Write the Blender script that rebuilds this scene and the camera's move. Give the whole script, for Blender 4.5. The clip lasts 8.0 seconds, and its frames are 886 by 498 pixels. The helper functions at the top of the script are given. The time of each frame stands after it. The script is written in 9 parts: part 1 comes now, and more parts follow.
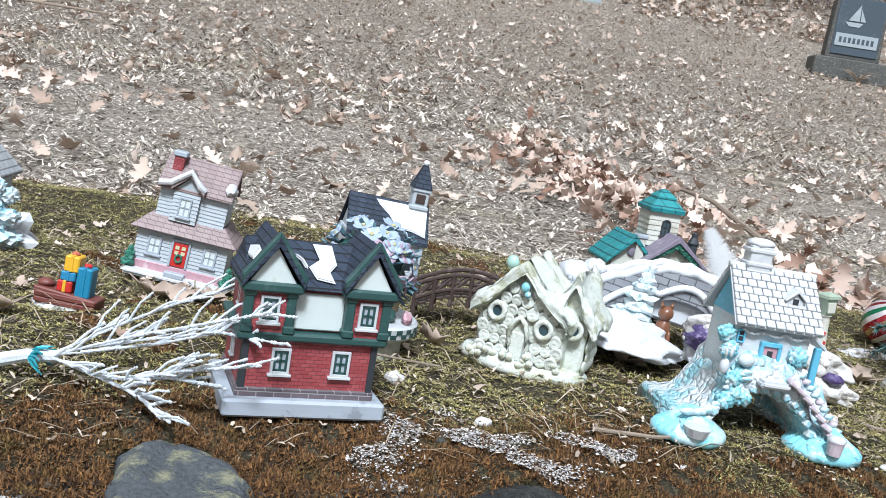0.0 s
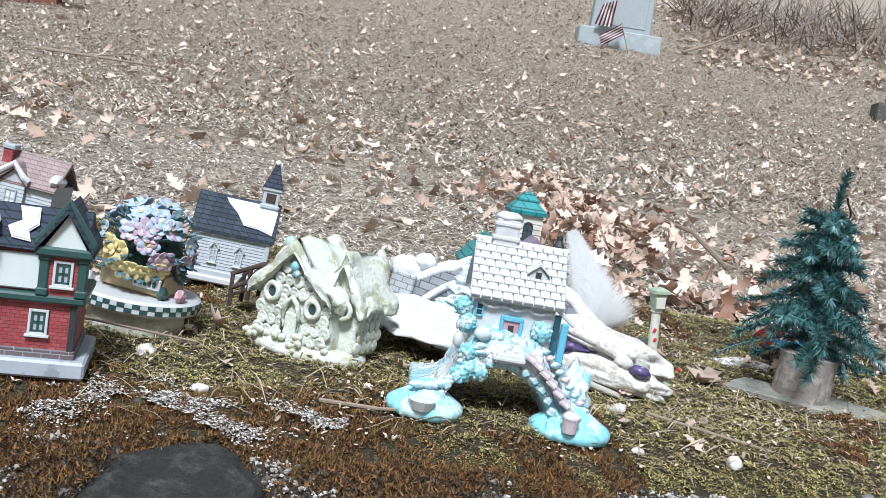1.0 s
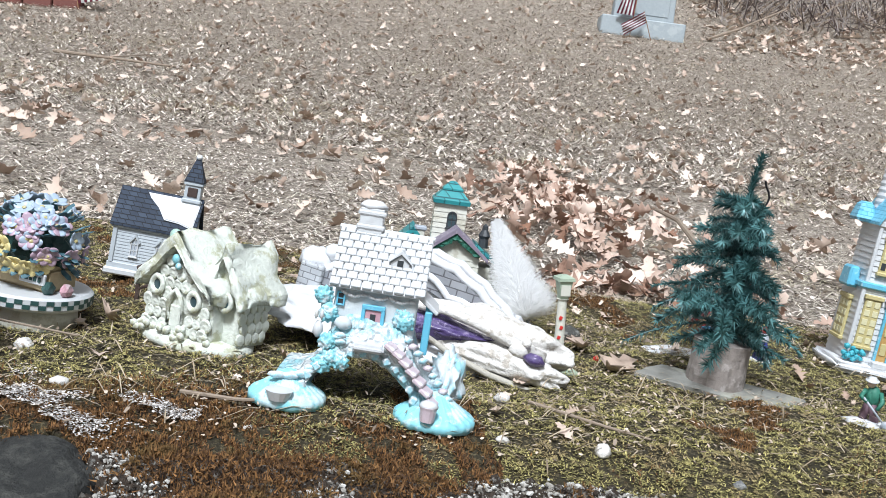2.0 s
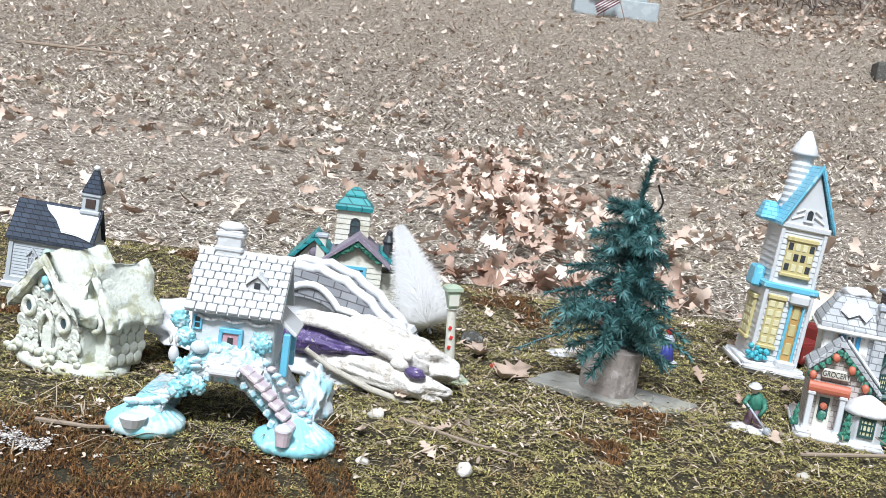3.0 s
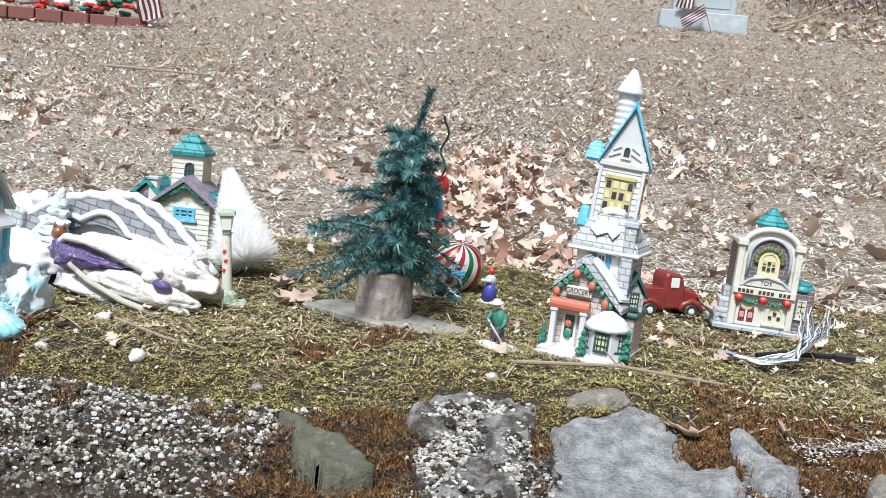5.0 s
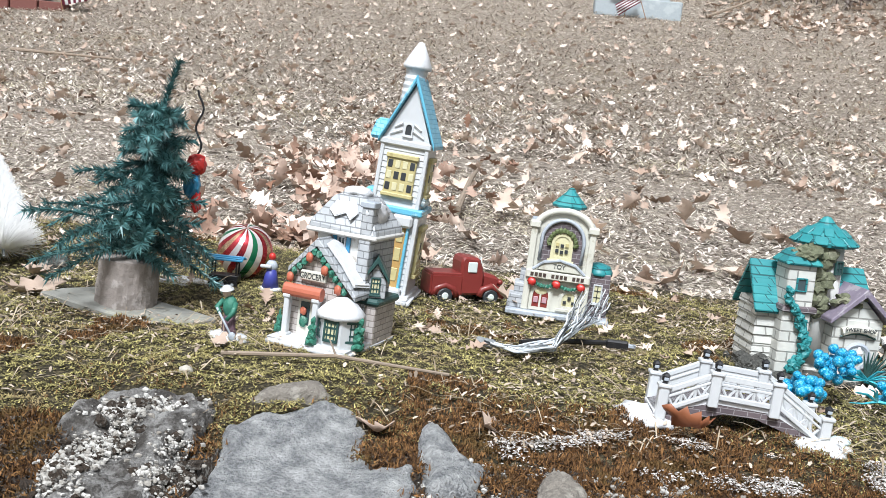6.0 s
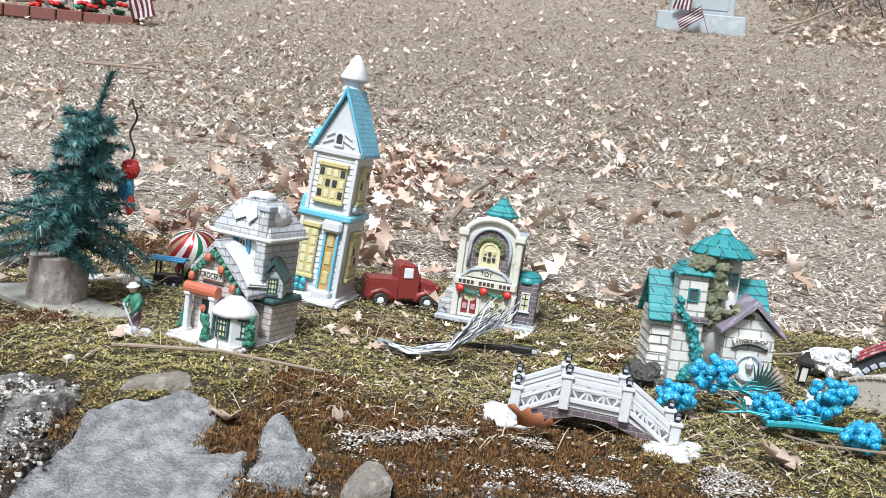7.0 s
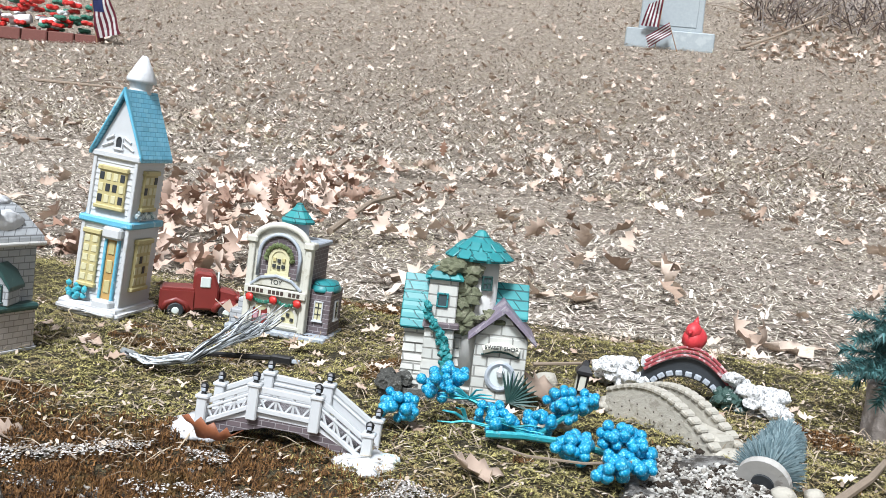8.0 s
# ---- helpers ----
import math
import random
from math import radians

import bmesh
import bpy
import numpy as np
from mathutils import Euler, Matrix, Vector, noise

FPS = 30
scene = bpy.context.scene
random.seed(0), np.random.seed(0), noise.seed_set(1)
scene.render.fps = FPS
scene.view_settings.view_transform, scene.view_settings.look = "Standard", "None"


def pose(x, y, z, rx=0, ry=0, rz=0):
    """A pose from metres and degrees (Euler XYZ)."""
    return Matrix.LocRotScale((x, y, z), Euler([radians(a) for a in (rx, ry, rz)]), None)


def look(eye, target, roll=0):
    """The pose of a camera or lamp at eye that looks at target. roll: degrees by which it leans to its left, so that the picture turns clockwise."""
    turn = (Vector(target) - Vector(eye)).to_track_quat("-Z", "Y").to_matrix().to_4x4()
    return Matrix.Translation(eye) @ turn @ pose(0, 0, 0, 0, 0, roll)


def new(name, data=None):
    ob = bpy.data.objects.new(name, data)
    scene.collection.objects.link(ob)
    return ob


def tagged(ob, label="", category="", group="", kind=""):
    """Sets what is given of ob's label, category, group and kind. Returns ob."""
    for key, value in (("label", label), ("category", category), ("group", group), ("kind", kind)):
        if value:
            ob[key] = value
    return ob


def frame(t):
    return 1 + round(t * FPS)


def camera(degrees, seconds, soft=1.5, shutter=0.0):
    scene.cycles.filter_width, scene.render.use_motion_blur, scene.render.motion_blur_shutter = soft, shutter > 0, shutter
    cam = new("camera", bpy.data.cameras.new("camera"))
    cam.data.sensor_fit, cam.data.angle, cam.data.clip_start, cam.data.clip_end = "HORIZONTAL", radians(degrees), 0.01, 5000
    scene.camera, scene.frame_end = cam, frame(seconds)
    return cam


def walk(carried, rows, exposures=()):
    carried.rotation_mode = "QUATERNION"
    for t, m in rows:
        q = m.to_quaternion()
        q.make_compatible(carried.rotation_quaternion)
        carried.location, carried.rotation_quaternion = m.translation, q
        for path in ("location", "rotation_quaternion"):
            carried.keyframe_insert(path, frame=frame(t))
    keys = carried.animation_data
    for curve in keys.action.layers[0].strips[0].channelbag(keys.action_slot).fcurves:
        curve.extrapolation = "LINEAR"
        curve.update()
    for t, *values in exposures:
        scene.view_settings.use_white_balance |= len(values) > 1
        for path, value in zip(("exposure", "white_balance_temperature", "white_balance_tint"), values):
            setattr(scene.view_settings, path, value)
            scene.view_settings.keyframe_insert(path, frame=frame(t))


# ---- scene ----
cam = camera(49.9, 8.0, soft=0.5)
LEVEL = pose(0, 0, -0.095, 0, -2.0, 0)
PATH = [
    (0, (0.149, 0.108, 0.355), (0.251, 2.08, 0.039), 7.5),
    (0.5, (0.294, 0.122, 0.345), (0.308, 2.106, 0.091), 7.3),
    (1, (0.453, 0.104, 0.319), (0.367, 2.09, 0.1), 7.1),
    (1.5, (0.55, 0.111, 0.326), (0.371, 2.09, 0.1), 6.3),
    (2.8, (0.677, 0.133, 0.359), (0.544, 2.109, 0.086), 5.0),
    (3, (0.706, 0.138, 0.373), (0.573, 2.114, 0.095), 5.0),
    (3.5, (0.79, 0.154, 0.313), (0.708, 2.142, 0.107), 4.4),
    (4, (0.907, 0.142, 0.29), (0.731, 2.123, 0.083), 4.2),
    (4.2, (0.951, 0.139, 0.282), (0.741, 2.117, 0.074), 4.2),
    (5.3, (1.174, 0.172, 0.296), (0.764, 2.114, 0.045), 3.9),
    (5.5, (1.225, 0.204, 0.296), (0.878, 2.157, 0.039), 3.5),
    (6, (1.312, 0.257, 0.293), (1.018, 2.219, 0.037), 3.9),
    (6.5, (1.396, 0.269, 0.28), (1.036, 2.222, 0.036), 4.0),
    (7, (1.495, 0.255, 0.301), (1.05, 2.191, 0.063), 4.5),
    (7.5, (1.612, 0.288, 0.317), (1.064, 2.198, 0.088), 4.6),
    (8, (1.731, 0.357, 0.299), (1.295, 2.299, 0.102), 4.2),
]
walk(cam, [(t, LEVEL @ look(eye, target, roll)) for t, eye, target, roll in PATH],
     exposures=[(0, 0.51, 6000, 9), (1.5, 0.48, 6200, 9.5), (3, 0.59, 6250, 10), (5.5, 0.69, 6380, 10), (8, 0.67, 6360, 10)])

# ---- light ----
world = bpy.data.worlds.new("overcast_sky")
scene.world = world
world.use_nodes = True
_w = world.node_tree
_sky = _w.nodes.new("ShaderNodeTexSky")
_sky.sky_type, _sky.sun_disc = "NISHITA", False
_sky.sun_elevation, _sky.sun_rotation = radians(58), radians(200)
_sky.air_density, _sky.dust_density = 1.0, 6.0
_sat = _w.nodes.new("ShaderNodeHueSaturation")
_sat.inputs["Saturation"].default_value = 0.2
_w.links.new(_sky.outputs[0], _sat.inputs["Color"])
_w.links.new(_sat.outputs[0], _w.nodes["Background"].inputs["Color"])
_w.nodes["Background"].inputs["Strength"].default_value = 0.068
sun = new("sun", bpy.data.lights.new("sun", "SUN"))
sun.data.energy, sun.data.angle, sun.data.color = 3.35, radians(11), (0.95, 0.99, 1.03)
sun.matrix_world = look((0.8, -2.2, 4.5), (1.0, 1.2, 0.0))


# ---- materials ----
def mat(name, color, rough=0.6, vary=0.12, scale=60.0, bump=0.15, dirt=None, dirt_amount=0.0, dirt_scale=18.0,
        metal=0.0, coat=0.0, island=0.0, second=None, per_object=False, relief=0.002, soft=0.0):
    """A surface with fine grain, broad stains of a second colour and relief."""
    m = bpy.data.materials.new(name)
    m.use_nodes = True
    nt = m.node_tree
    n, l = nt.nodes, nt.links
    bsdf = n["Principled BSDF"]
    bsdf.inputs["Roughness"].default_value = rough
    bsdf.inputs["Metallic"].default_value = metal
    bsdf.inputs["Coat Weight"].default_value = coat
    bsdf.inputs["Coat Roughness"].default_value = 0.15
    tc = n.new("ShaderNodeTexCoord")
    fine = n.new("ShaderNodeTexNoise")
    fine.inputs["Scale"].default_value, fine.inputs["Detail"].default_value, fine.inputs["Roughness"].default_value = scale, 8, 0.62
    l.new(tc.outputs["Object"], fine.inputs["Vector"])
    col = n.new("ShaderNodeMix")
    col.data_type = "RGBA"
    a = tuple(max(0, c * (1 - vary)) for c in color)
    b = tuple(min(1, c * (1 + vary)) for c in color)
    col.inputs[6].default_value, col.inputs[7].default_value = (*a, 1), (*b, 1)
    l.new(fine.outputs["Fac"], col.inputs[0])
    out = col.outputs[2]
    if second or island:
        rnd = n.new("ShaderNodeObjectInfo" if per_object else "ShaderNodeNewGeometry")
        sock = rnd.outputs["Random"] if per_object else rnd.outputs["Random Per Island"]
        mx = n.new("ShaderNodeMix")
        mx.data_type = "RGBA"
        mx.inputs[7].default_value = (*(second or tuple(c * (1 - island) for c in color)), 1)
        l.new(sock, mx.inputs[0])
        l.new(out, mx.inputs[6])
        out = mx.outputs[2]
    if dirt:
        broad = n.new("ShaderNodeTexNoise")
        broad.inputs["Scale"].default_value, broad.inputs["Detail"].default_value, broad.inputs["Roughness"].default_value = dirt_scale, 10, 0.68
        l.new(tc.outputs["Object"], broad.inputs["Vector"])
        ramp = n.new("ShaderNodeMapRange")
        ramp.inputs["From Min"].default_value, ramp.inputs["From Max"].default_value = 0.66 - 0.3 * dirt_amount - soft, 0.71 - 0.27 * dirt_amount + soft
        ramp.inputs["To Max"].default_value = min(1.0, 0.5 + 0.5 * dirt_amount)
        l.new(broad.outputs["Fac"], ramp.inputs["Value"])
        mx = n.new("ShaderNodeMix")
        mx.data_type = "RGBA"
        mx.inputs[7].default_value = (*dirt, 1)
        l.new(ramp.outputs[0], mx.inputs[0])
        l.new(out, mx.inputs[6])
        out = mx.outputs[2]
    l.new(out, bsdf.inputs["Base Color"])
    if bump:
        bp = n.new("ShaderNodeBump")
        bp.inputs["Strength"].default_value, bp.inputs["Distance"].default_value = bump, relief
        l.new(fine.outputs["Fac"], bp.inputs["Height"])
        l.new(bp.outputs[0], bsdf.inputs["Normal"])
    return m


def brick_mat(name, color, color2, mortar, size=0.006, rough=0.6, face="xz", bump=0.6, snow=0.0):
    """Small moulded courses of brick or shingle, painted over."""
    m = mat(name, color, rough, 0.1, 90, 0)
    n, l = m.node_tree.nodes, m.node_tree.links
    tc = n.new("ShaderNodeTexCoord")
    sep, com = n.new("ShaderNodeSeparateXYZ"), n.new("ShaderNodeCombineXYZ")
    add = n.new("ShaderNodeMath")
    add.operation = "ADD"
    l.new(tc.outputs["Object"], sep.inputs[0])
    l.new(sep.outputs[0], add.inputs[0]), l.new(sep.outputs[1], add.inputs[1])
    l.new(add.outputs[0], com.inputs[0]), l.new(sep.outputs[2], com.inputs[1])
    br = n.new("ShaderNodeTexBrick")
    br.inputs["Color1"].default_value, br.inputs["Color2"].default_value, br.inputs["Mortar"].default_value = (*color, 1), (*color2, 1), (*mortar, 1)
    br.inputs["Scale"].default_value = 1.0
    br.inputs["Brick Width"].default_value, br.inputs["Row Height"].default_value = size * 2.2, size
    br.inputs["Mortar Size"].default_value, br.inputs["Mortar Smooth"].default_value = size * 0.09, 0.4
    l.new(com.outputs[0], br.inputs["Vector"])
    bsdf = n["Principled BSDF"]
    mx = n.new("ShaderNodeMix")
    mx.data_type, mx.blend_type = "RGBA", "MULTIPLY"
    mx.inputs[0].default_value = 1.0
    ns = n.new("ShaderNodeTexNoise")
    ns.inputs["Scale"].default_value, ns.inputs["Detail"].default_value = 55, 5
    l.new(tc.outputs["Object"], ns.inputs["Vector"])
    rg = n.new("ShaderNodeMapRange")
    rg.inputs["To Min"].default_value, rg.inputs["To Max"].default_value = 0.72, 1.2
    l.new(ns.outputs["Fac"], rg.inputs["Value"])
    l.new(br.outputs["Color"], mx.inputs[6]), l.new(rg.outputs[0], mx.inputs[7])
    out = mx.outputs[2]
    l.new(out, bsdf.inputs["Base Color"])
    bp = n.new("ShaderNodeBump")
    bp.inputs["Strength"].default_value, bp.inputs["Distance"].default_value, bp.invert = bump, 0.0015, True
    l.new(br.outputs["Fac"], bp.inputs["Height"])
    l.new(bp.outputs[0], bsdf.inputs["Normal"])
    return m


M = {
    "white": mat("white_glaze", (0.53, 0.55, 0.565), 0.4, 0.06, 70, 0.12, (0.5, 0.5, 0.46), 0.25, 30, coat=0.25),
    "snow": mat("painted_snow", (0.62, 0.635, 0.655), 0.55, 0.08, 140, 0.5, (0.48, 0.49, 0.49), 0.3, 60),
    "cream": mat("cream_paint", (0.55, 0.545, 0.48), 0.55, 0.1, 60, 0.15, (0.36, 0.33, 0.25), 0.35, 30),
    "pale": mat("pale_panel_paint", (0.6, 0.66, 0.64), 0.6, 0.06, 80, 0.1, (0.5, 0.52, 0.44), 0.2, 40),
    "grey": mat("grey_glaze", (0.36, 0.4, 0.45), 0.5, 0.12, 60, 0.2, (0.2, 0.22, 0.24), 0.3, 40),
    "dark": mat("dark_paint", (0.03, 0.035, 0.04), 0.5, 0.3, 60, 0.2),
    "green": mat("dark_green_paint", (0.025, 0.07, 0.065), 0.45, 0.25, 50, 0.15, (0.08, 0.13, 0.12), 0.3, 50),
    "leafgreen": mat("moulded_foliage_green", (0.03, 0.16, 0.11), 0.6, 0.3, 200, 0.5, (0.25, 0.38, 0.32), 0.3, 90),
    "teal": brick_mat("teal_roof_tiles", (0.02, 0.2, 0.22), (0.035, 0.27, 0.28), (0.01, 0.08, 0.09), 0.009, 0.45),
    "aqua": mat("aqua_glaze", (0.22, 0.53, 0.6), 0.45, 0.25, 130, 0.9, (0.64, 0.69, 0.71), 0.5, 75, coat=0.2),
    "sky": mat("sky_blue_glaze", (0.12, 0.42, 0.58), 0.4, 0.15, 70, 0.15, (0.45, 0.66, 0.74), 0.35, 60, coat=0.2),
    "lilac": mat("lilac_glaze", (0.2, 0.17, 0.22), 0.55, 0.2, 80, 0.4, (0.36, 0.34, 0.36), 0.35, 80),
    "pinkstone": mat("dusty_pink_glaze", (0.45, 0.26, 0.3), 0.5, 0.2, 90, 0.3, (0.6, 0.5, 0.52), 0.35, 70),
    "redpaint": mat("brick_red_paint", (0.19, 0.026, 0.022), 0.45, 0.15, 60, 0.15, (0.18, 0.04, 0.035), 0.3, 40, coat=0.15),
    "bright_red": mat("bright_red_paint", (0.5, 0.03, 0.025), 0.4, 0.15, 80, 0.1),
    "orange": mat("orange_paint", (0.42, 0.12, 0.07), 0.5, 0.15, 90, 0.3),
    "yellow": mat("mustard_paint", (0.47, 0.41, 0.2), 0.5, 0.15, 80, 0.15, (0.3, 0.24, 0.1), 0.25, 60),
    "yellow_light": mat("lit_window_paint", (0.58, 0.55, 0.35), 0.45, 0.1, 80, 0.1),
    "wood": mat("painted_wood", (0.22, 0.12, 0.06), 0.6, 0.3, 60, 0.3),
    "brown": mat("dark_brown_resin", (0.055, 0.035, 0.03), 0.55, 0.3, 90, 0.4, (0.15, 0.12, 0.1), 0.35, 80),
    "mauve": brick_mat("mauve_shingles", (0.31, 0.24, 0.235), (0.27, 0.2, 0.195), (0.17, 0.125, 0.12), 0.0045, 0.6),
    "slate": brick_mat("slate_blue_shingles", (0.018, 0.028, 0.048), (0.035, 0.05, 0.078), (0.008, 0.01, 0.015), 0.0055, 0.8, bump=1.0),
    "greybrick": brick_mat("grey_stone_courses", (0.36, 0.38, 0.4), (0.44, 0.46, 0.48), (0.2, 0.21, 0.22), 0.007, 0.65),
    "darkbrick": brick_mat("dark_brick", (0.1, 0.08, 0.09), (0.14, 0.11, 0.12), (0.28, 0.26, 0.27), 0.006, 0.6),
    "redbrick": brick_mat("red_brick_paint", (0.3, 0.045, 0.05), (0.36, 0.08, 0.085), (0.16, 0.04, 0.045), 0.0029, 0.55),
    "stonewhite": brick_mat("whitewashed_blocks", (0.6, 0.6, 0.56), (0.52, 0.53, 0.5), (0.28, 0.28, 0.26), 0.011, 0.65),
    "siding_grey": mat("grey_white_siding", (0.42, 0.46, 0.49), 0.5, 0.08, 70, 0.1, (0.36, 0.38, 0.38), 0.2, 40),
    "black_metal": mat("black_metal", (0.02, 0.02, 0.022), 0.4, 0.3, 80, 0.1, metal=0.3),
    "glass_dark": mat("dark_window_glaze", (0.04, 0.07, 0.08), 0.15, 0.2, 50, 0.0, coat=0.4),
    "granite": mat("weathered_granite", (0.075, 0.075, 0.068), 0.88, 0.9, 260, 1.0, (0.3, 0.3, 0.28), 0.4, 110, relief=0.006),
    "slab": mat("lichened_granite", (0.3, 0.31, 0.32), 0.9, 0.95, 420, 1.0, (0.8, 0.81, 0.8), 0.52, 60, relief=0.012, soft=0.08),
    "slab_dark": mat("grey_crusted_granite", (0.1, 0.09, 0.08), 0.9, 0.95, 420, 1.0, (0.66, 0.65, 0.63), 0.5, 55, relief=0.012, soft=0.07),
    "lichened": mat("grey_stone_with_yellow_lichen", (0.09, 0.1, 0.11), 0.85, 0.7, 260, 1.0, (0.38, 0.37, 0.22), 0.42, 45, relief=0.006, soft=0.04),
    "greystone": mat("weathered_fieldstone", (0.2, 0.18, 0.155), 0.9, 0.6, 300, 1.0, (0.34, 0.32, 0.28), 0.45, 90, relief=0.004),
    "darkstone": mat("dark_fieldstone", (0.085, 0.085, 0.06), 0.85, 0.5, 160, 1.0, (0.15, 0.15, 0.11), 0.4, 60, relief=0.004),
    "monument": mat("grey_monument_granite", (0.3, 0.34, 0.36), 0.7, 0.15, 40, 0.3, (0.4, 0.44, 0.45), 0.3, 4),
    "monument_dark": mat("polished_dark_granite", (0.06, 0.08, 0.1), 0.35, 0.2, 60, 0.05, (0.1, 0.12, 0.14), 0.3, 6),
    "bark": mat("grey_log_bark", (0.24, 0.21, 0.19), 0.9, 0.4, 120, 1.0, (0.36, 0.33, 0.31), 0.4, 60),
    "needle": mat("artificial_pine_needles", (0.008, 0.045, 0.04), 0.4, 0.3, 90, 0.0, second=(0.14, 0.32, 0.33)),
    "sandstone": mat("sand_coloured_resin", (0.4, 0.38, 0.33), 0.8, 0.2, 140, 0.8, (0.24, 0.22, 0.18), 0.38, 50),
    "leaf": mat("dead_oak_leaves", (0.3, 0.21, 0.155), 0.65, 0.25, 50, 0.4, (0.2, 0.125, 0.085), 0.25, 25, second=(0.72, 0.6, 0.51)),
    "leaf_pale": mat("bleached_oak_leaf", (0.56, 0.46, 0.38), 0.65, 0.25, 60, 0.4, (0.38, 0.28, 0.21), 0.35, 30),
    "leaf_dark": mat("russet_oak_leaf", (0.26, 0.09, 0.04), 0.55, 0.25, 60, 0.3),
    "straw": mat("dry_grass_straw", (0.2, 0.172, 0.13), 0.8, 0.15, 20, 0.0, (0.54, 0.48, 0.32), 0.44, 1.3, second=(0.92, 0.855, 0.735)),
    "litter": mat("leaf_fragments", (0.1, 0.076, 0.06), 0.75, 0.2, 30, 0.0, (0.24, 0.19, 0.155), 0.38, 1.7, second=(0.9, 0.795, 0.71)),
    "crumb": mat("crumbled_leaf", (0.12, 0.085, 0.058), 0.8, 0.15, 30, 0.0, second=(0.62, 0.52, 0.42)),
    "stalk": mat("dry_stalks", (0.2, 0.15, 0.1), 0.8, 0.15, 30, 0.0, second=(0.44, 0.37, 0.27)),
    "moss": mat("olive_moss", (0.075, 0.065, 0.02), 0.85, 0.5, 40, 0.0, (0.3, 0.22, 0.115), 0.44, 18, second=(0.52, 0.46, 0.18)),
    "moss_brown": mat("brown_moss", (0.02, 0.009, 0.005), 0.9, 0.4, 20, 0.0, (0.12, 0.075, 0.022), 0.42, 22, second=(0.27, 0.135, 0.045)),
    "twig": mat("dry_twig", (0.3, 0.24, 0.18), 0.8, 0.25, 90, 0.3, second=(0.13, 0.1, 0.08)),
    "flock": mat("white_flocking", (0.6, 0.64, 0.67), 0.9, 0.2, 400, 0.5),
    "silver": mat("silver_twig_glitter", (0.28, 0.3, 0.31), 0.5, 0.5, 300, 0.4, metal=0.4),
    "berry": mat("blue_glitter", (0.0, 0.3, 0.55), 0.28, 0.6, 500, 0.9, (0.3, 0.78, 0.95), 0.42, 420, metal=0.3, coat=0.3),
    "brush": mat("white_bristle", (0.95, 0.96, 0.96), 0.7, 0.04, 90, 0.0),
    "sisal": mat("blue_green_sisal", (0.12, 0.2, 0.23), 0.7, 0.2, 90, 0.0, second=(0.3, 0.4, 0.43)),
    "purple": mat("purple_geode", (0.07, 0.045, 0.15), 0.35, 0.6, 300, 0.9, (0.34, 0.27, 0.45), 0.36, 160, coat=0.3),
    "plaster": mat("chalky_plaster", (0.66, 0.64, 0.61), 0.8, 0.25, 130, 1.0, (0.38, 0.33, 0.27), 0.4, 60, relief=0.004),
    "shell": mat("lichen_stained_shellwork", (0.6, 0.63, 0.57), 0.75, 0.25, 160, 0.9, (0.36, 0.36, 0.22), 0.42, 45),
    "ground": mat("trampled_soil_and_thatch", (0.27, 0.225, 0.185), 0.95, 0.9, 90, 1.0, (0.52, 0.46, 0.37), 0.48, 30, relief=0.02),
    "lichen": mat("pale_lichen", (0.62, 0.61, 0.58), 0.95, 0.35, 500, 0.8, (0.2, 0.18, 0.15), 0.4, 120, second=(0.24, 0.22, 0.19)),
    "blackstone": mat("near_black_mottled_stone", (0.018, 0.019, 0.018), 0.75, 0.8, 200, 1.0, (0.085, 0.085, 0.075), 0.42, 45, relief=0.006, soft=0.05),
    "pale_crumb": mat("bleached_crumbs", (0.16, 0.14, 0.12), 0.9, 0.2, 90, 0.0, second=(0.72, 0.69, 0.66)),
    "drift": mat("rusty_drift_leaves", (0.2, 0.1, 0.06), 0.65, 0.3, 50, 0.4, (0.12, 0.06, 0.04), 0.25, 25, second=(0.72, 0.58, 0.49)),
    "soil": mat("mossy_soil", (0.045, 0.037, 0.017), 0.95, 0.9, 300, 1.0, (0.2, 0.16, 0.085), 0.48, 210, relief=0.01),
    "mortar": mat("crumbling_lichened_mortar", (0.05, 0.035, 0.024), 0.95, 0.9, 300, 1.0, (0.3, 0.29, 0.265), 0.45, 150, relief=0.008),
}


def let_light_through(m, share, color):
    """Thin fibres pass a share of the light on."""
    n, l = m.node_tree.nodes, m.node_tree.links
    tr, mx = n.new("ShaderNodeBsdfTranslucent"), n.new("ShaderNodeMixShader")
    tr.inputs["Color"].default_value, mx.inputs[0].default_value = (*color, 1), share
    l.new(n["Principled BSDF"].outputs[0], mx.inputs[1])
    l.new(tr.outputs[0], mx.inputs[2])
    l.new(mx.outputs[0], n["Material Output"].inputs["Surface"])


let_light_through(M["brush"], 0.6, (1.0, 1.0, 1.0))


# ---- building helpers ----
def part(name, bm, material, parent=None, label="", smooth=False, at=None):
    me = bpy.data.meshes.new(name)
    bmesh.ops.recalc_face_normals(bm, faces=bm.faces)
    if smooth:
        for f in bm.faces:
            f.smooth = True
    bm.to_mesh(me)
    bm.free()
    me.materials.append(M[material] if isinstance(material, str) else material)
    ob = new(name, me)
    if parent:
        ob.parent = parent
    if at:
        ob.matrix_basis = at
    if label:
        ob["label"] = label
    return ob


def thing(name, m, label, category, group=""):
    ob = new(name)
    ob.empty_display_size = 0.02
    ob.matrix_basis = m
    return tagged(ob, label, category, group)


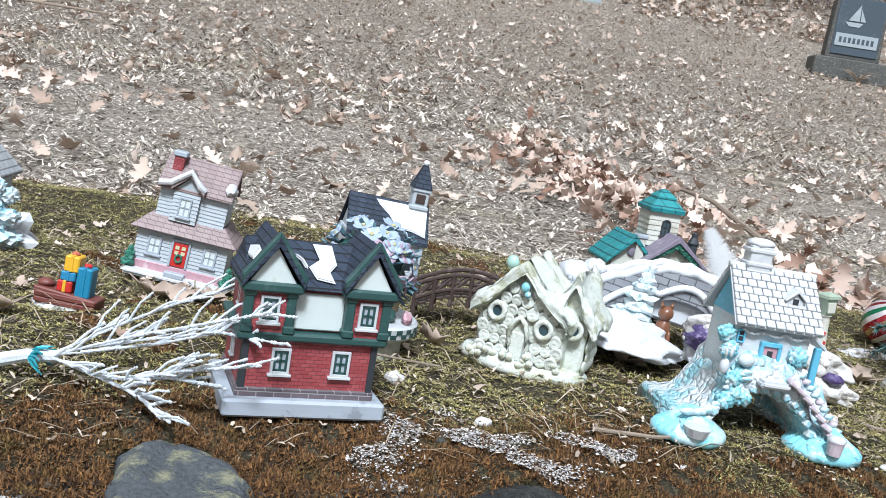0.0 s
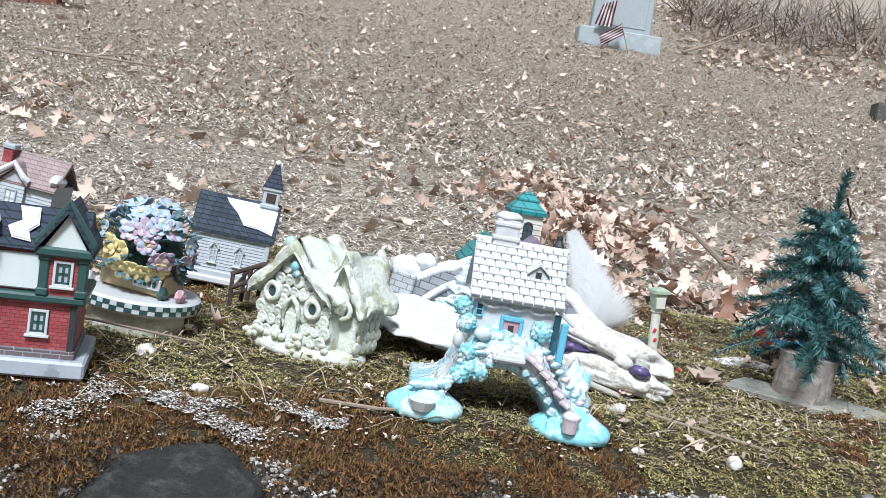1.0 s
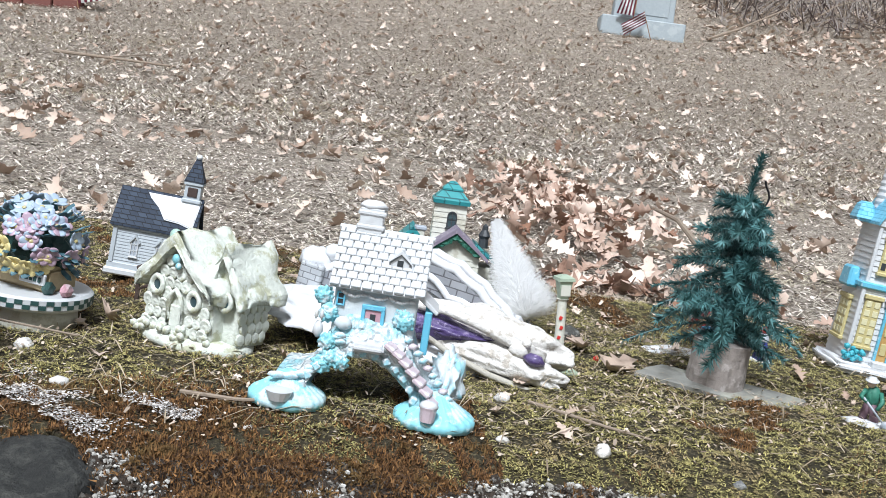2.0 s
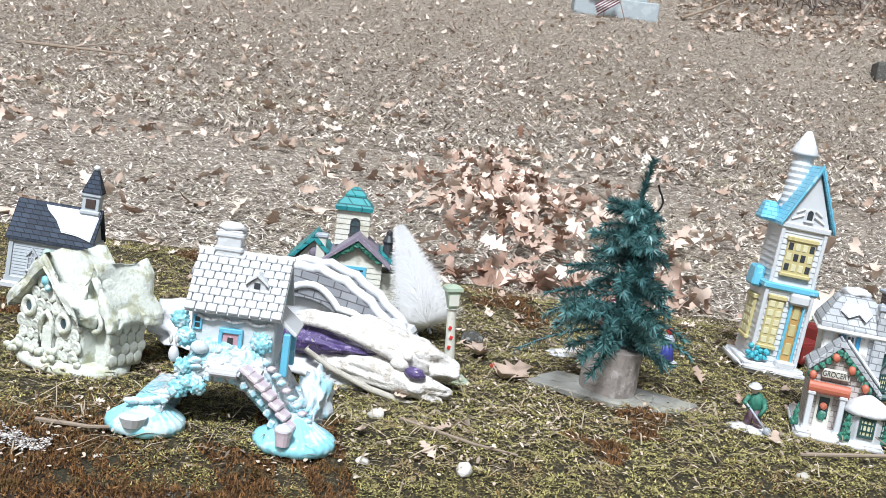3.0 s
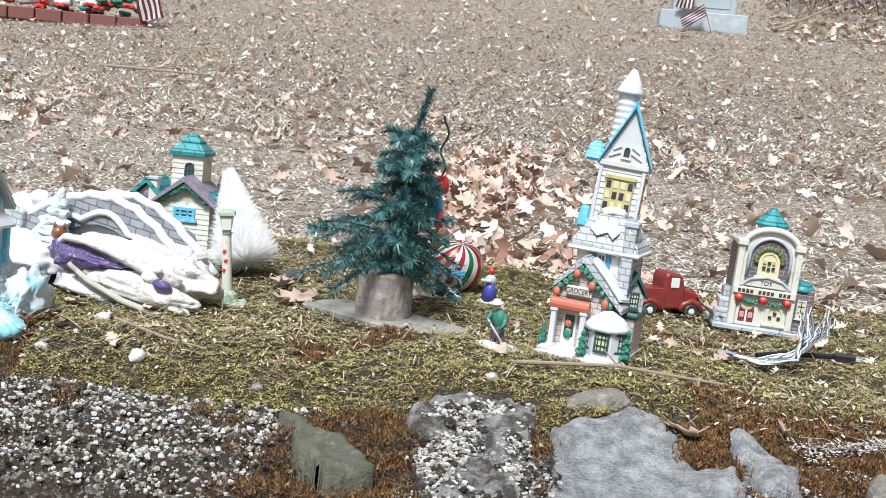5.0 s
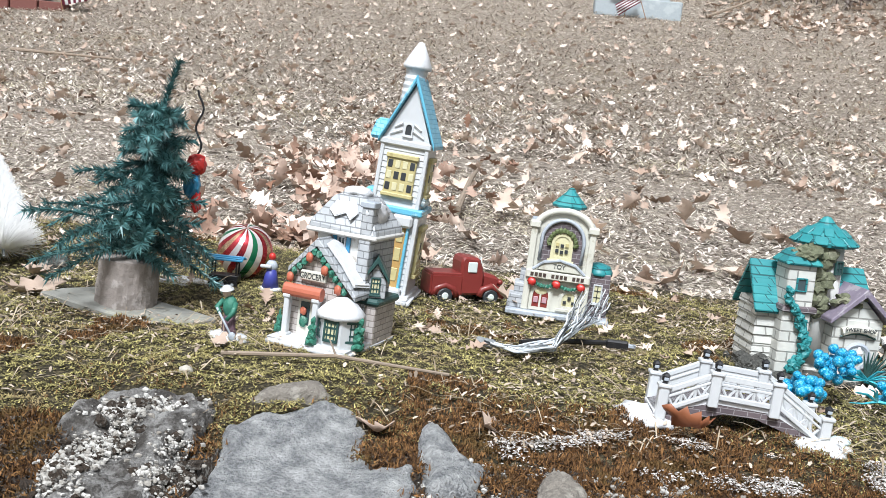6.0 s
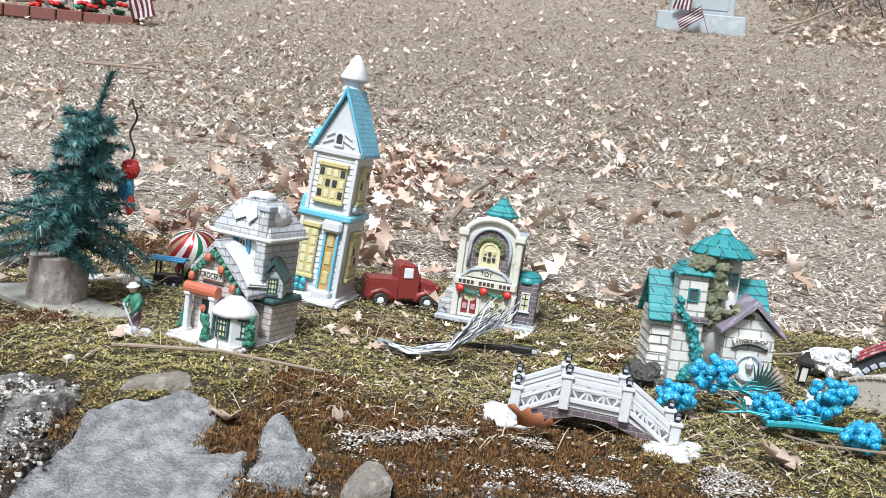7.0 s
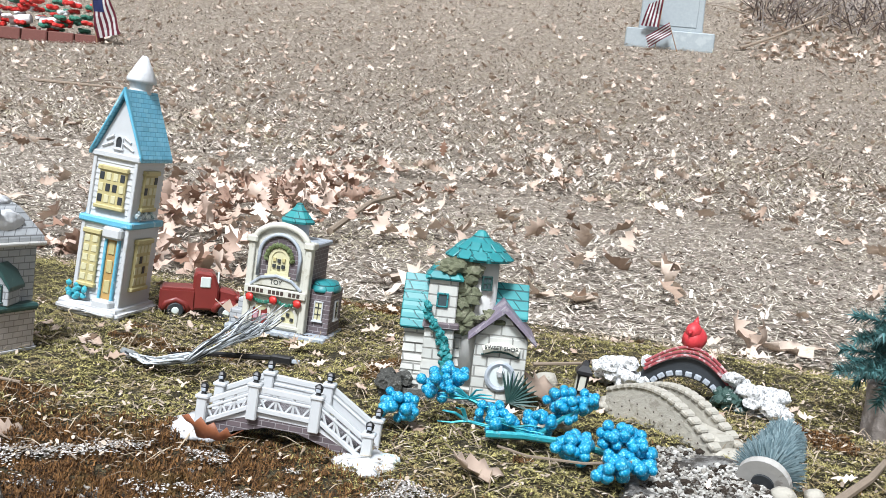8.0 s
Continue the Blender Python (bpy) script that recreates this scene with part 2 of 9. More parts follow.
def add(bm, other, m=None):
    me = bpy.data.meshes.new("tmp")
    if m is not None:
        other.transform(m)
    other.to_mesh(me)
    other.free()
    bm.from_mesh(me)
    bpy.data.meshes.remove(me)
    return bm


def box(x0, x1, y0, y1, z0, z1, bevel=0.0012, bm=None, m=None, seg=1, taper=1.0):
    """A block between two corners with rounded edges; taper shrinks its top."""
    b = bmesh.new()
    cx, cy = (x0 + x1) / 2, (y0 + y1) / 2
    co = []
    for z, s in ((z0, 1.0), (z1, taper)):
        for x, y in ((x0, y0), (x1, y0), (x1, y1), (x0, y1)):
            co.append(b.verts.new((cx + (x - cx) * s, cy + (y - cy) * s, z)))
    for q in ((3, 2, 1, 0), (4, 5, 6, 7), (0, 1, 5, 4), (1, 2, 6, 5), (2, 3, 7, 6), (3, 0, 4, 7)):
        b.faces.new([co[i] for i in q])
    if bevel:
        bmesh.ops.bevel(b, geom=list(b.edges), offset=bevel, segments=seg, affect="EDGES", clamp_overlap=True)
    return add(bm if bm else bmesh.new(), b, m)


def prism(pts, y0, y1, bevel=0.0, bm=None, m=None):
    """A polygon in x and z, drawn out from y0 to y1."""
    b = bmesh.new()
    f = [b.verts.new((x, y0, z)) for x, z in pts]
    k = [b.verts.new((x, y1, z)) for x, z in pts]
    b.faces.new(f), b.faces.new(k[::-1])
    n = len(pts)
    for i in range(n):
        b.faces.new((f[i], k[i], k[(i + 1) % n], f[(i + 1) % n]))
    if bevel:
        bmesh.ops.bevel(b, geom=list(b.edges), offset=bevel, segments=1, affect="EDGES", clamp_overlap=True)
    return add(bm if bm else bmesh.new(), b, m)


def lathe(profile, n=20, bm=None, m=None, sx=1.0, sy=1.0):
    """A turned body: (radius, z) from bottom to top."""
    b = bmesh.new()
    rings = []
    for r, z in profile:
        rings.append([b.verts.new((r * math.cos(2 * math.pi * i / n) * sx, r * math.sin(2 * math.pi * i / n) * sy, z)) for i in range(n)] if r > 1e-5 else [b.verts.new((0, 0, z))])
    for a, c in zip(rings, rings[1:]):
        for i in range(n):
            j = (i + 1) % n
            if len(a) == 1 and len(c) > 1:
                b.faces.new((a[0], c[j], c[i]))
            elif len(c) == 1 and len(a) > 1:
                b.faces.new((a[i], a[j], c[0]))
            elif len(a) > 1:
                b.faces.new((a[i], a[j], c[j], c[i]))
    for r in (rings[0], rings[-1]):
        if len(r) > 2:
            b.faces.new(r)
    return add(bm if bm else bmesh.new(), b, m)


def blob(x, y, z, rx, ry, rz, rough=0.2, freq=3.0, sub=3, bm=None, seed=0, flat=None, m=None):
    """A lumpy rounded mass; flat cuts its underside at that height."""
    b = bmesh.new()
    bmesh.ops.create_icosphere(b, subdivisions=sub, radius=1.0)
    for v in b.verts:
        d = 1 + rough * noise.noise(v.co * freq + Vector((seed * 7.1, seed * 3.3, 0)))
        v.co = Vector((x + v.co.x * rx * d, y + v.co.y * ry * d, z + v.co.z * rz * d))
        if flat is not None and v.co.z < flat:
            v.co.z = flat
    return add(bm if bm else bmesh.new(), b, m)


def tube(points, r0, r1=None, n=6, bm=None, m=None):
    """A round rod along a line of points, tapering from r0 to r1."""
    r1 = r0 if r1 is None else r1
    b = bmesh.new()
    pts = [Vector(p) for p in points]
    rings = []
    for i, p in enumerate(pts):
        d = (pts[min(i + 1, len(pts) - 1)] - pts[max(i - 1, 0)]).normalized()
        q = d.to_track_quat("Z", "Y")
        r = r0 + (r1 - r0) * i / max(1, len(pts) - 1)
        rings.append([b.verts.new(p + q @ Vector((r * math.cos(2 * math.pi * k / n), r * math.sin(2 * math.pi * k / n), 0))) for k in range(n)])
    for a, c in zip(rings, rings[1:]):
        for k in range(n):
            b.faces.new((a[k], a[(k + 1) % n], c[(k + 1) % n], c[k]))
    b.faces.new(rings[0][::-1]), b.faces.new(rings[-1])
    return add(bm if bm else bmesh.new(), b, m)


def gable(x0, x1, y0, y1, z0, z1, over=0.004, thick=0.004, axis="y", bm=None, m=None):
    """Two roof slabs that meet in a ridge along axis."""
    bm = bm if bm else bmesh.new()
    if axis == "y":
        c = (x0 + x1) / 2
        s = (z1 - z0) / (c - x0)
        pts = [(x0 - over, z0 - over * s), (c, z1), (x1 + over, z0 - over * s), (x1 + over, z0 - over * s + thick), (c, z1 + thick * 1.4), (x0 - over, z0 - over * s + thick)]
        return prism(pts, y0 - over, y1 + over, 0.0008, bm, m)
    r = Matrix.Rotation(radians(90), 4, "Z")
    c = (y0 + y1) / 2
    s = (z1 - z0) / (c - y0)
    pts = [(y0 - over, z0 - over * s), (c, z1), (y1 + over, z0 - over * s), (y1 + over, z0 - over * s + thick), (c, z1 + thick * 1.4), (y0 - over, z0 - over * s + thick)]
    return prism(pts, -x1 - over, -x0 + over, 0.0008, bm, (m @ r) if m is not None else r)


def siding(x0, x1, y0, y1, z0, z1, step=0.005, proud=0.0009):
    """A box with lapped boards all round."""
    bm = bmesh.new()
    rings, z = [], z0
    def ring(k, h):
        rings.append([bm.verts.new((x, y, h)) for x, y in ((x0 - k, y0 - k), (x1 + k, y0 - k), (x1 + k, y1 + k), (x0 - k, y1 + k))])
    while z < z1 - 1e-5:
        t = min(z + step, z1)
        ring(proud, z), ring(0, t - step * 0.02)
        z = t
    for a, c in zip(rings, rings[1:]):
        for i in range(4):
            bm.faces.new((a[i], a[(i + 1) % 4], c[(i + 1) % 4], c[i]))
    bm.faces.new(rings[0][::-1]), bm.faces.new(rings[-1])
    return bm


def window(parent, m, w, h, frame_mat="white", pane_mat="glass_dark", bars=(1, 1), sill=True, arch=False, bar_mat=None, deep=0.002, name="window", heavy=False):
    """A framed window in the plane y = 0, facing -y, centred on x, from z = 0 up."""
    fr = bmesh.new()
    e = max(0.0016, w * 0.14)
    if arch:
        k = 8
        out = [(-w / 2, 0), (w / 2, 0)] + [(w / 2 * math.cos(math.pi * i / k), h - w / 2 + w / 2 * math.sin(math.pi * i / k)) for i in range(k + 1)]
        wi = w - 2 * e
        inn = [(-wi / 2, e), (wi / 2, e)] + [(wi / 2 * math.cos(math.pi * i / k), h - w / 2 + wi / 2 * math.sin(math.pi * i / k)) for i in range(k + 1)]
        b = bmesh.new()
        fo, fi = [b.verts.new((x, -deep, z)) for x, z in out], [b.verts.new((x, -deep, z)) for x, z in inn]
        bo, bi = [b.verts.new((x, 0.0005, z)) for x, z in out], [b.verts.new((x, 0.0005, z)) for x, z in inn]
        for i in range(len(out)):
            j = (i + 1) % len(out)
            b.faces.new((fo[i], fo[j], fi[j], fi[i])), b.faces.new((fi[i], fi[j], bi[j], bi[i])), b.faces.new((bo[i], bo[j], fo[j], fo[i]))
        add(fr, b)
        pane = prism(inn, -deep * 0.35, 0.0004)
    else:
        for x0, x1, z0, z1 in ((-w / 2, -w / 2 + e, 0, h), (w / 2 - e, w / 2, 0, h), (-w / 2 + e, w / 2 - e, 0, e), (-w / 2 + e, w / 2 - e, h - e, h)):
            box(x0, x1, -deep, 0.0005, z0, z1, 0.0003, fr)
        pane = box(-w / 2 + e * 0.9, w / 2 - e * 0.9, -deep * 0.35, 0.0004, e * 0.9, h - e * 0.9, 0)
    if sill:
        box(-w / 2 - e * 0.8, w / 2 + e * 0.8, -deep * 1.6, 0.0005, -e * 0.9, 0.0002, 0.0003, fr)
    win = part(name, fr, frame_mat, parent, at=m)
    p = part("pane", pane, pane_mat, win)
    bb = bmesh.new()
    t = max(0.0005, w * (0.06 if heavy else 0.045))
    if heavy:
        for x0, x1, z0, z1 in ((-w / 2 + e, -w / 2 + e + 2 * t, e, h - e), (w / 2 - e - 2 * t, w / 2 - e, e, h - e), (-w / 2 + e, w / 2 - e, e, e + 2 * t), (-w / 2 + e, w / 2 - e, h - e - 2 * t, h - e)):
            box(x0, x1, -deep * 0.75, -deep * 0.3, z0, z1, 0, bb)
    for i in range(bars[0]):
        x = -w / 2 + w * (i + 1) / (bars[0] + 1)
        box(x - t, x + t, -deep * 0.7, -deep * 0.3, e, h - e, 0, bb)
    for i in range(bars[1]):
        z = h * (i + 1) / (bars[1] + 1)
        box(-w / 2 + e, w / 2 - e, -deep * 0.7, -deep * 0.3, z - t, z + t, 0, bb)
    if bars[0] + bars[1]:
        part("glazing_bar", bb, bar_mat or frame_mat, win)
    else:
        bb.free()
    return win


def letters(text, size, parent, m, material="dark", name="lettering"):
    cu = bpy.data.curves.new(name, "FONT")
    cu.body, cu.size, cu.extrude, cu.align_x, cu.align_y = text, size, 0.0003, "CENTER", "CENTER"
    tmp = bpy.data.objects.new(name, cu)
    scene.collection.objects.link(tmp)
    me = bpy.data.meshes.new_from_object(tmp.evaluated_get(bpy.context.evaluated_depsgraph_get()))
    bpy.data.objects.remove(tmp)
    me.materials.clear()
    me.materials.append(M[material])
    ob = new(name, me)
    ob.parent, ob.matrix_basis = parent, m
    return ob


FRONT = Matrix.Rotation(radians(90), 4, "X")   # stands lettering up, facing -y


def on_front(x, y, z):
    return pose(x, y, z)


def on_left(x, y, z):
    return pose(x, y, z, 0, 0, -90)


def on_right(x, y, z):
    return pose(x, y, z, 0, 0, 90)


def mesh_from(name, co, faces, material, smooth=False):
    me = bpy.data.meshes.new(name)
    me.from_pydata(co, [], faces)
    me.materials.append(M[material])
    if smooth:
        for p in me.polygons:
            p.use_smooth = True
    me.update()
    return new(name, me)


# ---- the lie of the land ----
def edge_y(x):
    """The front edge of the wall's top."""
    x = max(-0.6, min(2.4, x))
    return 0.705 + 0.26 * x - 0.055 * x * x + 0.018 * noise.noise(Vector((x * 5.0, 3.1, 0))) + 0.01 * noise.noise(Vector((x * 17.0, 1.1, 0)))


def ground_z(x, y):
    r = 0.015 + 0.0165 * max(0.0, min(y, 12.5) - 1.3) ** 2 + 0.3 * max(0.0, min(y, 26) - 12.5)
    r += 0.012 * noise.noise(Vector((x * 2.1, y * 2.1, 0))) + 0.03 * noise.noise(Vector((x * 0.5, y * 0.5, 5))) * min(1, max(0, y - 1.8))
    return r - 0.03 * math.exp(-((y - 1.85) / 0.25) ** 2)


def top_z(x, y):
    """The moss-covered top of the wall."""
    z = 0.012 + 0.008 * noise.noise(Vector((x * 4, y * 4, 1.7))) + 0.005 * noise.noise(Vector((x * 13, y * 13, 4.2))) + 0.0045 * abs(noise.noise(Vector((x * 38, y * 38, 0)))) + 0.003 * noise.noise(Vector((x * 90, y * 90, 3)))
    z += 0.018 * math.exp(-((y - 1.6) / 0.07) ** 2) * (0.6 + 0.8 * noise.noise(Vector((x * 3, 9, 0))))
    d = y - edge_y(x)
    return z - (0.024 * (1 - d / 0.12) ** 2 if d < 0.12 else 0.0)


def inside_distance(px, py, outline):
    """How far a point lies inside a closed outline; negative outside."""
    best, inner = 9.0, False
    n = len(outline)
    for i in range(n):
        (ax, ay), (bx, by) = outline[i], outline[(i + 1) % n]
        dx, dy = bx - ax, by - ay
        u = max(0.0, min(1.0, ((px - ax) * dx + (py - ay) * dy) / (dx * dx + dy * dy)))
        best = min(best, math.hypot(px - ax - u * dx, py - ay - u * dy))
        if (ay > py) != (by > py) and px < ax + (py - ay) * dx / dy:
            inner = not inner
    return best if inner else -best


# the wall's larger stones: outline in plan, height at the back, fall to the front, material, seed, name, roughness, rounding
STONES = [
    ([(1.05, 0.93), (1.069, 0.95), (1.103, 0.968), (1.143, 0.972), (1.15, 0.94), (1.172, 0.912), (1.2, 0.914), (1.215, 0.863), (1.22, 0.79), (1.08, 0.74), (1.062, 0.8)], 0.011, 0.3, "slab", 3.3, "granite_block", 0.003, 0.008),
    ([(1.037, 0.94), (1.018, 0.958), (0.978, 0.957), (0.947, 0.944), (0.928, 0.92), (0.955, 0.845), (0.99, 0.76), (1.05, 0.75), (1.047, 0.8), (1.04, 0.863)], 0.012, 0.22, "slab_dark", 4.4, "granite_block", 0.005, 0.014),
    ([(0.835, 0.866), (0.866, 0.858), (0.924, 0.82), (0.934, 0.8), (0.905, 0.785), (0.878, 0.806)], -0.003, 0.16, "darkstone", 1.7, "stone", 0.0012, 0.008),
    ([(1.054, 0.955), (1.06, 0.97), (1.079, 0.993), (1.102, 1.003), (1.122, 0.985), (1.1, 0.972)], 0.017, 0.2, "greystone", 2.7, "stone", 0.002, 0.005),
    ([(1.2, 0.972), (1.215, 0.965), (1.25, 0.928), (1.247, 0.89), (1.222, 0.88), (1.203, 0.917)], 0.013, 0.25, "slab", 6.4, "stone", 0.004, 0.01),
    # low stone in near-black colour with slightly paler mottling
    ([(0.2, 0.74), (0.225, 0.765), (0.262, 0.787), (0.3, 0.772), (0.325, 0.735), (0.33, 0.65), (0.21, 0.64)], -0.007, 0.15, "blackstone", 5.1, "stone", 0.002, 0.012),
    ([(-0.02, 0.725), (0.004, 0.757), (0.034, 0.742), (0.08, 0.716), (0.07, 0.66), (-0.015, 0.65)], 0.005, 0.15, "lichened", 7.7, "stone", 0.002, 0.016),
    ([(1.29, 0.895), (1.31, 0.9), (1.325, 0.88), (1.31, 0.855), (1.29, 0.865)], 0.009, 0.2, "greystone", 8.1, "stone", 0.002, 0.008),
    ([(1.72, 1.17), (1.76, 1.235), (1.83, 1.215), (1.86, 1.14), (1.8, 1.06), (1.72, 1.08)], 0.019, 0.08, "slab_dark", 7.4, "stone", 0.002, 0.01),
]
STONE_BOX = [(min(p[0] for p in o[0]), max(p[0] for p in o[0]), min(p[1] for p in o[0]), max(p[1] for p in o[0]), o[0]) for o in STONES]


def bare_stone(x, y, margin=0.0):
    """Whether a place lies on one of the bare stones, by more than the margin from its rim."""
    for x0, x1, y0, y1, o in STONE_BOX:
        if x0 < x < x1 and y0 < y < y1 and inside_distance(x, y, o) > margin:
            return True
    return False


def moss_free(x, y):
    return bare_stone(x, y, 0.006 + 0.024 * noise.noise(Vector((x * 28, y * 28, 8))))


# ---- ground: one sheet from the lane in front of the wall, up the cemetery slope, to the horizon ----
def build_ground():
    xs = sorted(set([-400, -150, -60, -30] + [round(-14 + 0.2 * i, 3) for i in range(156)] + [30, 60, 150, 400]))
    ys = [-400, -100, -30, -10, -4, -2, -1, -0.3, 0.3, 0.8, 1.15, 1.2, 1.4] + [round(1.6 + 0.12 * i, 3) for i in range(95)] + [13.5, 14.5, 16, 18, 21, 26, 40, 80, 180, 400]
    co, fa = [], []
    for y in ys:
        for x in xs:
            co.append((x, y, ground_z(x, y) - 0.012 if y > 1.18 else -0.75 + 0.01 * noise.noise(Vector((x, y, 0)))))
    w = len(xs)
    for j in range(len(ys) - 1):
        for i in range(w - 1):
            fa.append((j * w + i, j * w + i + 1, (j + 1) * w + i + 1, (j + 1) * w + i))
    g = mesh_from("ground", co, fa, "ground", True)
    return tagged(g, "brown winter cemetery ground with thatch and dead leaves", "ground", kind="structure")


ground = build_ground()


def wall_x(i, n):
    """Columns close together where the camera passes, and wide apart towards the wall's ends."""
    k = 12
    if i < k:
        return -1.3 - 1.8 * (k - i)
    if i > n - 1 - k:
        return 3.3 + 1.8 * (i - (n - 1 - k))
    return -1.3 + 4.6 * (i - k) / (n - 1 - 2 * k)


def build_wall():
    """The moss bed on top and the rubble face below its front edge."""
    n, rows = 640, 90
    co, fa = [], []
    for j in range(rows):
        for i in range(n):
            x = wall_x(i, n)
            e = edge_y(x)
            y = e + (1.78 - e) * (j / (rows - 1)) ** 1.25
            z = top_z(x, y) - (0.03 if bare_stone(x, y, 0.004) else 0.0) if j < rows - 1 else -0.05
            co.append((x, y, z))
    for j in range(rows - 1):
        for i in range(n - 1):
            a = j * n + i
            fa.append((a, a + 1, a + n + 1, a + n))
    bed = tagged(mesh_from("moss_bed", co, fa, "soil", True), "mossy soil bed along the top of the old wall", "moss bed", kind="structure")
    co, fa = [], []
    rows = 70
    for j in range(rows):
        t = j / (rows - 1)
        for i in range(n):
            x = wall_x(i, n)
            e = edge_y(x)
            d = 0.012 * noise.noise(Vector((x * 9, t * 8, 2))) + 0.008 * noise.noise(Vector((x * 26, t * 14, 7))) + 0.006 * noise.noise(Vector((x * 70, t * 40, 3)))
            d += 0.004 * noise.noise(Vector((x * 170, t * 90, 5)))
            shelf = min(1.0, t / 0.55)
            drop = max(0.0, t - 0.55) / 0.45
            out = 0.125 * shelf + 0.05 * drop + 0.4 * d * min(1, t * 12)
            z = top_z(x, e) + 0.001 - 0.03 * shelf ** 1.3 - 0.75 * drop + d * min(1, t * 12)
            co.append((x, e - out, z - (0.035 if bare_stone(x, e - out, 0.004) else 0.0)))
    for j in range(rows - 1):
        for i in range(n - 1):
            a = j * n + i
            fa.append((a, a + n, a + n + 1, a + 1))
    face = tagged(mesh_from("stone_wall", co, fa, "mortar", True), "old dry-laid wall with crumbling lichened mortar face", "wall", kind="structure")
    return bed, face


moss_bed, stone_wall = build_wall()


def wall_stone(outline, z_back, fall, material, seed, name="stone", rough_by=0.003, round_by=0.012, step=0.0022):
    """One stone bedded in the shelf of the wall: a broken upper side inside its outline, falling towards the front, with sides that go down."""
    xs, ys = [p[0] for p in outline], [p[1] for p in outline]
    x0, x1, y0, y1 = min(xs), max(xs), min(ys), max(ys)
    nx, ny = int((x1 - x0) / step) + 3, int((y1 - y0) / step) + 3
    b = bmesh.new()
    grid = {}
    for j in range(ny):
        for i in range(nx):
            x, y = x0 + (i - 1) * step, y0 + (j - 1) * step
            w = 0.009 * noise.noise(Vector((x * 32, y * 32, seed))) + 0.003 * noise.noise(Vector((x * 120, y * 120, seed)))
            d = inside_distance(x + w, y + w, outline)
            if d < -step * 1.5:
                continue
            k = max(0.0, min(1.0, d / round_by))
            z = z_back - fall * (y1 - y) - round_by * 0.9 * (1 - k) ** 2
            p = Vector((x, y, seed))
            z += 0.009 * noise.noise(p * 16) + 0.006 * abs(noise.noise(p * 31)) + rough_by * noise.noise(p * 60) + 0.6 * rough_by * abs(noise.noise(p * 140)) + 0.3 * rough_by * noise.noise(p * 330)
            if d < 0:
                z -= 0.05
            grid[i, j] = b.verts.new((x, y, z))
    for i, j in list(grid):
        q = [grid.get(k) for k in ((i, j), (i + 1, j), (i + 1, j + 1), (i, j + 1))]
        if all(q):
            b.faces.new(q)
    return part(name, b, material, stone_wall, smooth=True)


CRUSTED_STONE = []
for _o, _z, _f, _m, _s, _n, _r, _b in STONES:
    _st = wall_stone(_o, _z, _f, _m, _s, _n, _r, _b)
    if _m == "slab_dark":
        CRUSTED_STONE += [tuple(v.co) for v in _st.data.vertices if inside_distance(v.co.x, v.co.y, _o) > 0.004 and noise.noise(v.co * 30) + 0.5 * noise.noise(v.co * 90) > 0.08]

rng = np.random.default_rng(7)


def crusted(p):
    """Above nought where pale lichen crust lies bare, below where moss covers the shelf."""
    x, y = p[0], p[1]
    k = noise.noise(Vector((x, y, 0.3)) * 11) + 0.6 * noise.noise(Vector((x, y, 0.7)) * 37) - 0.22
    k += 0.75 * math.exp(-((x - 0.69) / 0.17) ** 4) + 0.3 * math.exp(-((x - 0.97) / 0.07) ** 2)
    return k - 0.12 * math.exp(-((x - 0.15) / 0.2) ** 2) - 0.25 * math.exp(-((x - 0.42) / 0.07) ** 2)


def face_crust(name, n, material, size, label, seed):
    """Grit, gravel and lichen crusts bedded in the wall's face."""
    g = np.random.default_rng(seed)
    me = stone_wall.data
    pts = np.array([v.co for v in me.vertices])
    pts = pts[(pts[:, 0] > -0.35) & (pts[:, 0] < 2.1) & (pts[:, 2] > -0.07)]
    pts = pts[[crusted(p) + g.uniform(-0.1, 0.1) > 0 and not bare_stone(p[0], p[1]) for p in pts]]
    pts = np.concatenate([pts, np.array(CRUSTED_STONE)])
    b = bmesh.new()
    bmesh.ops.create_icosphere(b, subdivisions=1, radius=1.0)
    base = np.array([v.co for v in b.verts])
    tri = [[v.index for v in f.verts] for f in b.faces]
    b.free()
    co, fa = [], []
    for i in range(n):
        c = pts[g.integers(len(pts))] + g.normal(0, 1, 3) * np.array([0.005, 0.003, 0.0012])
        s = size[0] + (size[1] - size[0]) * g.random() ** 2.5
        v = base * g.uniform(0.55, 1.25, (len(base), 1)) * s * np.array([1.0, 0.7, 0.8]) + c
        o = len(co)
        co += v.tolist()
        fa += [tuple(o + k for k in t) for t in tri]
    return tagged(mesh_from(name, co, fa, material), label, "wall crust", kind="stuff")


face_crust("mortar_grit", 2600, "mortar", (0.0015, 0.006), "dark grit and gravel bedded in the wall's face", 3)
face_crust("lichen_crust", 26000, "lichen", (0.0006, 0.0032), "pale grey lichen crusts on the wall's face", 9)


def leaf_outline():
    """Half of a lobed oak leaf, stalk at 0, tip at 1: (along, across)."""
    return [(0.0, 0.012), (0.14, 0.03), (0.24, 0.2), (0.33, 0.1), (0.45, 0.32), (0.55, 0.13), (0.68, 0.27), (0.76, 0.11), (0.9, 0.12), (1.0, 0.0)]


def leaf_arrays():
    half = leaf_outline()
    v, f = [], []
    for a, c in half:
        v += [(a, 0.0, 0.0), (a, c, 0.0), (a, -c, 0.0)]
    for i in range(len(half) - 1):
        p, q = 3 * i, 3 * (i + 1)
        f += [(p, q, q + 1, p + 1), (p, p + 2, q + 2, q)]
    return np.array(v), f


LEAF_V, LEAF_F = leaf_arrays()


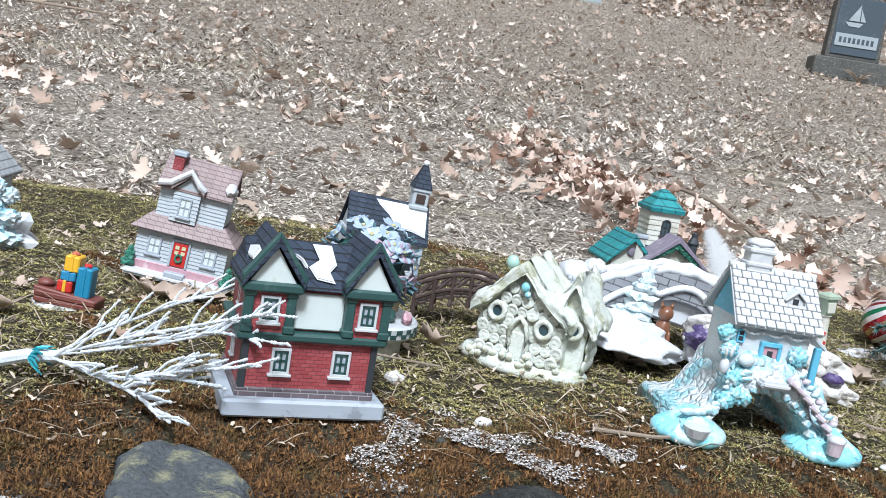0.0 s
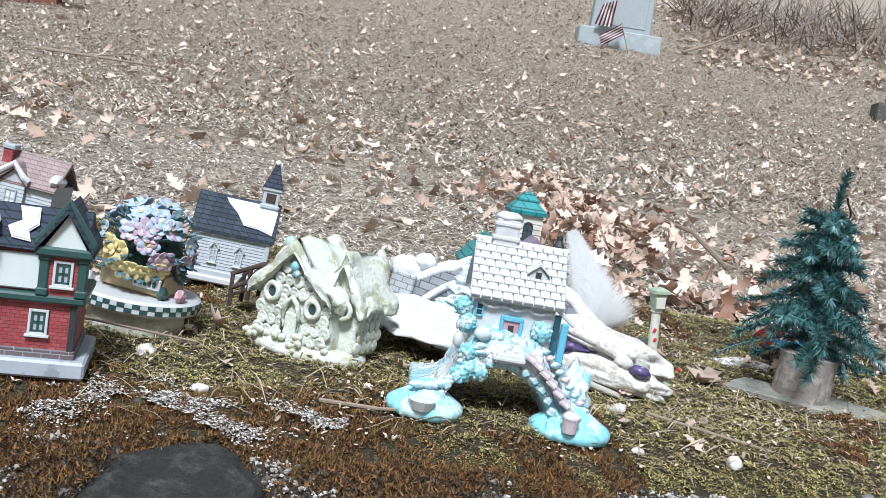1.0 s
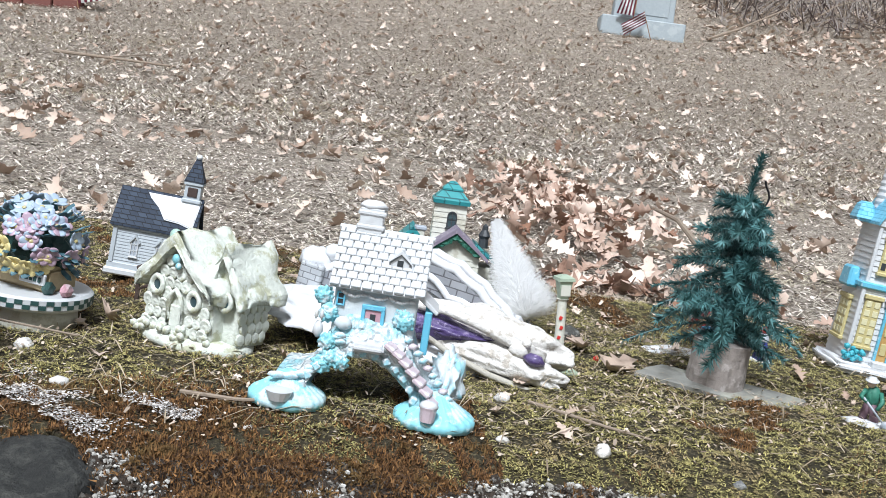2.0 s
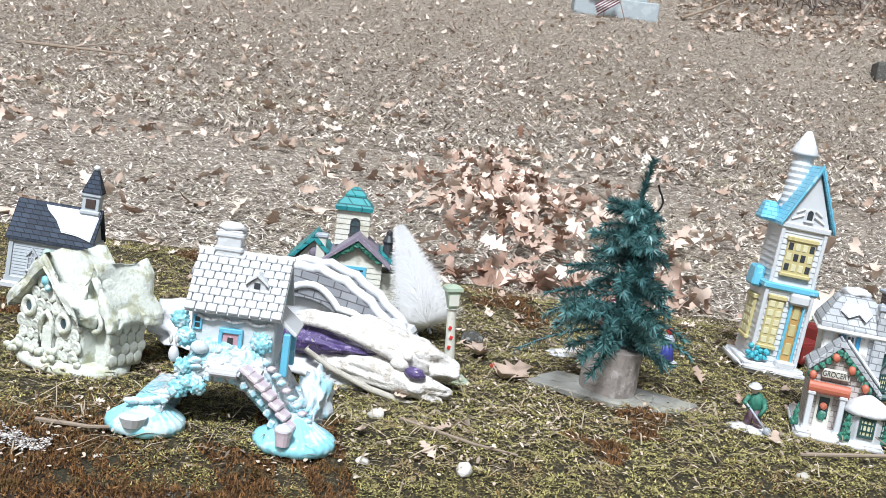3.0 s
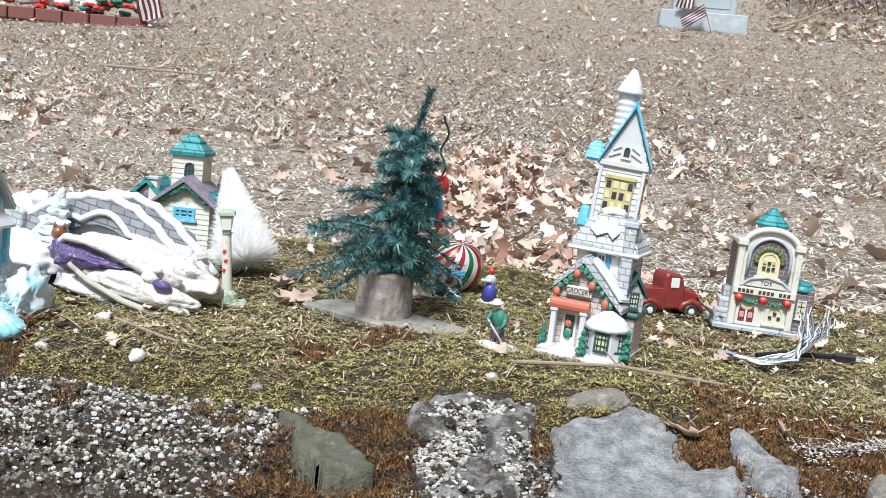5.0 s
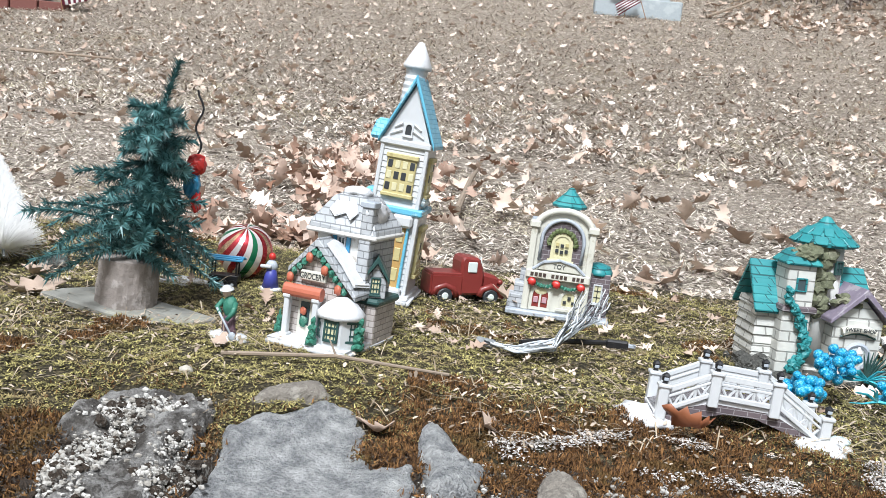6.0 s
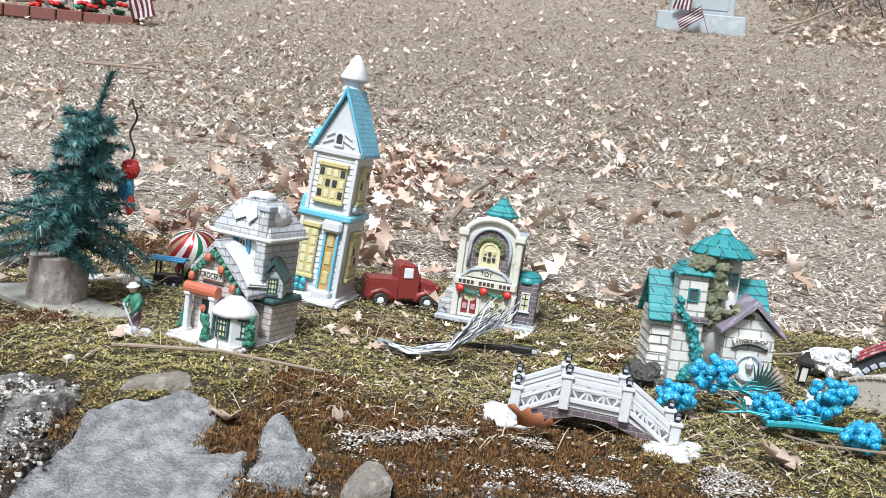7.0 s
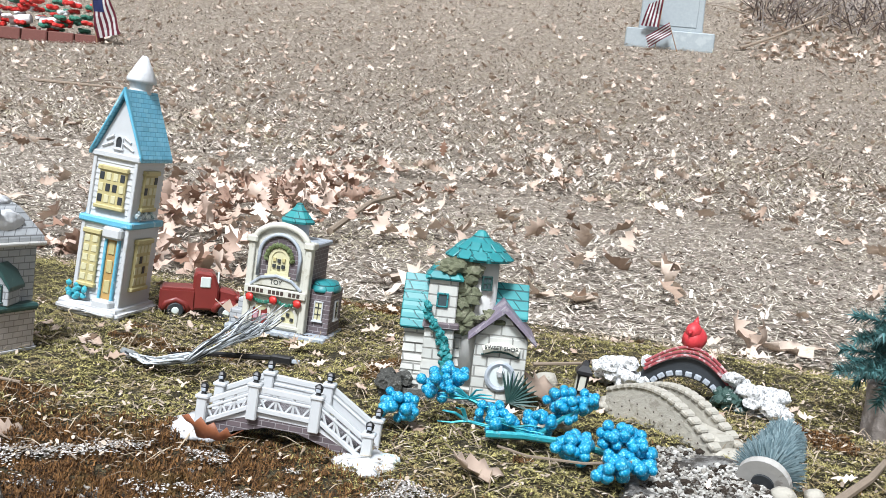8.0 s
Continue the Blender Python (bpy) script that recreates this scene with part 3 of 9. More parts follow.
def curled(size, curl, fold, twist):
    v = LEAF_V.copy()
    x, y = v[:, 0] - 0.5, v[:, 1]
    z = curl * (x * x * 2.0) + fold * np.abs(y) * 1.2 + twist * x * y * 2 + 0.05 * np.sin(9 * x + 14 * y)
    return np.stack([x, y, z], 1) * size


def scatter_leaves(name, n, place, size, label, material="leaf", lift=0.004, tilt=0.35):
    co, fa = [], []
    for i in range(n):
        x, y = place()
        z = ground_z(x, y) if y > 1.7 else top_z(x, y)
        s = size[0] + (size[1] - size[0]) * rng.random()
        v = curled(s, rng.uniform(-0.1, 0.55), rng.uniform(-0.2, 0.6), rng.uniform(-0.8, 0.8))
        r = np.array(Euler((rng.normal(0, tilt), rng.normal(0, tilt), rng.uniform(0, 6.28))).to_matrix())
        v = v @ r.T
        base = len(co)
        v[:, 2] += z + lift - 0.3 * v[:, 2].min() + rng.random() * lift
        co += [(x + a, y + b, c) for a, b, c in v]
        fa += [tuple(base + k for k in f) for f in LEAF_F]
    return tagged(mesh_from(name, co, fa, material, True), label, "leaves", kind="stuff")


def slope_place():
    while True:
        y = 1.75 + 11.5 * rng.random() ** 0.95
        x = rng.uniform(-0.62 * y - 1.2, 0.62 * y + 2.0)
        if noise.noise(Vector((x * 1.3, y * 1.3, 8))) + rng.uniform(-0.45, 0.5) > 0:
            return x, y


def pile_place():
    a = rng.normal(0, 1, 2)
    y = 2.7 + 0.7 * a[1]
    x = 0.74 + 0.14 * a[0] - 0.1 * (y - 2.5)
    return x, max(1.78, y)


scatter_leaves("dead_leaves", 4200, slope_place, (0.03, 0.1), "scattered tan oak leaves lying on the slope", lift=0.008, tilt=0.45)
scatter_leaves("leaf_drift", 420, pile_place, (0.04, 0.085), "drift of curled rusty oak leaves behind the wall", "drift", lift=0.025, tilt=0.5)
scatter_leaves("bank_leaves", 1500, lambda: (rng.uniform(2.4, 9), rng.uniform(10.8, 15)), (0.08, 0.16), "brown leaf litter below the thicket", tilt=0.4)


def blades(name, n, place, length, width, material, label, lie=1.2, up=0.25, category="grass", height=None, sliver=False):
    """Thin blades: each one a narrow folded sliver lying or standing at random."""
    pts = np.array([place() for _ in range(n)])
    z = np.array([(height(x, y) if height else ground_z(x, y)) for x, y in pts])
    ang = rng.uniform(0, 2 * math.pi, n)
    ln = rng.uniform(length[0], length[1], n)
    el = np.clip(rng.normal(up, lie, n), -0.1, 1.45)
    d = np.stack([np.cos(ang) * np.cos(el), np.sin(ang) * np.cos(el), np.sin(el)], 1)
    s = np.stack([-np.sin(ang), np.cos(ang), np.zeros(n)], 1) * (rng.uniform(width[0], width[1], n))[:, None]
    p = np.concatenate([pts, (z + 0.001)[:, None]], 1)
    mid = p + d * (ln * 0.55)[:, None]
    mid[:, 2] += ln * 0.08
    tip = p + d * ln[:, None]
    if sliver:
        co = np.stack([p - s, p + s, tip], 1).reshape(-1, 3)
        fa = np.arange(3 * n).reshape(-1, 3).tolist()
        return tagged(mesh_from(name, co.tolist(), fa, material), label, category, kind="stuff")
    co = np.stack([p - s * 0.6, p + s * 0.6, mid + s, mid - s, tip], 1).reshape(-1, 3)
    idx = np.arange(n) * 5
    fa = [f for i in idx.tolist() for f in ((i, i + 1, i + 2, i + 3), (i + 3, i + 2, i + 4))]
    return tagged(mesh_from(name, co.tolist(), fa, material), label, category, kind="stuff")


def near_slope():
    y = 1.7 + 10.0 * rng.random() ** 1.6
    return rng.uniform(-0.6 * y - 0.7, 0.6 * y + 1.6), y


blades("dry_grass", 260000, near_slope, (0.01, 0.042), (0.0006, 0.0017), "straw", "flattened straw-coloured dry grass on the slope", 0.16, 0.1, sliver=True)
def far_slope():
    y = 4.0 + 10.5 * rng.random()
    return rng.uniform(-0.6 * y - 0.7, 0.6 * y + 1.6), y


blades("far_litter", 100000, far_slope, (0.016, 0.05), (0.003, 0.0085), "litter", "leaf litter higher up the slope", 0.25, 0.14, "leaf litter")
blades("far_grass", 150000, far_slope, (0.03, 0.09), (0.0014, 0.0035), "straw", "pale dry grass higher up the slope", 0.2, 0.14, sliver=True)
blades("leaf_fragments", 110000, near_slope, (0.006, 0.024), (0.0014, 0.0046), "litter", "broken leaf fragments over the slope", 0.22, 0.12, "leaf litter")


def moss_place(brown):
    def place():
        while True:
            x = rng.uniform(-0.75, 2.45)
            e = edge_y(x)
            y = e - 0.012 + (1.74 - e) * rng.random() ** 1.25
            near = math.exp(-((y - e) / 0.13) ** 2)
            patch = 0.9 * math.exp(-((x - 0.1) / 0.28) ** 2) + 0.8 * math.exp(-((x - 1.38) / 0.22) ** 2) - 0.35
            b = near * (0.55 + patch) + 0.35 * noise.noise(Vector((x * 7, y * 7, 2)))
            is_brown = b + rng.normal(0, 0.13) > 0.47
            bare = noise.noise(Vector((x * 6.3, y * 6.3, 11))) + 0.6 * noise.noise(Vector((x * 19, y * 19, 3))) > 0.52
            clump = noise.noise(Vector((x * 75, y * 75, 4))) + 0.5 * noise.noise(Vector((x * 30, y * 30, 9))) + rng.uniform(-0.25, 0.6) > 0
            if clump and (is_brown or bare) == brown and not moss_free(x, y):
                return x, y
    return place




def moss_height(x, y):
    return top_z(x, y) + 0.0055 * max(0.0, noise.noise(Vector((x * 75, y * 75, 4))) + 0.5 * noise.noise(Vector((x * 30, y * 30, 9))))


blades("moss", 600000, moss_place(False), (0.0016, 0.0052), (0.0003, 0.0009), "moss", "olive green moss carpet on top of the wall", 0.3, 0.22, "moss", moss_height, True)
blades("brown_moss", 200000, moss_place(True), (0.002, 0.0052), (0.0004, 0.0009), "moss_brown", "rusty brown moss hanging over the wall's edge", 0.55, 0.65, "moss", moss_height, True)


def face_moss(n):
    """Brown moss clinging to the face between the lichen crusts."""
    g = np.random.default_rng(31)
    pts = np.array([v.co for v in stone_wall.data.vertices])
    pts = pts[(pts[:, 0] > -0.35) & (pts[:, 0] < 2.1) & (pts[:, 2] > -0.07)]
    keep = [crusted(p) + g.uniform(-0.15, 0.15) < 0 and not moss_free(p[0], p[1]) for p in pts]
    pts = pts[keep]
    p = pts[g.integers(0, len(pts), n)] + g.normal(0, 1, (n, 3)) * np.array([0.006, 0.004, 0.002])
    d = g.normal(0, 0.6, (n, 3)) + np.array([0, -0.3, 0.8])
    d /= np.linalg.norm(d, axis=1)[:, None]
    s = np.cross(d, g.normal(0, 1, (n, 3)))
    s /= np.linalg.norm(s, axis=1)[:, None]
    s *= g.uniform(0.0004, 0.0010, (n, 1))
    tip = p + d * g.uniform(0.0025, 0.007, (n, 1))
    co = np.stack([p - s, p + s, tip], 1).reshape(-1, 3)
    return tagged(mesh_from("wall_moss", co.tolist(), np.arange(3 * n).reshape(-1, 3).tolist(), "moss_brown"), "dark rusty moss clinging to the wall's face", "moss", kind="stuff")


face_moss(170000)


def pale_strip():
    while True:
        x = rng.uniform(0.13, 0.36)
        y = edge_y(x) + 0.045 + rng.normal(0, 0.02) + 0.012 * math.sin(x * 40)
        if noise.noise(Vector((x * 22, y * 40, 6))) + rng.uniform(-0.15, 0.15) > 0.1 and not bare_stone(x, y):
            return x, y


blades("pale_litter", 3600, pale_strip, (0.0008, 0.0024), (0.0005, 0.0014), "pale_crumb", "pale crumbled lichen and leaf bits along the edge", 0.25, 0.25, "litter", lambda x, y: top_z(x, y) + 0.0045)


def edge_crust():
    while True:
        x = rng.uniform(1.2, 2.05)
        y = edge_y(x) + rng.uniform(-0.01, 0.06)
        if noise.noise(Vector((x * 17, y * 26, 1))) + rng.uniform(-0.14, 0.14) > 0.3:
            return x, y


blades("edge_lichen", 6000, edge_crust, (0.0008, 0.0024), (0.0005, 0.0014), "pale_crumb", "white lichen patches between the rusty moss", 0.3, 0.3, "lichen", lambda x, y: top_z(x, y) + 0.0045)


def top_place():
    while True:
        x = rng.uniform(-0.7, 2.4)
        e = edge_y(x)
        y = e + 0.02 + (1.74 - e) * rng.random()
        if not bare_stone(x, y) and noise.noise(Vector((x * 5, y * 5, 6))) + rng.uniform(-0.5, 0.6) > 0:
            return x, y


blades("needle_litter", 8000, top_place, (0.01, 0.04), (0.0003, 0.0008), "stalk", "dry stalks and needles strewn over the moss", 0.12, 0.15, "litter", lambda x, y: top_z(x, y) + 0.004)
blades("leaf_crumbs", 15000, top_place, (0.0025, 0.008), (0.0006, 0.0019), "crumb", "crumbled leaf bits over the moss", 0.25, 0.2, "litter", lambda x, y: top_z(x, y) + 0.005)


def bed_place():
    while True:
        x = rng.uniform(-0.45, 2.1)
        e = edge_y(x)
        y = e + 0.03 + (1.72 - e) * rng.random() ** 0.7
        k = 0.5 * noise.noise(Vector((x * 5, y * 5, 6))) + 0.5 * math.exp(-((x - 1.25) / 0.3) ** 2) * min(1, max(0, (y - 1.1) * 4)) + 0.7 * max(0, y - 1.5) * 4
        if k + rng.uniform(-0.4, 0.25) > 0:
            return x, y


scatter_leaves("leaf_scraps", 520, bed_place, (0.008, 0.03), "torn scraps of pale oak leaf lying over the moss", lift=0.004, tilt=0.3)


# ---- the cemetery ----
def gravestone(m, label, w, h, d, material, base_w, base_h, base_d, panel=False):
    g = thing("gravestone", m, label, "gravestone", "gravestones on the slope")
    part("base", box(-base_w / 2, base_w / 2, -base_d / 2, base_d / 2, -0.25, base_h, 0.012), "monument" if not panel else "granite", g)
    part("tablet", prism([(-w / 2, base_h), (w / 2, base_h), (w / 2 * 0.94, base_h + h * 0.9), (w * 0.2, base_h + h), (-w * 0.2, base_h + h), (-w / 2 * 0.94, base_h + h * 0.9)], -d / 2, d / 2, 0.01), material, g)
    return g


gz1 = 1.635
grave_plain = gravestone(pose(1.585, 11.2, gz1 - 0.02, 0, 0, 4), "upright grey granite gravestone with a rough base", 0.68, 0.75, 0.2, "monument", 0.94, 0.15, 0.34)
part("border", box(-0.27, 0.27, -0.108, -0.096, 0.2, 0.75, 0.006), "monument", grave_plain)
grave_sail = gravestone(pose(4.28, 9.45, 1.13, 0, 0, -8), "dark polished gravestone with an engraved sailing boat", 0.52, 0.62, 0.16, "granite", 0.72, 0.12, 0.3, True)
part("polished_face", box(-0.22, 0.22, -0.09, -0.078, 0.16, 0.7, 0.004), "monument_dark", grave_sail, "polished dark face")
_b = prism([(-0.14, 0.47), (0.03, 0.47), (0.0, 0.43), (-0.1, 0.43)], -0.096, -0.09)
prism([(-0.11, 0.485), (-0.01, 0.485), (-0.02, 0.64)], -0.096, -0.09, 0, _b)
prism([(0.0, 0.485), (0.05, 0.485), (-0.01, 0.6)], -0.096, -0.09, 0, _b)
part("boat_engraving", _b, "monument", grave_sail, "pale engraved sailing boat")
part("name_plate", box(-0.2, 0.2, -0.098, -0.09, 0.24, 0.36, 0.002), "monument", grave_sail, "pale plate with worn dark marks")
_b = bmesh.new()
for i in range(8):
    box(-0.165 + i * 0.043, -0.14 + i * 0.043, -0.101, -0.097, 0.275, 0.325, 0.001, _b)
part("plate_marks", _b, "monument_dark", grave_sail)


def flag(m, height, w, h, droop, label):
    """A small stick flag with seven red and six white stripes and a blue corner."""
    f = thing("stick_flag", m, label, "flag", "small flags by the graves")
    part("stick", tube([(0, 0, -0.1), (0, 0, height)], 0.005, 0.004), "wood", f)
    def cloth(u0, u1, v0, v1, lift=0.0):
        b = bmesh.new()
        grid = []
        for j in range(5):
            for i in range(7):
                u, v = u0 + (u1 - u0) * i / 6, v0 + (v1 - v0) * j / 4
                x = h * (v * 0.75 + 0.25 * v * u) if droop > 0.8 else w * u
                z = height - 0.01 - (w * u + 0.35 * h * v * (1 - u) if droop > 0.8 else h * v + droop * w * u * 0.6)
                grid.append(b.verts.new((x, 0.015 * math.sin(7 * u + 5 * v) - lift, z)))
        for j in range(4):
            for i in range(6):
                a = j * 7 + i
                b.faces.new((grid[a], grid[a + 1], grid[a + 8], grid[a + 7]))
        bmesh.ops.solidify(b, geom=list(b.faces), thickness=0.002)
        return b
    n = 9
    for k in range(n):
        part("stripe", cloth(0, 1, k / n, (k + 1) / n), M["flagred"] if k % 2 == 0 else M["flagwhite"], f)
    part("canton", cloth(0, 0.4, 0, 5 / n, 0.004), M["flagblue"], f)
    return f


M["flagblue"] = mat("flag_blue", (0.02, 0.03, 0.12), 0.7, 0.2, 40, 0.1)
M["flagred"] = mat("flag_dark_red", (0.16, 0.02, 0.04), 0.7, 0.2, 40, 0.1)
M["flagwhite"] = mat("flag_white", (0.7, 0.7, 0.7), 0.7, 0.1, 40, 0.1)
flag(pose(1.46, 10.93, 1.62, 0, -3, 180), 0.46, 0.3, 0.19, 1.0, "small striped flag drooping on a stick beside the gravestone")
flag(pose(1.66, 10.9, 1.6, 0, 22, 180), 0.25, 0.27, 0.12, 0.4, "small striped flag leaning low beside the gravestone")


M["edging"] = mat("weathered_red_edging", (0.14, 0.05, 0.04), 0.8, 0.3, 40, 0.5)


def planter():
    p = thing("grave_planter", pose(-4.4, 8.6, 0.93, 0, 0, 10), "red brick-edged grave bed filled with red and white artificial flowers", "planter")
    for i in range(6):
        part("edging_brick", box(-0.78 + i * 0.26, -0.535 + i * 0.26, -0.2, -0.09, -0.09, 0.025, 0.008), M["edging"], p)
    part("soil", box(-0.76, 0.76, -0.09, 0.35, -0.08, 0.01, 0.01), "soil", p)
    r = random.Random(5)
    for k in range(90):
        b = bmesh.new()
        cx, cy, cz = r.uniform(-0.7, 0.68), r.uniform(-0.09, 0.28), r.uniform(0.03, 0.4)
        for q in range(9):
            a = q * 2.4
            blob(cx + 0.035 * math.cos(a), cy + 0.035 * math.sin(a), cz + 0.02 * r.random(), 0.03, 0.03, 0.02, 0.3, 2, 1, b, q)
        part("flower", b, r.choice(["bright_red", "bright_red", "snow", "leafgreen"]), p)
    for k in range(3):
        part("ribbon_roll", lathe([(0.0, 0), (0.045, 0.004), (0.05, 0.1), (0.045, 0.2), (0, 0.204)], 14, m=pose(-0.5 + 0.3 * k, -0.03, 0.1, 0, 80, 5)), "snow", p)
    return p


planter()
flag(pose(-3.62, 8.5, 0.9, 0, -12, 0), 0.46, 0.42, 0.26, 1.0, "small striped flag beside the flower bed")


def thicket():
    """A tangle of bare twigs and stalks beyond the gravestones."""
    t = thing("brush_pile", pose(4.4, 12.6, ground_z(4.4, 12.6), 0, 0, 0), "tangled grey-brown brush pile of bare stalks", "brush")
    r = random.Random(3)
    for k in range(3):
        b = bmesh.new()
        for i in range(330):
            x, y = r.uniform(-1.9, 2.9), r.uniform(-0.5, 1.5)
            a, e, ln = r.uniform(0, 6.28), r.uniform(0.1, 1.4), r.uniform(0.25, 0.8)
            p = Vector((x, y, ground_z(4.4 + x, 12.6 + y) - ground_z(4.4, 12.6) + r.uniform(0, 0.25)))
            d = Vector((math.cos(a) * math.cos(e), math.sin(a) * math.cos(e), math.sin(e)))
            tube([p, p + d * ln * 0.5 + Vector((r.uniform(-0.05, 0.05), 0, 0.03)), p + d * ln], 0.008, 0.003, 3, b)
        part("stalk_tangle", b, ("twig", "bark", "brown")[k], t)
    return t


thicket()


def dry_plant(x, y):
    h = thing("dry_plant", pose(x, y, ground_z(x, y)), "dry brown plant at the foot of the dark gravestone", "plant")
    q = random.Random(17)
    for k in range(26):
        a, ln = q.uniform(0, 6.28), q.uniform(0.06, 0.16)
        part("stalk", tube([(0, 0, 0), (0.4 * ln * math.cos(a), 0.4 * ln * math.sin(a), 0.5 * ln), (ln * math.cos(a), ln * math.sin(a), 0.7 * ln)], 0.006, 0.003, 4), "crumb" if k % 2 else "twig", h)
    return h


dry_plant(4.3, 9.2)


def stick(name, pts, r0, r1, label, material="twig", forks=()):
    m = pose(*pts[0])
    o = Vector(pts[0])
    s = thing(name, m, label, "stick")
    part("stem", tube([Vector(p) - o for p in pts], r0, r1, 7), material, s)
    for f in forks:
        part("fork", tube([Vector(p) - o for p in f], r1 * 0.9, r1 * 0.4, 5), material, s)
    return s


def gp(x, y, h=0.01):
    return (x, y, ground_z(x, y) + h)


stick("fallen_branch", [gp(2.35, 11.3, 0.02), gp(2.7, 11.5, 0.12), gp(3.3, 11.9, 0.35)], 0.018, 0.008, "bare fallen branch leaning on the slope")
stick("fallen_branch", [gp(-2.6, 6.2), gp(-2.2, 6.1, 0.03), gp(-1.75, 6.15)], 0.012, 0.006, "bare crooked branch lying on the slope", forks=[[gp(-2.2, 6.1, 0.03), gp(-2.0, 6.3, 0.05)]])
stick("fallen_branch", [gp(1.02, 2.35, 0.02), gp(1.0, 2.7, 0.05), gp(0.97, 3.1, 0.04)], 0.008, 0.005, "straight grey stick lying in the leaf drift")
stick("fallen_branch", [gp(2.75, 3.1, 0.02), gp(2.95, 3.15, 0.025), gp(3.1, 3.12, 0.02)], 0.014, 0.009, "short dark stick lying on the slope")


def lone_leaf(x, y, size, rz, material="leaf", rx=0, ry=0, lift=0.0, curl=0.3, fold=0.3, label="curled tan oak leaf lying on the mossy wall"):
    v = curled(size, curl, fold, 0.3)
    b = bmesh.new()
    vs = [b.verts.new(c) for c in v]
    for f in LEAF_F:
        try:
            b.faces.new([vs[k] for k in f])
        except ValueError:
            pass
    bmesh.ops.remove_doubles(b, verts=b.verts, dist=1e-5)
    bmesh.ops.solidify(b, geom=list(b.faces), thickness=0.0006)
    z = ground_z(x, y) if y > 1.7 else top_z(x, y)
    ob = part("oak_leaf", b, material, None, smooth=True, at=pose(x, y, z + lift + 0.006, rx, ry, rz))
    return tagged(ob, label, "leaf", "single leaves")


# ---- the ceramic village ----
def put(x, y, rz=0, rx=0, ry=0, lift=-0.002):
    return pose(x, y, top_z(x, y) + lift, rx, ry, rz)


def rough(bm, amp, freq, cuts=0, seed=0):
    if cuts:
        bmesh.ops.subdivide_edges(bm, edges=list(bm.edges), cuts=cuts, use_grid_fill=True)
    bm.normal_update()
    for v in bm.verts:
        v.co += v.normal * amp * noise.noise(v.co * freq + Vector((seed, 0, 0)))
    return bm


def snow_patch(pts, thick=0.0025, m=None, seed=0):
    """A thick irregular sheet of moulded snow in x and y, to lie on a roof."""
    b = bmesh.new()
    k = [b.verts.new((x, y, 0)) for x, y in pts]
    f = b.faces.new(k)
    r = bmesh.ops.extrude_face_region(b, geom=[f])
    for v in r["geom"]:
        if isinstance(v, bmesh.types.BMVert):
            v.co.z += thick
    bmesh.ops.bevel(b, geom=[e for e in b.edges if e.calc_face_angle(0) > 0.5], offset=thick * 0.4, segments=2, affect="EDGES", clamp_overlap=True)
    if m is not None:
        b.transform(m)
    return b


def shingle_roof(w, depth, rise, rows, cols, parent, m, material="white", thick=0.003, name="shingle"):
    """One slope of a roof laid with separate shingles, rising along +y."""
    slope = math.atan2(rise, depth)
    run = math.hypot(rise, depth)
    b = box(-w / 2, w / 2, 0, run, -0.002, 0, 0.0005)
    deck = part("roof_slope", b, material, parent, at=m @ pose(0, 0, 0, math.degrees(slope)))
    cw, rh = w / cols, run / rows
    me = None
    for j in range(rows):
        off = cw / 2 if j % 2 else 0
        for i in range(cols + (1 if off else 0)):
            x0 = max(-w / 2, -w / 2 + i * cw - off)
            x1 = min(w / 2, -w / 2 + (i + 1) * cw - off)
            if x1 - x0 < cw * 0.3:
                continue
            at = pose((x0 + x1) / 2, (j + 0.5) * rh, 0.0004 + 0.0004 * random.random(), -9)
            if abs(x1 - x0 - cw) < 1e-6 and me:
                ob = new(name, me)
                ob.parent, ob.matrix_basis = deck, at
            else:
                k = (x1 - x0) / 2 - 0.0006
                ob = part(name, box(-k, k, -rh * 0.5, rh * 0.5, -0.0004, thick, 0.0006), material, deck, at=at)
                if abs(x1 - x0 - cw) < 1e-6:
                    me = ob.data
    return deck


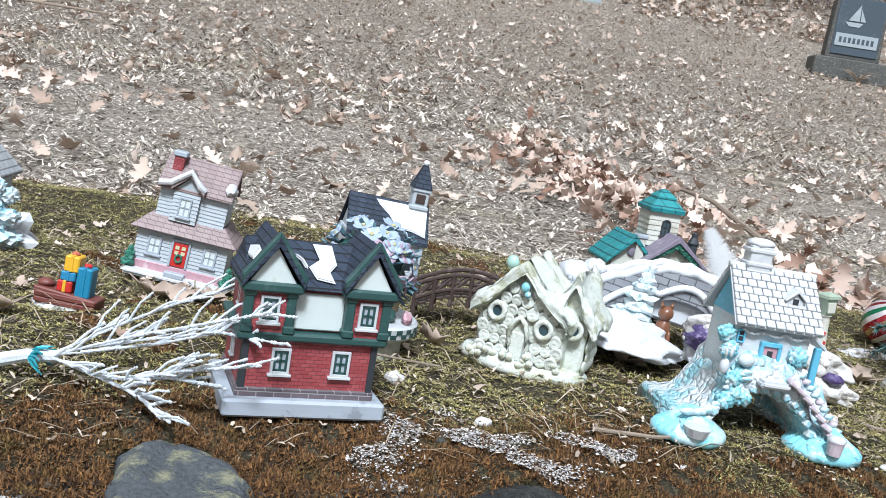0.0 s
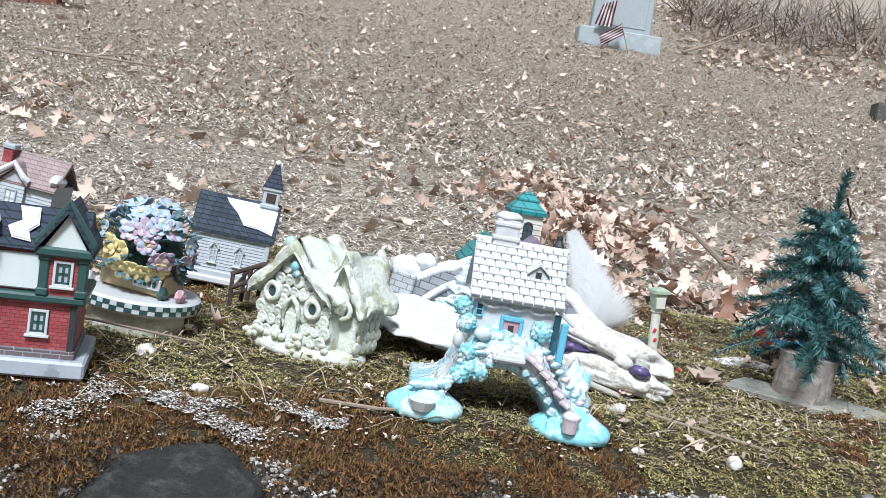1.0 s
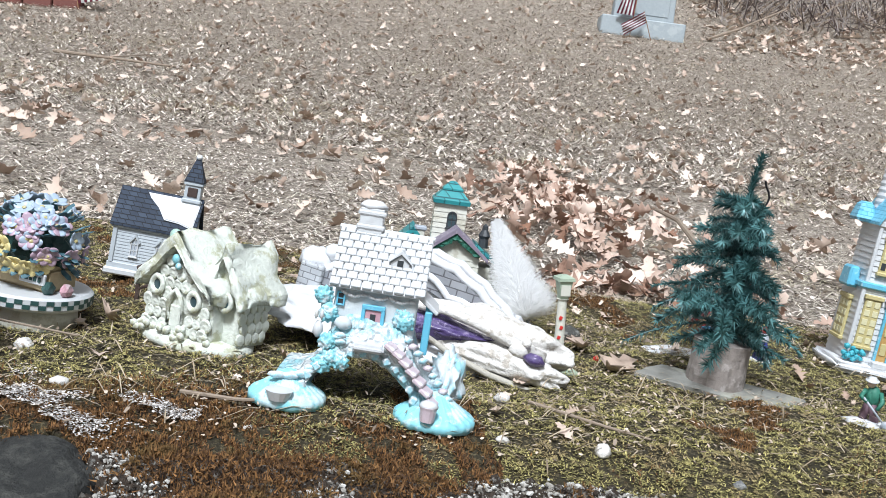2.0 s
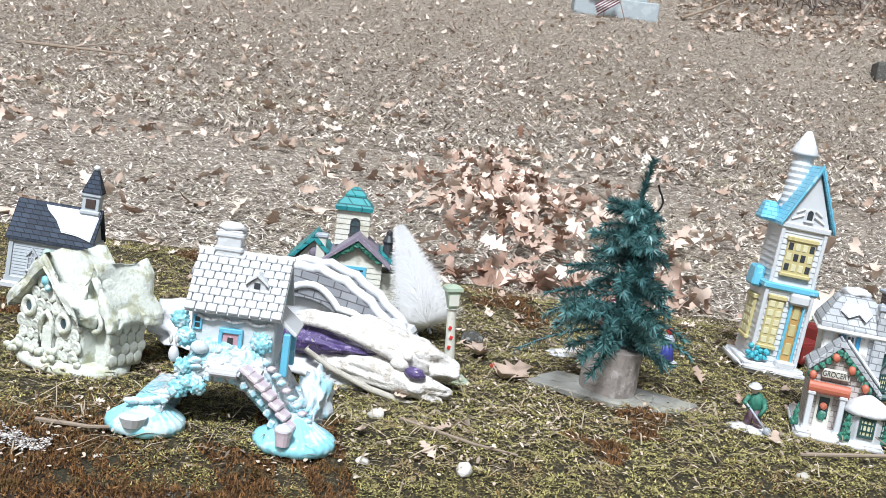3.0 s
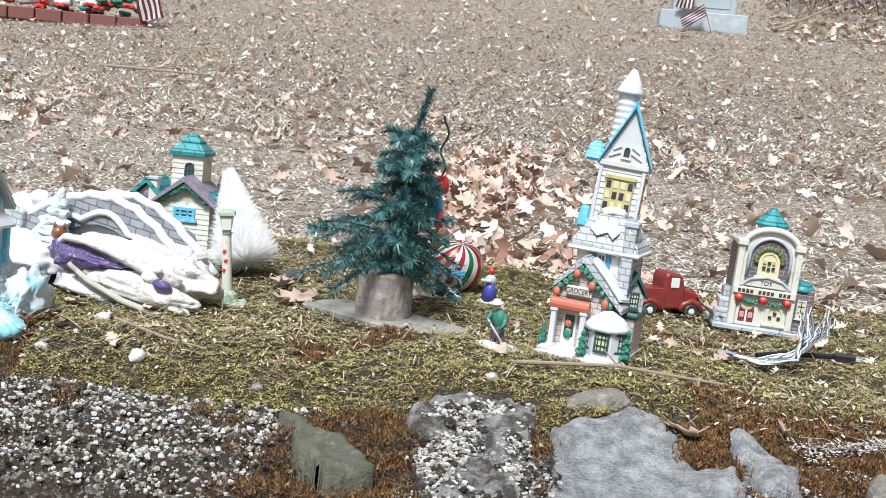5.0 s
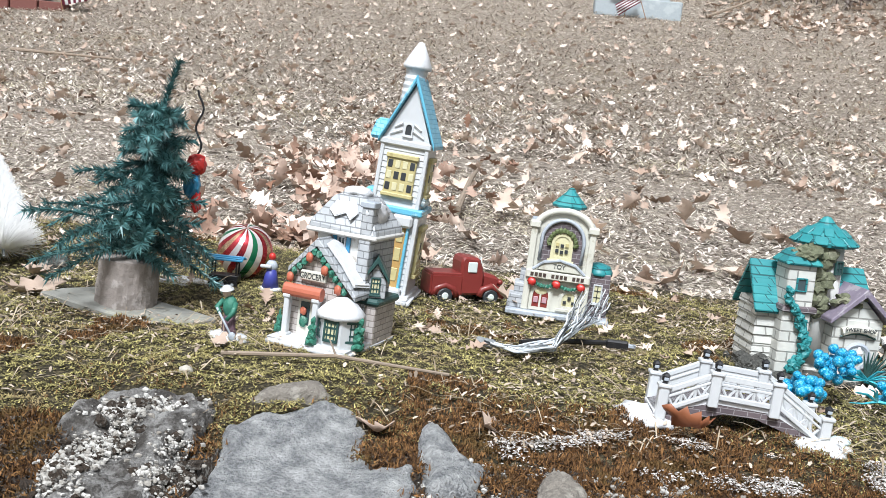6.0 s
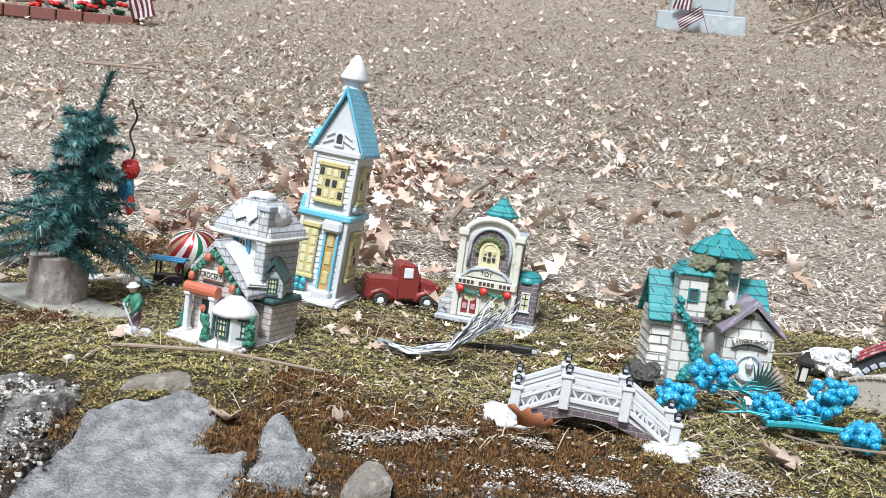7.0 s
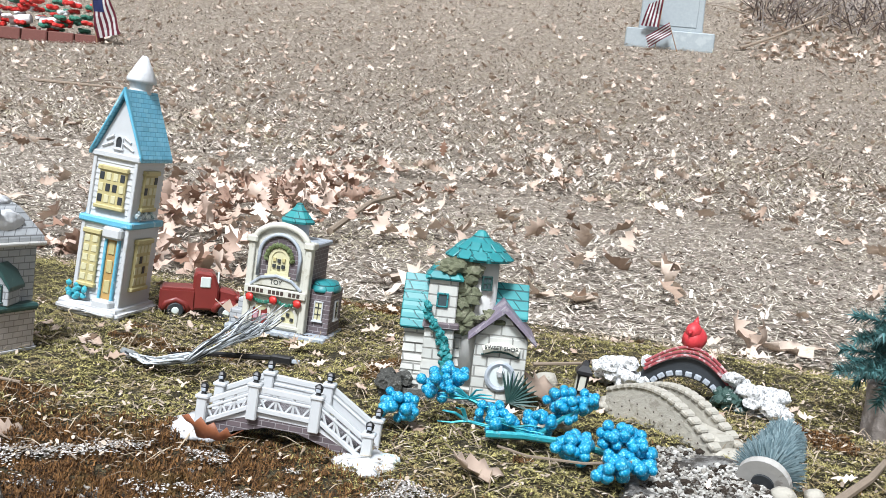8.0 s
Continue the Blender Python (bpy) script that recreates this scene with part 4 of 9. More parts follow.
def brick_house():
    h = thing("brick_house", pose(0.093, 0.797, 0.012, 0, 0, 18), "red brick ceramic village house with dark green gables and snow", "village house", "ceramic village")
    part("base", box(-0.062, 0.062, -0.004, 0.092, 0, 0.014, 0.002), "grey", h, "grey-blue plinth")
    part("foundation", box(-0.053, 0.053, 0.004, 0.086, 0.013, 0.021, 0.001), "darkbrick", h)
    part("lower_wall", box(-0.051, 0.051, 0.006, 0.084, 0.02, 0.060, 0.0006), "redbrick", h)
    for x in (-0.0515, 0.0465):
        part("corner_quoin", box(x, x + 0.005, 0.0045, 0.012, 0.02, 0.059, 0.0004), "dark", h)
    part("string_course", box(-0.057, 0.057, 0.0, 0.088, 0.058, 0.0645, 0.0016), "green", h)
    part("upper_wall", box(-0.05, 0.05, 0.012, 0.084, 0.064, 0.099, 0.0005), "redbrick", h)
    part("centre_panel", box(-0.018, 0.022, 0.0085, 0.013, 0.066, 0.094, 0.001), "pale", h, "blank pale panel")
    roof = prism([(0.004, 0.097), (0.006, 0.099), (0.048, 0.127), (0.09, 0.099), (0.09, 0.097)], -0.053, 0.053, 0.001, m=pose(0, 0, 0, 0, 0, 90))
    part("main_roof", roof, "slate", h, "dark slate-blue roof")
    for x0, x1 in ((-0.055, -0.017), (0.021, 0.056)):
        c = (x0 + x1) / 2
        bay = part("bay", box(x0 + 0.003, x1 - 0.003, 0.002, 0.05, 0.064, 0.098, 0.0005), "redbrick", h)
        for x in (x0, x1 - 0.007):
            b = box(x, x + 0.007, 0.0, 0.008, 0.068, 0.093, 0.001)
            box(x - 0.001, x + 0.008, -0.001, 0.009, 0.064, 0.070, 0.001, b)
            box(x - 0.001, x + 0.008, -0.001, 0.009, 0.091, 0.096, 0.001, b)
            part("pilaster", b, "green", bay)
        part("cornice", box(x0 - 0.004, x1 + 0.004, -0.004, 0.052, 0.095, 0.1025, 0.0016), "green", bay)
        part("gable_panel", prism([(x0 + 0.002, 0.102), (x1 - 0.002, 0.102), (c, 0.128)], 0.0, 0.05), "pale", bay)
        part("gable_roof", gable(x0, x1, -0.002, 0.06, 0.104, 0.131, 0.004, 0.0045), "slate", bay)
        for s in (-1, 1):
            e = x0 - 0.004 if s < 0 else x1 + 0.004
            part("barge_board", prism([(e, 0.102), (c, 0.134), (c, 0.1405), (e - s * -0.001, 0.108)], -0.0055, 0.001, 0.0008), "green", bay)
        window(bay, on_front(c, 0.002, 0.072), 0.0145, 0.02, "white", "grey", (1, 1), True, bar_mat="green", deep=0.0022, heavy=True)
    for x in (-0.022, 0.024):
        window(h, on_front(x, 0.006, 0.032), 0.0145, 0.02, "white", "grey", (1, 1), True, bar_mat="green", deep=0.0022, heavy=True)
    for z in (0.034, 0.074):
        window(h, on_left(-0.051 if z < 0.05 else -0.0502, 0.045, z), 0.008, 0.019, "white", "glass_dark", (0, 1), True, arch=True)
    s = [(-0.006, 0), (0.008, -0.003), (0.005, 0.008), (0.011, 0.016), (0.009, 0.036), (-0.006, 0.036), (-0.002, 0.02), (-0.011, 0.012)]
    part("snow_patch", snow_patch(s, m=pose(0.004, 0.012, 0.1035, 36)), "snow", h, "patch of white snow")
    part("snow_patch", snow_patch([(-0.004, 0), (0.004, -0.002), (0.005, 0.02), (0.0, 0.034), (-0.004, 0.018)], m=pose(-0.0155, 0.004, 0.1045, 0, 0, 4) @ pose(0, 0, 0.012, 0, 54, 0)), "snow", h)
    part("snow_patch", snow_patch([(-0.004, 0), (0.005, 0.002), (0.006, 0.016), (0.001, 0.034), (-0.005, 0.02)], m=pose(-0.0485, 0.006, 0.119, 0, -54, 0)), "snow", h)
    return h


def victorian_house():
    h = thing("victorian_house", put(-0.09, 1.14, 3, 0, 6, lift=0.006) @ Matrix.Diagonal((0.86, 0.9, 0.98, 1)), "grey-white clapboard ceramic house with mauve shingled roofs and snow", "village house", "ceramic village")
    b = box(-0.066, 0.066, -0.012, 0.08, 0, 0.008, 0.003, seg=2)
    part("snow_base", rough(b, 0.002, 60), "snow", h)
    part("foundation", box(-0.059, 0.059, 0, 0.072, 0.006, 0.017, 0.001), "pinkstone", h)
    part("lower_wall", siding(-0.057, 0.057, 0.002, 0.07, 0.016, 0.054, 0.0042), "siding_grey", h)
    skirt = prism([(-0.068, 0.053), (0.068, 0.053), (0.046, 0.072), (-0.046, 0.072)], -0.008, 0.074, 0.001)
    for v in skirt.verts:
        if v.co.z > 0.065 and v.co.y < 0:
            v.co.y += 0.016
    part("skirt_roof", skirt, "mauve", h, "mauve shingled skirt roof")
    part("upper_wall", siding(-0.042, 0.043, 0.008, 0.07, 0.07, 0.106, 0.0042), "siding_grey", h)
    part("bay", siding(-0.024, 0.008, 0.002, 0.03, 0.068, 0.104, 0.0042), "siding_grey", h)
    part("roof", gable(-0.042, 0.043, 0.006, 0.072, 0.105, 0.132, 0.005, 0.004, "x"), "mauve", h)
    part("bay_gable", prism([(-0.025, 0.103), (0.009, 0.103), (-0.008, 0.119)], 0.0015, 0.03), "siding_grey", h)
    part("bay_roof", gable(-0.025, 0.009, 0.0, 0.04, 0.105, 0.121, 0.004, 0.004), "mauve", h)
    part("snow_patch", tube([(-0.045, -0.003, 0.107), (-0.03, -0.003, 0.11), (-0.008, -0.004, 0.126), (0.006, -0.003, 0.112), (0.012, 0, 0.108)], 0.0035, 0.004, 8), "snow", h)
    part("snow_patch", blob(0.042, 0.02, 0.114, 0.008, 0.02, 0.008, 0.3, 3, 2), "snow", h)
    c = part("chimney", box(-0.037, -0.024, 0.02, 0.034, 0.11, 0.139, 0.0008), "redbrick", h, "red brick chimney")
    part("cap", box(-0.039, -0.022, 0.018, 0.036, 0.137, 0.143, 0.001), "grey", c)
    for x in (-0.034, 0.036):
        window(h, on_front(x, 0.0015, 0.026), 0.017, 0.021, "grey", "pale", (1, 1), True)
    window(h, on_front(-0.008, 0.0015, 0.074), 0.016, 0.022, "grey", "pale", (1, 1), True)
    d = part("door", box(-0.010, 0.008, -0.0005, 0.003, 0.018, 0.045, 0.0005), "bright_red", h, "bright red front door")
    for x in (-0.005, 0.003):
        for z in (0.034, 0.040):
            part("light", box(x - 0.0025, x + 0.0025, -0.0012, 0, z - 0.002, z + 0.002, 0), "yellow_light", d)
    t = bmesh.new()
    for k in range(10):
        a = k * 0.628
        blob(-0.001 + 0.004 * math.cos(a), -0.002, 0.028 + 0.004 * math.sin(a), 0.0016, 0.0014, 0.0016, 0.3, 3, 1, t, k)
    part("wreath", t, "leafgreen", d)
    part("door_frame", box(-0.013, -0.0102, -0.001, 0.003, 0.017, 0.048, 0.0004, box(0.0082, 0.011, -0.001, 0.003, 0.017, 0.048, 0.0004, box(-0.013, 0.011, -0.001, 0.003, 0.0462, 0.049, 0.0004))), "grey", h)
    part("step", box(-0.014, 0.012, -0.01, 0.001, 0.006, 0.012, 0.001), "grey", h)
    for x in (-0.06, 0.064):
        b = bmesh.new()
        for k in range(4):
            blob(x, -0.004, 0.012 + k * 0.005, 0.009 - 0.0018 * k, 0.008 - 0.0016 * k, 0.005, 0.5, 5, 2, b, k)
        part("shrub", b, "leafgreen", h)
    return h


def left_house():
    """A pale house of which only the near corner and the snowy foot come into view."""
    h = thing("snowy_cottage", put(-0.36, 1.2, 5, 0, 4), "white ceramic cottage with a grey roof on a snowy mound", "village house", "ceramic village")
    part("wall", siding(-0.05, 0.035, 0.01, 0.07, 0.03, 0.095, 0.006), "siding_grey", h)
    part("roof", gable(-0.05, 0.035, 0.008, 0.072, 0.095, 0.13, 0.008, 0.005), "greybrick", h)
    part("snow_mound", rough(blob(0.01, 0.03, 0, 0.08, 0.062, 0.05, 0.35, 3, 4, flat=0.0), 0.004, 60), "snow", h)
    b = bmesh.new()
    for k in range(9):
        blob(0.05 + 0.01 * math.sin(k * 2), -0.005 - 0.005 * (k % 3), 0.02 + 0.008 * k, 0.022 - 0.0018 * k, 0.018 - 0.001 * k, 0.009, 0.5, 4, 3, b, k)
    part("shrub", b, M["aquastone"], h, "frosted white and teal shrub")
    window(h, on_front(0.005, 0.009, 0.055), 0.016, 0.022, "grey", "pale")
    return h


def church():
    h = thing("church", put(0.128, 1.275, 12, 0, 4, lift=0.006) @ Matrix.Diagonal((0.87, 0.9, 1, 1)), "grey-white clapboard ceramic church with slate roof and steeple", "church", "ceramic village")
    part("base", box(-0.06, 0.06, -0.006, 0.082, 0, 0.009, 0.002), "white", h)
    part("plinth", box(-0.057, 0.057, -0.002, 0.078, 0.008, 0.016, 0.001), "siding_grey", h)
    part("wall", siding(-0.055, 0.055, 0, 0.075, 0.015, 0.062, 0.004), "siding_grey", h)
    for x in (-0.055, 0.049):
        part("corner_board", box(x, x + 0.006, -0.0025, 0.004, 0.015, 0.062, 0.0006), "siding_grey", h)
    part("eaves_board", box(-0.058, 0.058, -0.004, 0.079, 0.06, 0.066, 0.001), "siding_grey", h)
    part("roof", gable(-0.056, 0.056, -0.002, 0.077, 0.066, 0.105, 0.004, 0.004, "x"), "slate", h, "slate-blue scalloped roof")
    part("gable_wall", prism([(-0.002, 0.062), (0.077, 0.062), (0.0375, 0.103)], -0.055, 0.055, 0, m=pose(0, 0, 0, 0, 0, 90)), "siding_grey", h)
    sl = math.degrees(math.atan2(0.039, 0.0395))
    pts = [(-0.015, 0.048), (0.0, 0.034), (0.012, 0.016), (0.034, 0.014), (0.054, 0.008), (0.057, 0.056), (-0.02, 0.056)]
    part("snow_patch", snow_patch(pts, 0.003, pose(0, -0.006, 0.0665, sl)), "snow", h, "broad patch of white snow")
    s = part("steeple", box(0.03, 0.054, 0.026, 0.05, 0.08, 0.128, 0.001), "siding_grey", h)
    part("belfry_opening", box(0.035, 0.049, 0.0245, 0.03, 0.112, 0.124, 0.0005), "brown", s)
    part("ledge", box(0.028, 0.056, 0.024, 0.052, 0.104, 0.109, 0.001, box(0.028, 0.056, 0.024, 0.052, 0.1265, 0.131, 0.001)), "siding_grey", s)
    b = bmesh.new()
    k = [b.verts.new((x, y, 0.131)) for x, y in ((0.0275, 0.0235), (0.0565, 0.0235), (0.0565, 0.0525), (0.0275, 0.0525))]
    t = [b.verts.new((x, y, 0.163)) for x, y in ((0.0395, 0.0355), (0.0445, 0.0355), (0.0445, 0.0405), (0.0395, 0.0405))]
    b.faces.new(k[::-1]), b.faces.new(t)
    for i in range(4):
        b.faces.new((k[i], k[(i + 1) % 4], t[(i + 1) % 4], t[i]))
    part("spire", b, "slate", s)
    part("spire_snow", blob(0.042, 0.038, 0.163, 0.005, 0.005, 0.004, 0.2, 3, 2), "snow", s)
    for x in (-0.022, 0.014):
        w = window(h, on_front(x, -0.0005, 0.026), 0.011, 0.024, "white", "grey", (1, 2), True, arch=True, bar_mat="white")
        part("hood", prism([(-0.008, 0.019), (0, 0.03), (0.008, 0.019), (0.0065, 0.017), (0, 0.026), (-0.0065, 0.017)], -0.0035, 0, 0.0003), "siding_grey", w)
    return h


def flower(bm_petals, bm_heart, c, r, tilt, n=6):
    q = Vector(tilt).normalized().to_track_quat("Z", "Y").to_matrix().to_4x4()
    m = Matrix.Translation(c) @ q
    for k in range(n):
        a = 2 * math.pi * k / n
        b = bmesh.new()
        bmesh.ops.create_icosphere(b, subdivisions=2, radius=1)
        for v in b.verts:
            v.co = Vector((v.co.x * r * 0.55 + r * 0.55, v.co.y * r * 0.48, v.co.z * r * 0.14 + 0.35 * r * (v.co.x * 0.5 + 0.5) ** 2))
        b.transform(Matrix.Rotation(a, 4, "Z"))
        add(bm_petals, b, m)
    blob(0, 0, r * 0.15, r * 0.25, r * 0.25, r * 0.2, 0.2, 4, 1, bm_heart, m=m)


M["bluefoliage"] = mat("dark_teal_glazed_leaves", (0.05, 0.12, 0.15), 0.5, 0.4, 150, 0.4, (0.16, 0.3, 0.36), 0.35, 80, coat=0.2)
M["tanbasket"] = mat("tan_wicker_glaze", (0.4, 0.32, 0.19), 0.6, 0.25, 140, 0.5, (0.25, 0.2, 0.12), 0.35, 60)


def flower_stand():
    h = thing("flower_basket", put(0.116, 1.015, 0, 0, 3) @ Matrix.Diagonal((1, 1, 0.94, 1)), "ceramic basket of pale flowers on a round chequered stand", "ornament")
    drum = part("drum", lathe([(0.0, 0), (0.046, 0), (0.047, 0.004), (0.045, 0.03), (0, 0.03)], 36), "cream", h, smooth=True)
    rim = part("tray", lathe([(0.0, 0.026), (0.056, 0.026), (0.0585, 0.029), (0.0585, 0.039), (0.056, 0.0415), (0, 0.042)], 48), "white", h, "white round tray", smooth=False)
    b = bmesh.new()
    n = 52
    for k in range(n):
        for row in range(2):
            if (k + row) % 2:
                continue
            a0, a1, z0 = 2 * math.pi * k / n, 2 * math.pi * (k + 1) / n, 0.0295 + row * 0.0046
            v = [b.verts.new((r * math.cos(a), r * math.sin(a), z)) for r, a, z in ((0.0591, a0, z0), (0.0591, a1, z0), (0.0591, a1, z0 + 0.0046), (0.0591, a0, z0 + 0.0046))]
            w = [b.verts.new((q.co.x * 0.985, q.co.y * 0.985, q.co.z)) for q in v]
            b.faces.new(v), b.faces.new(w[::-1])
            for i in range(4):
                b.faces.new((v[i], w[i], w[(i + 1) % 4], v[(i + 1) % 4]))
    part("chequer_band", b, "green", rim, "dark green chequers")
    bk = part("basket", box(-0.036, 0.034, -0.022, 0.024, 0.041, 0.068, 0.004, seg=2, m=pose(0, 0, 0, 0, 0, -12)), "tanbasket", h, "tan wicker basket")
    part("sign_plate", box(0.004, 0.034, -0.026, -0.0222, 0.05, 0.062, 0.001, m=pose(0, 0, 0, 0, 0, -12)), "white", bk)
    b = bmesh.new()
    for i in range(5):
        box(0.007 + i * 0.005, 0.010 + i * 0.005, -0.0272, -0.0258, 0.0535, 0.0585, 0.0002, b, pose(0, 0, 0, 0, 0, -12))
    part("sign_marks", b, "green", bk)
    r = random.Random(11)
    core = rough(blob(0, 0, 0.088, 0.033, 0.026, 0.035, 0.3, 3, 4), 0.004, 150)
    part("foliage_core", core, "green", h)
    sets = [("blossom_blue", (0.34, 0.42, 0.52), 18), ("blossom_pink", (0.4, 0.29, 0.36), 9), ("blossom_cream", (0.66, 0.56, 0.26), 7)]
    k = 0
    for nm, c, n in sets:
        M[nm] = mat(nm, c, 0.45, 0.2, 120, 0.2, coat=0.2)
        for i in range(n):
            a = -1.57 + r.gauss(0, 1.2)
            if nm == "blossom_cream":
                a, u = -2.1 + 0.3 * (i % 5) + r.uniform(-0.08, 0.08), -0.4 + 0.38 * (i // 5) + r.uniform(-0.08, 0.08)
            elif nm == "blossom_blue":
                u = r.uniform(0.1, 0.95)
            else:
                u = r.uniform(-0.25, 0.5)
            q = math.sqrt(max(0.05, 1 - u * u))
            d = Vector((math.cos(a) * q, math.sin(a) * q, u))
            p, hh = bmesh.new(), bmesh.new()
            flower(p, hh, (d.x * 0.044, d.y * 0.043, 0.09 + d.z * 0.047), r.uniform(0.0085, 0.0115), d)
            fl = part("blossom", p, nm, h, smooth=True)
            part("heart", hh, "yellow", fl)
    b = bmesh.new()
    for i in range(80):
        a, u = r.uniform(0, 6.28), r.uniform(-0.6, 0.9)
        q = math.sqrt(1 - u * u)
        d = Vector((math.cos(a) * q, math.sin(a) * q, u))
        m = Matrix.Translation((d.x * 0.043, d.y * 0.04, 0.088 + d.z * 0.045)) @ d.to_track_quat("X", "Z").to_matrix().to_4x4()
        blob(0.003, 0, 0, 0.009, 0.005, 0.0012, 0.3, 3, 1, b, i, m=m)
    part("leaves", b, M["bluefoliage"], h)
    for x, c in ((-0.045, "white"), (0.046, "pinkstone"), (0.03, "green")):
        part("small_bird", blob(x, -0.035 + abs(x) * 0.3, 0.048, 0.005, 0.009, 0.007, 0.4, 3, 2, flat=0.0415), c, h)
    return h


def brown_bridge():
    h = thing("brown_bridge", put(0.235, 1.155, -6, lift=0.006), "dark brown rustic resin footbridge with log rails", "miniature bridge")
    n = 11
    arc = lambda u: 0.012 + 0.02 * math.sin(math.pi * u)
    for s, y in ((0, -0.018), (1, 0.018)):
        for k in range(7):
            u = k / 6
            part("post", tube([(-0.06 + 0.12 * u, y, arc(u) - 0.012), (-0.06 + 0.12 * u, y, arc(u) + 0.026)], 0.0028, 0.0024, 7), "brown", h)
        for dz in (0.008, 0.024):
            part("rail", tube([(-0.062 + 0.124 * k / n, y, arc(k / n) + dz) for k in range(n + 1)], 0.0026, 0.0026, 7), "brown", h)
        for k in range(6):
            u0, u1 = k / 6, (k + 1) / 6
            part("brace", tube([(-0.06 + 0.12 * u0, y, arc(u0) + 0.006), (-0.06 + 0.12 * u1, y, arc(u1) + 0.024)], 0.0018, 0.0018, 6), "brown", h)
    for k in range(14):
        u = k / 13
        part("plank", box(-0.0042, 0.0042, -0.02, 0.02, -0.0015, 0.0015, 0.0006), "brown", h, at=pose(-0.06 + 0.12 * u, 0, arc(u), 0, -22 * math.cos(math.pi * u)))
    return h


def shell_house():
    h = thing("shell_cottage", put(0.276, 1.0, -24, 0, 1, lift=0) @ Matrix.Diagonal((0.84, 0.86, 0.92, 1)), "cream shell-encrusted plaster cottage stained by lichen", "village house", "ceramic village")
    part("base", rough(lathe([(0, 0), (0.078, 0), (0.08, 0.006), (0.072, 0.014), (0, 0.016)], 30, sy=0.62, m=pose(0, 0.03, 0)), 0.004, 40), "shell", h, smooth=True)
    w = box(-0.055, 0.05, -0.002, 0.062, 0.008, 0.062, 0.002)
    part("wall", rough(w, 0.003, 60, 6), "shell", h, smooth=True)
    part("gable_wall", rough(prism([(-0.056, 0.058), (0.05, 0.058), (-0.003, 0.112)], -0.001, 0.06), 0.003, 60, 5), "shell", h, smooth=True)
    for k, (x0, x1, y0, y1, z0, z1) in enumerate(((-0.06, 0.05, -0.01, 0.066, 0.058, 0.108), (0.024, 0.076, 0.012, 0.078, 0.062, 0.102))):
        b = gable(x0, x1, y0, y1, z0, z1, 0.005, 0.012)
        bmesh.ops.triangulate(b, faces=list(b.faces))
        bmesh.ops.subdivide_edges(b, edges=list(b.edges), cuts=7, use_grid_fill=True)
        part("roof", rough(rough(b, 0.009, 34, seed=k), 0.0016, 170), "shell", h, "thick lumpy pale roof", smooth=True)
    part("side_wall", rough(box(0.03, 0.07, 0.018, 0.07, 0.008, 0.07, 0.002), 0.003, 60, 5), "shell", h, smooth=True)
    part("side_gable", rough(prism([(0.03, 0.066), (0.07, 0.066), (0.05, 0.104)], 0.018, 0.07), 0.002, 60, 4), "shell", h, smooth=True)
    r = random.Random(2)
    def disc(x, z, rad, nm="scallop_shell", mt="shell"):
        b = lathe([(0, 0), (rad, 0.0006), (rad * 1.02, 0.0022), (rad * 0.85, 0.0036), (rad * 0.6, 0.0024), (rad * 0.2, 0.004), (0, 0.004)], 12)
        return part(nm, b, mt, h, smooth=True, at=pose(x, -0.003, z, 90 + r.uniform(-14, 14), r.uniform(-12, 12), 0))
    for j in range(7):
        z = 0.02 + j * 0.0115
        half = 0.05 if z < 0.06 else 0.05 * (0.112 - z) / 0.052
        n = max(1, int(half * 2 / 0.0125))
        for i in range(n):
            x = -0.003 - half + (i + 0.5 + 0.3 * (j % 2)) * 2 * half / n
            if abs(x + 0.004) < 0.013 and z < 0.06 or abs(x) > 0.05:
                continue
            disc(x, z, r.uniform(0.0062, 0.008))
    for j in range(5):
        for i in range(4):
            part("scallop_shell", lathe([(0, 0), (0.0068, 0.0006), (0.007, 0.0024), (0.005, 0.0036), (0.002, 0.003), (0, 0.0042)], 12), "shell", h, smooth=True, at=pose(0.0715, 0.022 + i * 0.012 + 0.004 * (j % 2), 0.02 + j * 0.011, 0, 90, r.uniform(-10, 10)))
    for x, y, z, m in ((-0.032, -0.006, 0.062, 0), (0.026, -0.006, 0.054, 0), (0.056, 0.012, 0.058, 0)):
        at = pose(x, y, z, 90, 0, 0) if m == 0 else pose(x, y, z, 0, 90, 0)
        ring = part("round_window", lathe([(0.0055, 0), (0.011, 0.0), (0.012, 0.003), (0.0095, 0.0055), (0.0062, 0.004), (0.0055, 0)], 18), "shell", h, smooth=True, at=at)
        part("pane", lathe([(0, 0.0008), (0.0058, 0.0008), (0.0058, 0.0016), (0, 0.0018)], 14), "glass_dark", ring)
    d = part("door", box(-0.011, 0.005, -0.006, 0, 0.014, 0.044, 0.001), "shell", h)
    part("door_arch", tube([(-0.014, -0.006, 0.014), (-0.0145, -0.006, 0.044), (-0.0095, -0.007, 0.055), (-0.003, -0.007, 0.061), (0.0035, -0.007, 0.055), (0.0085, -0.006, 0.044), (0.008, -0.006, 0.014)], 0.003, 0.003, 8), "shell", h, smooth=True)
    for x, z, rr, c in ((-0.003, 0.094, 0.0055, "aqua"), (0.001, 0.087, 0.004, "aqua"), (-0.03, 0.113, 0.008, "leafpale")):
        part("glass_bead", blob(x, -0.012 if c == "aqua" else 0.01, z, rr, rr * 0.8, rr, 0.1, 3, 2), M[c], h, "pale green bead", smooth=True)
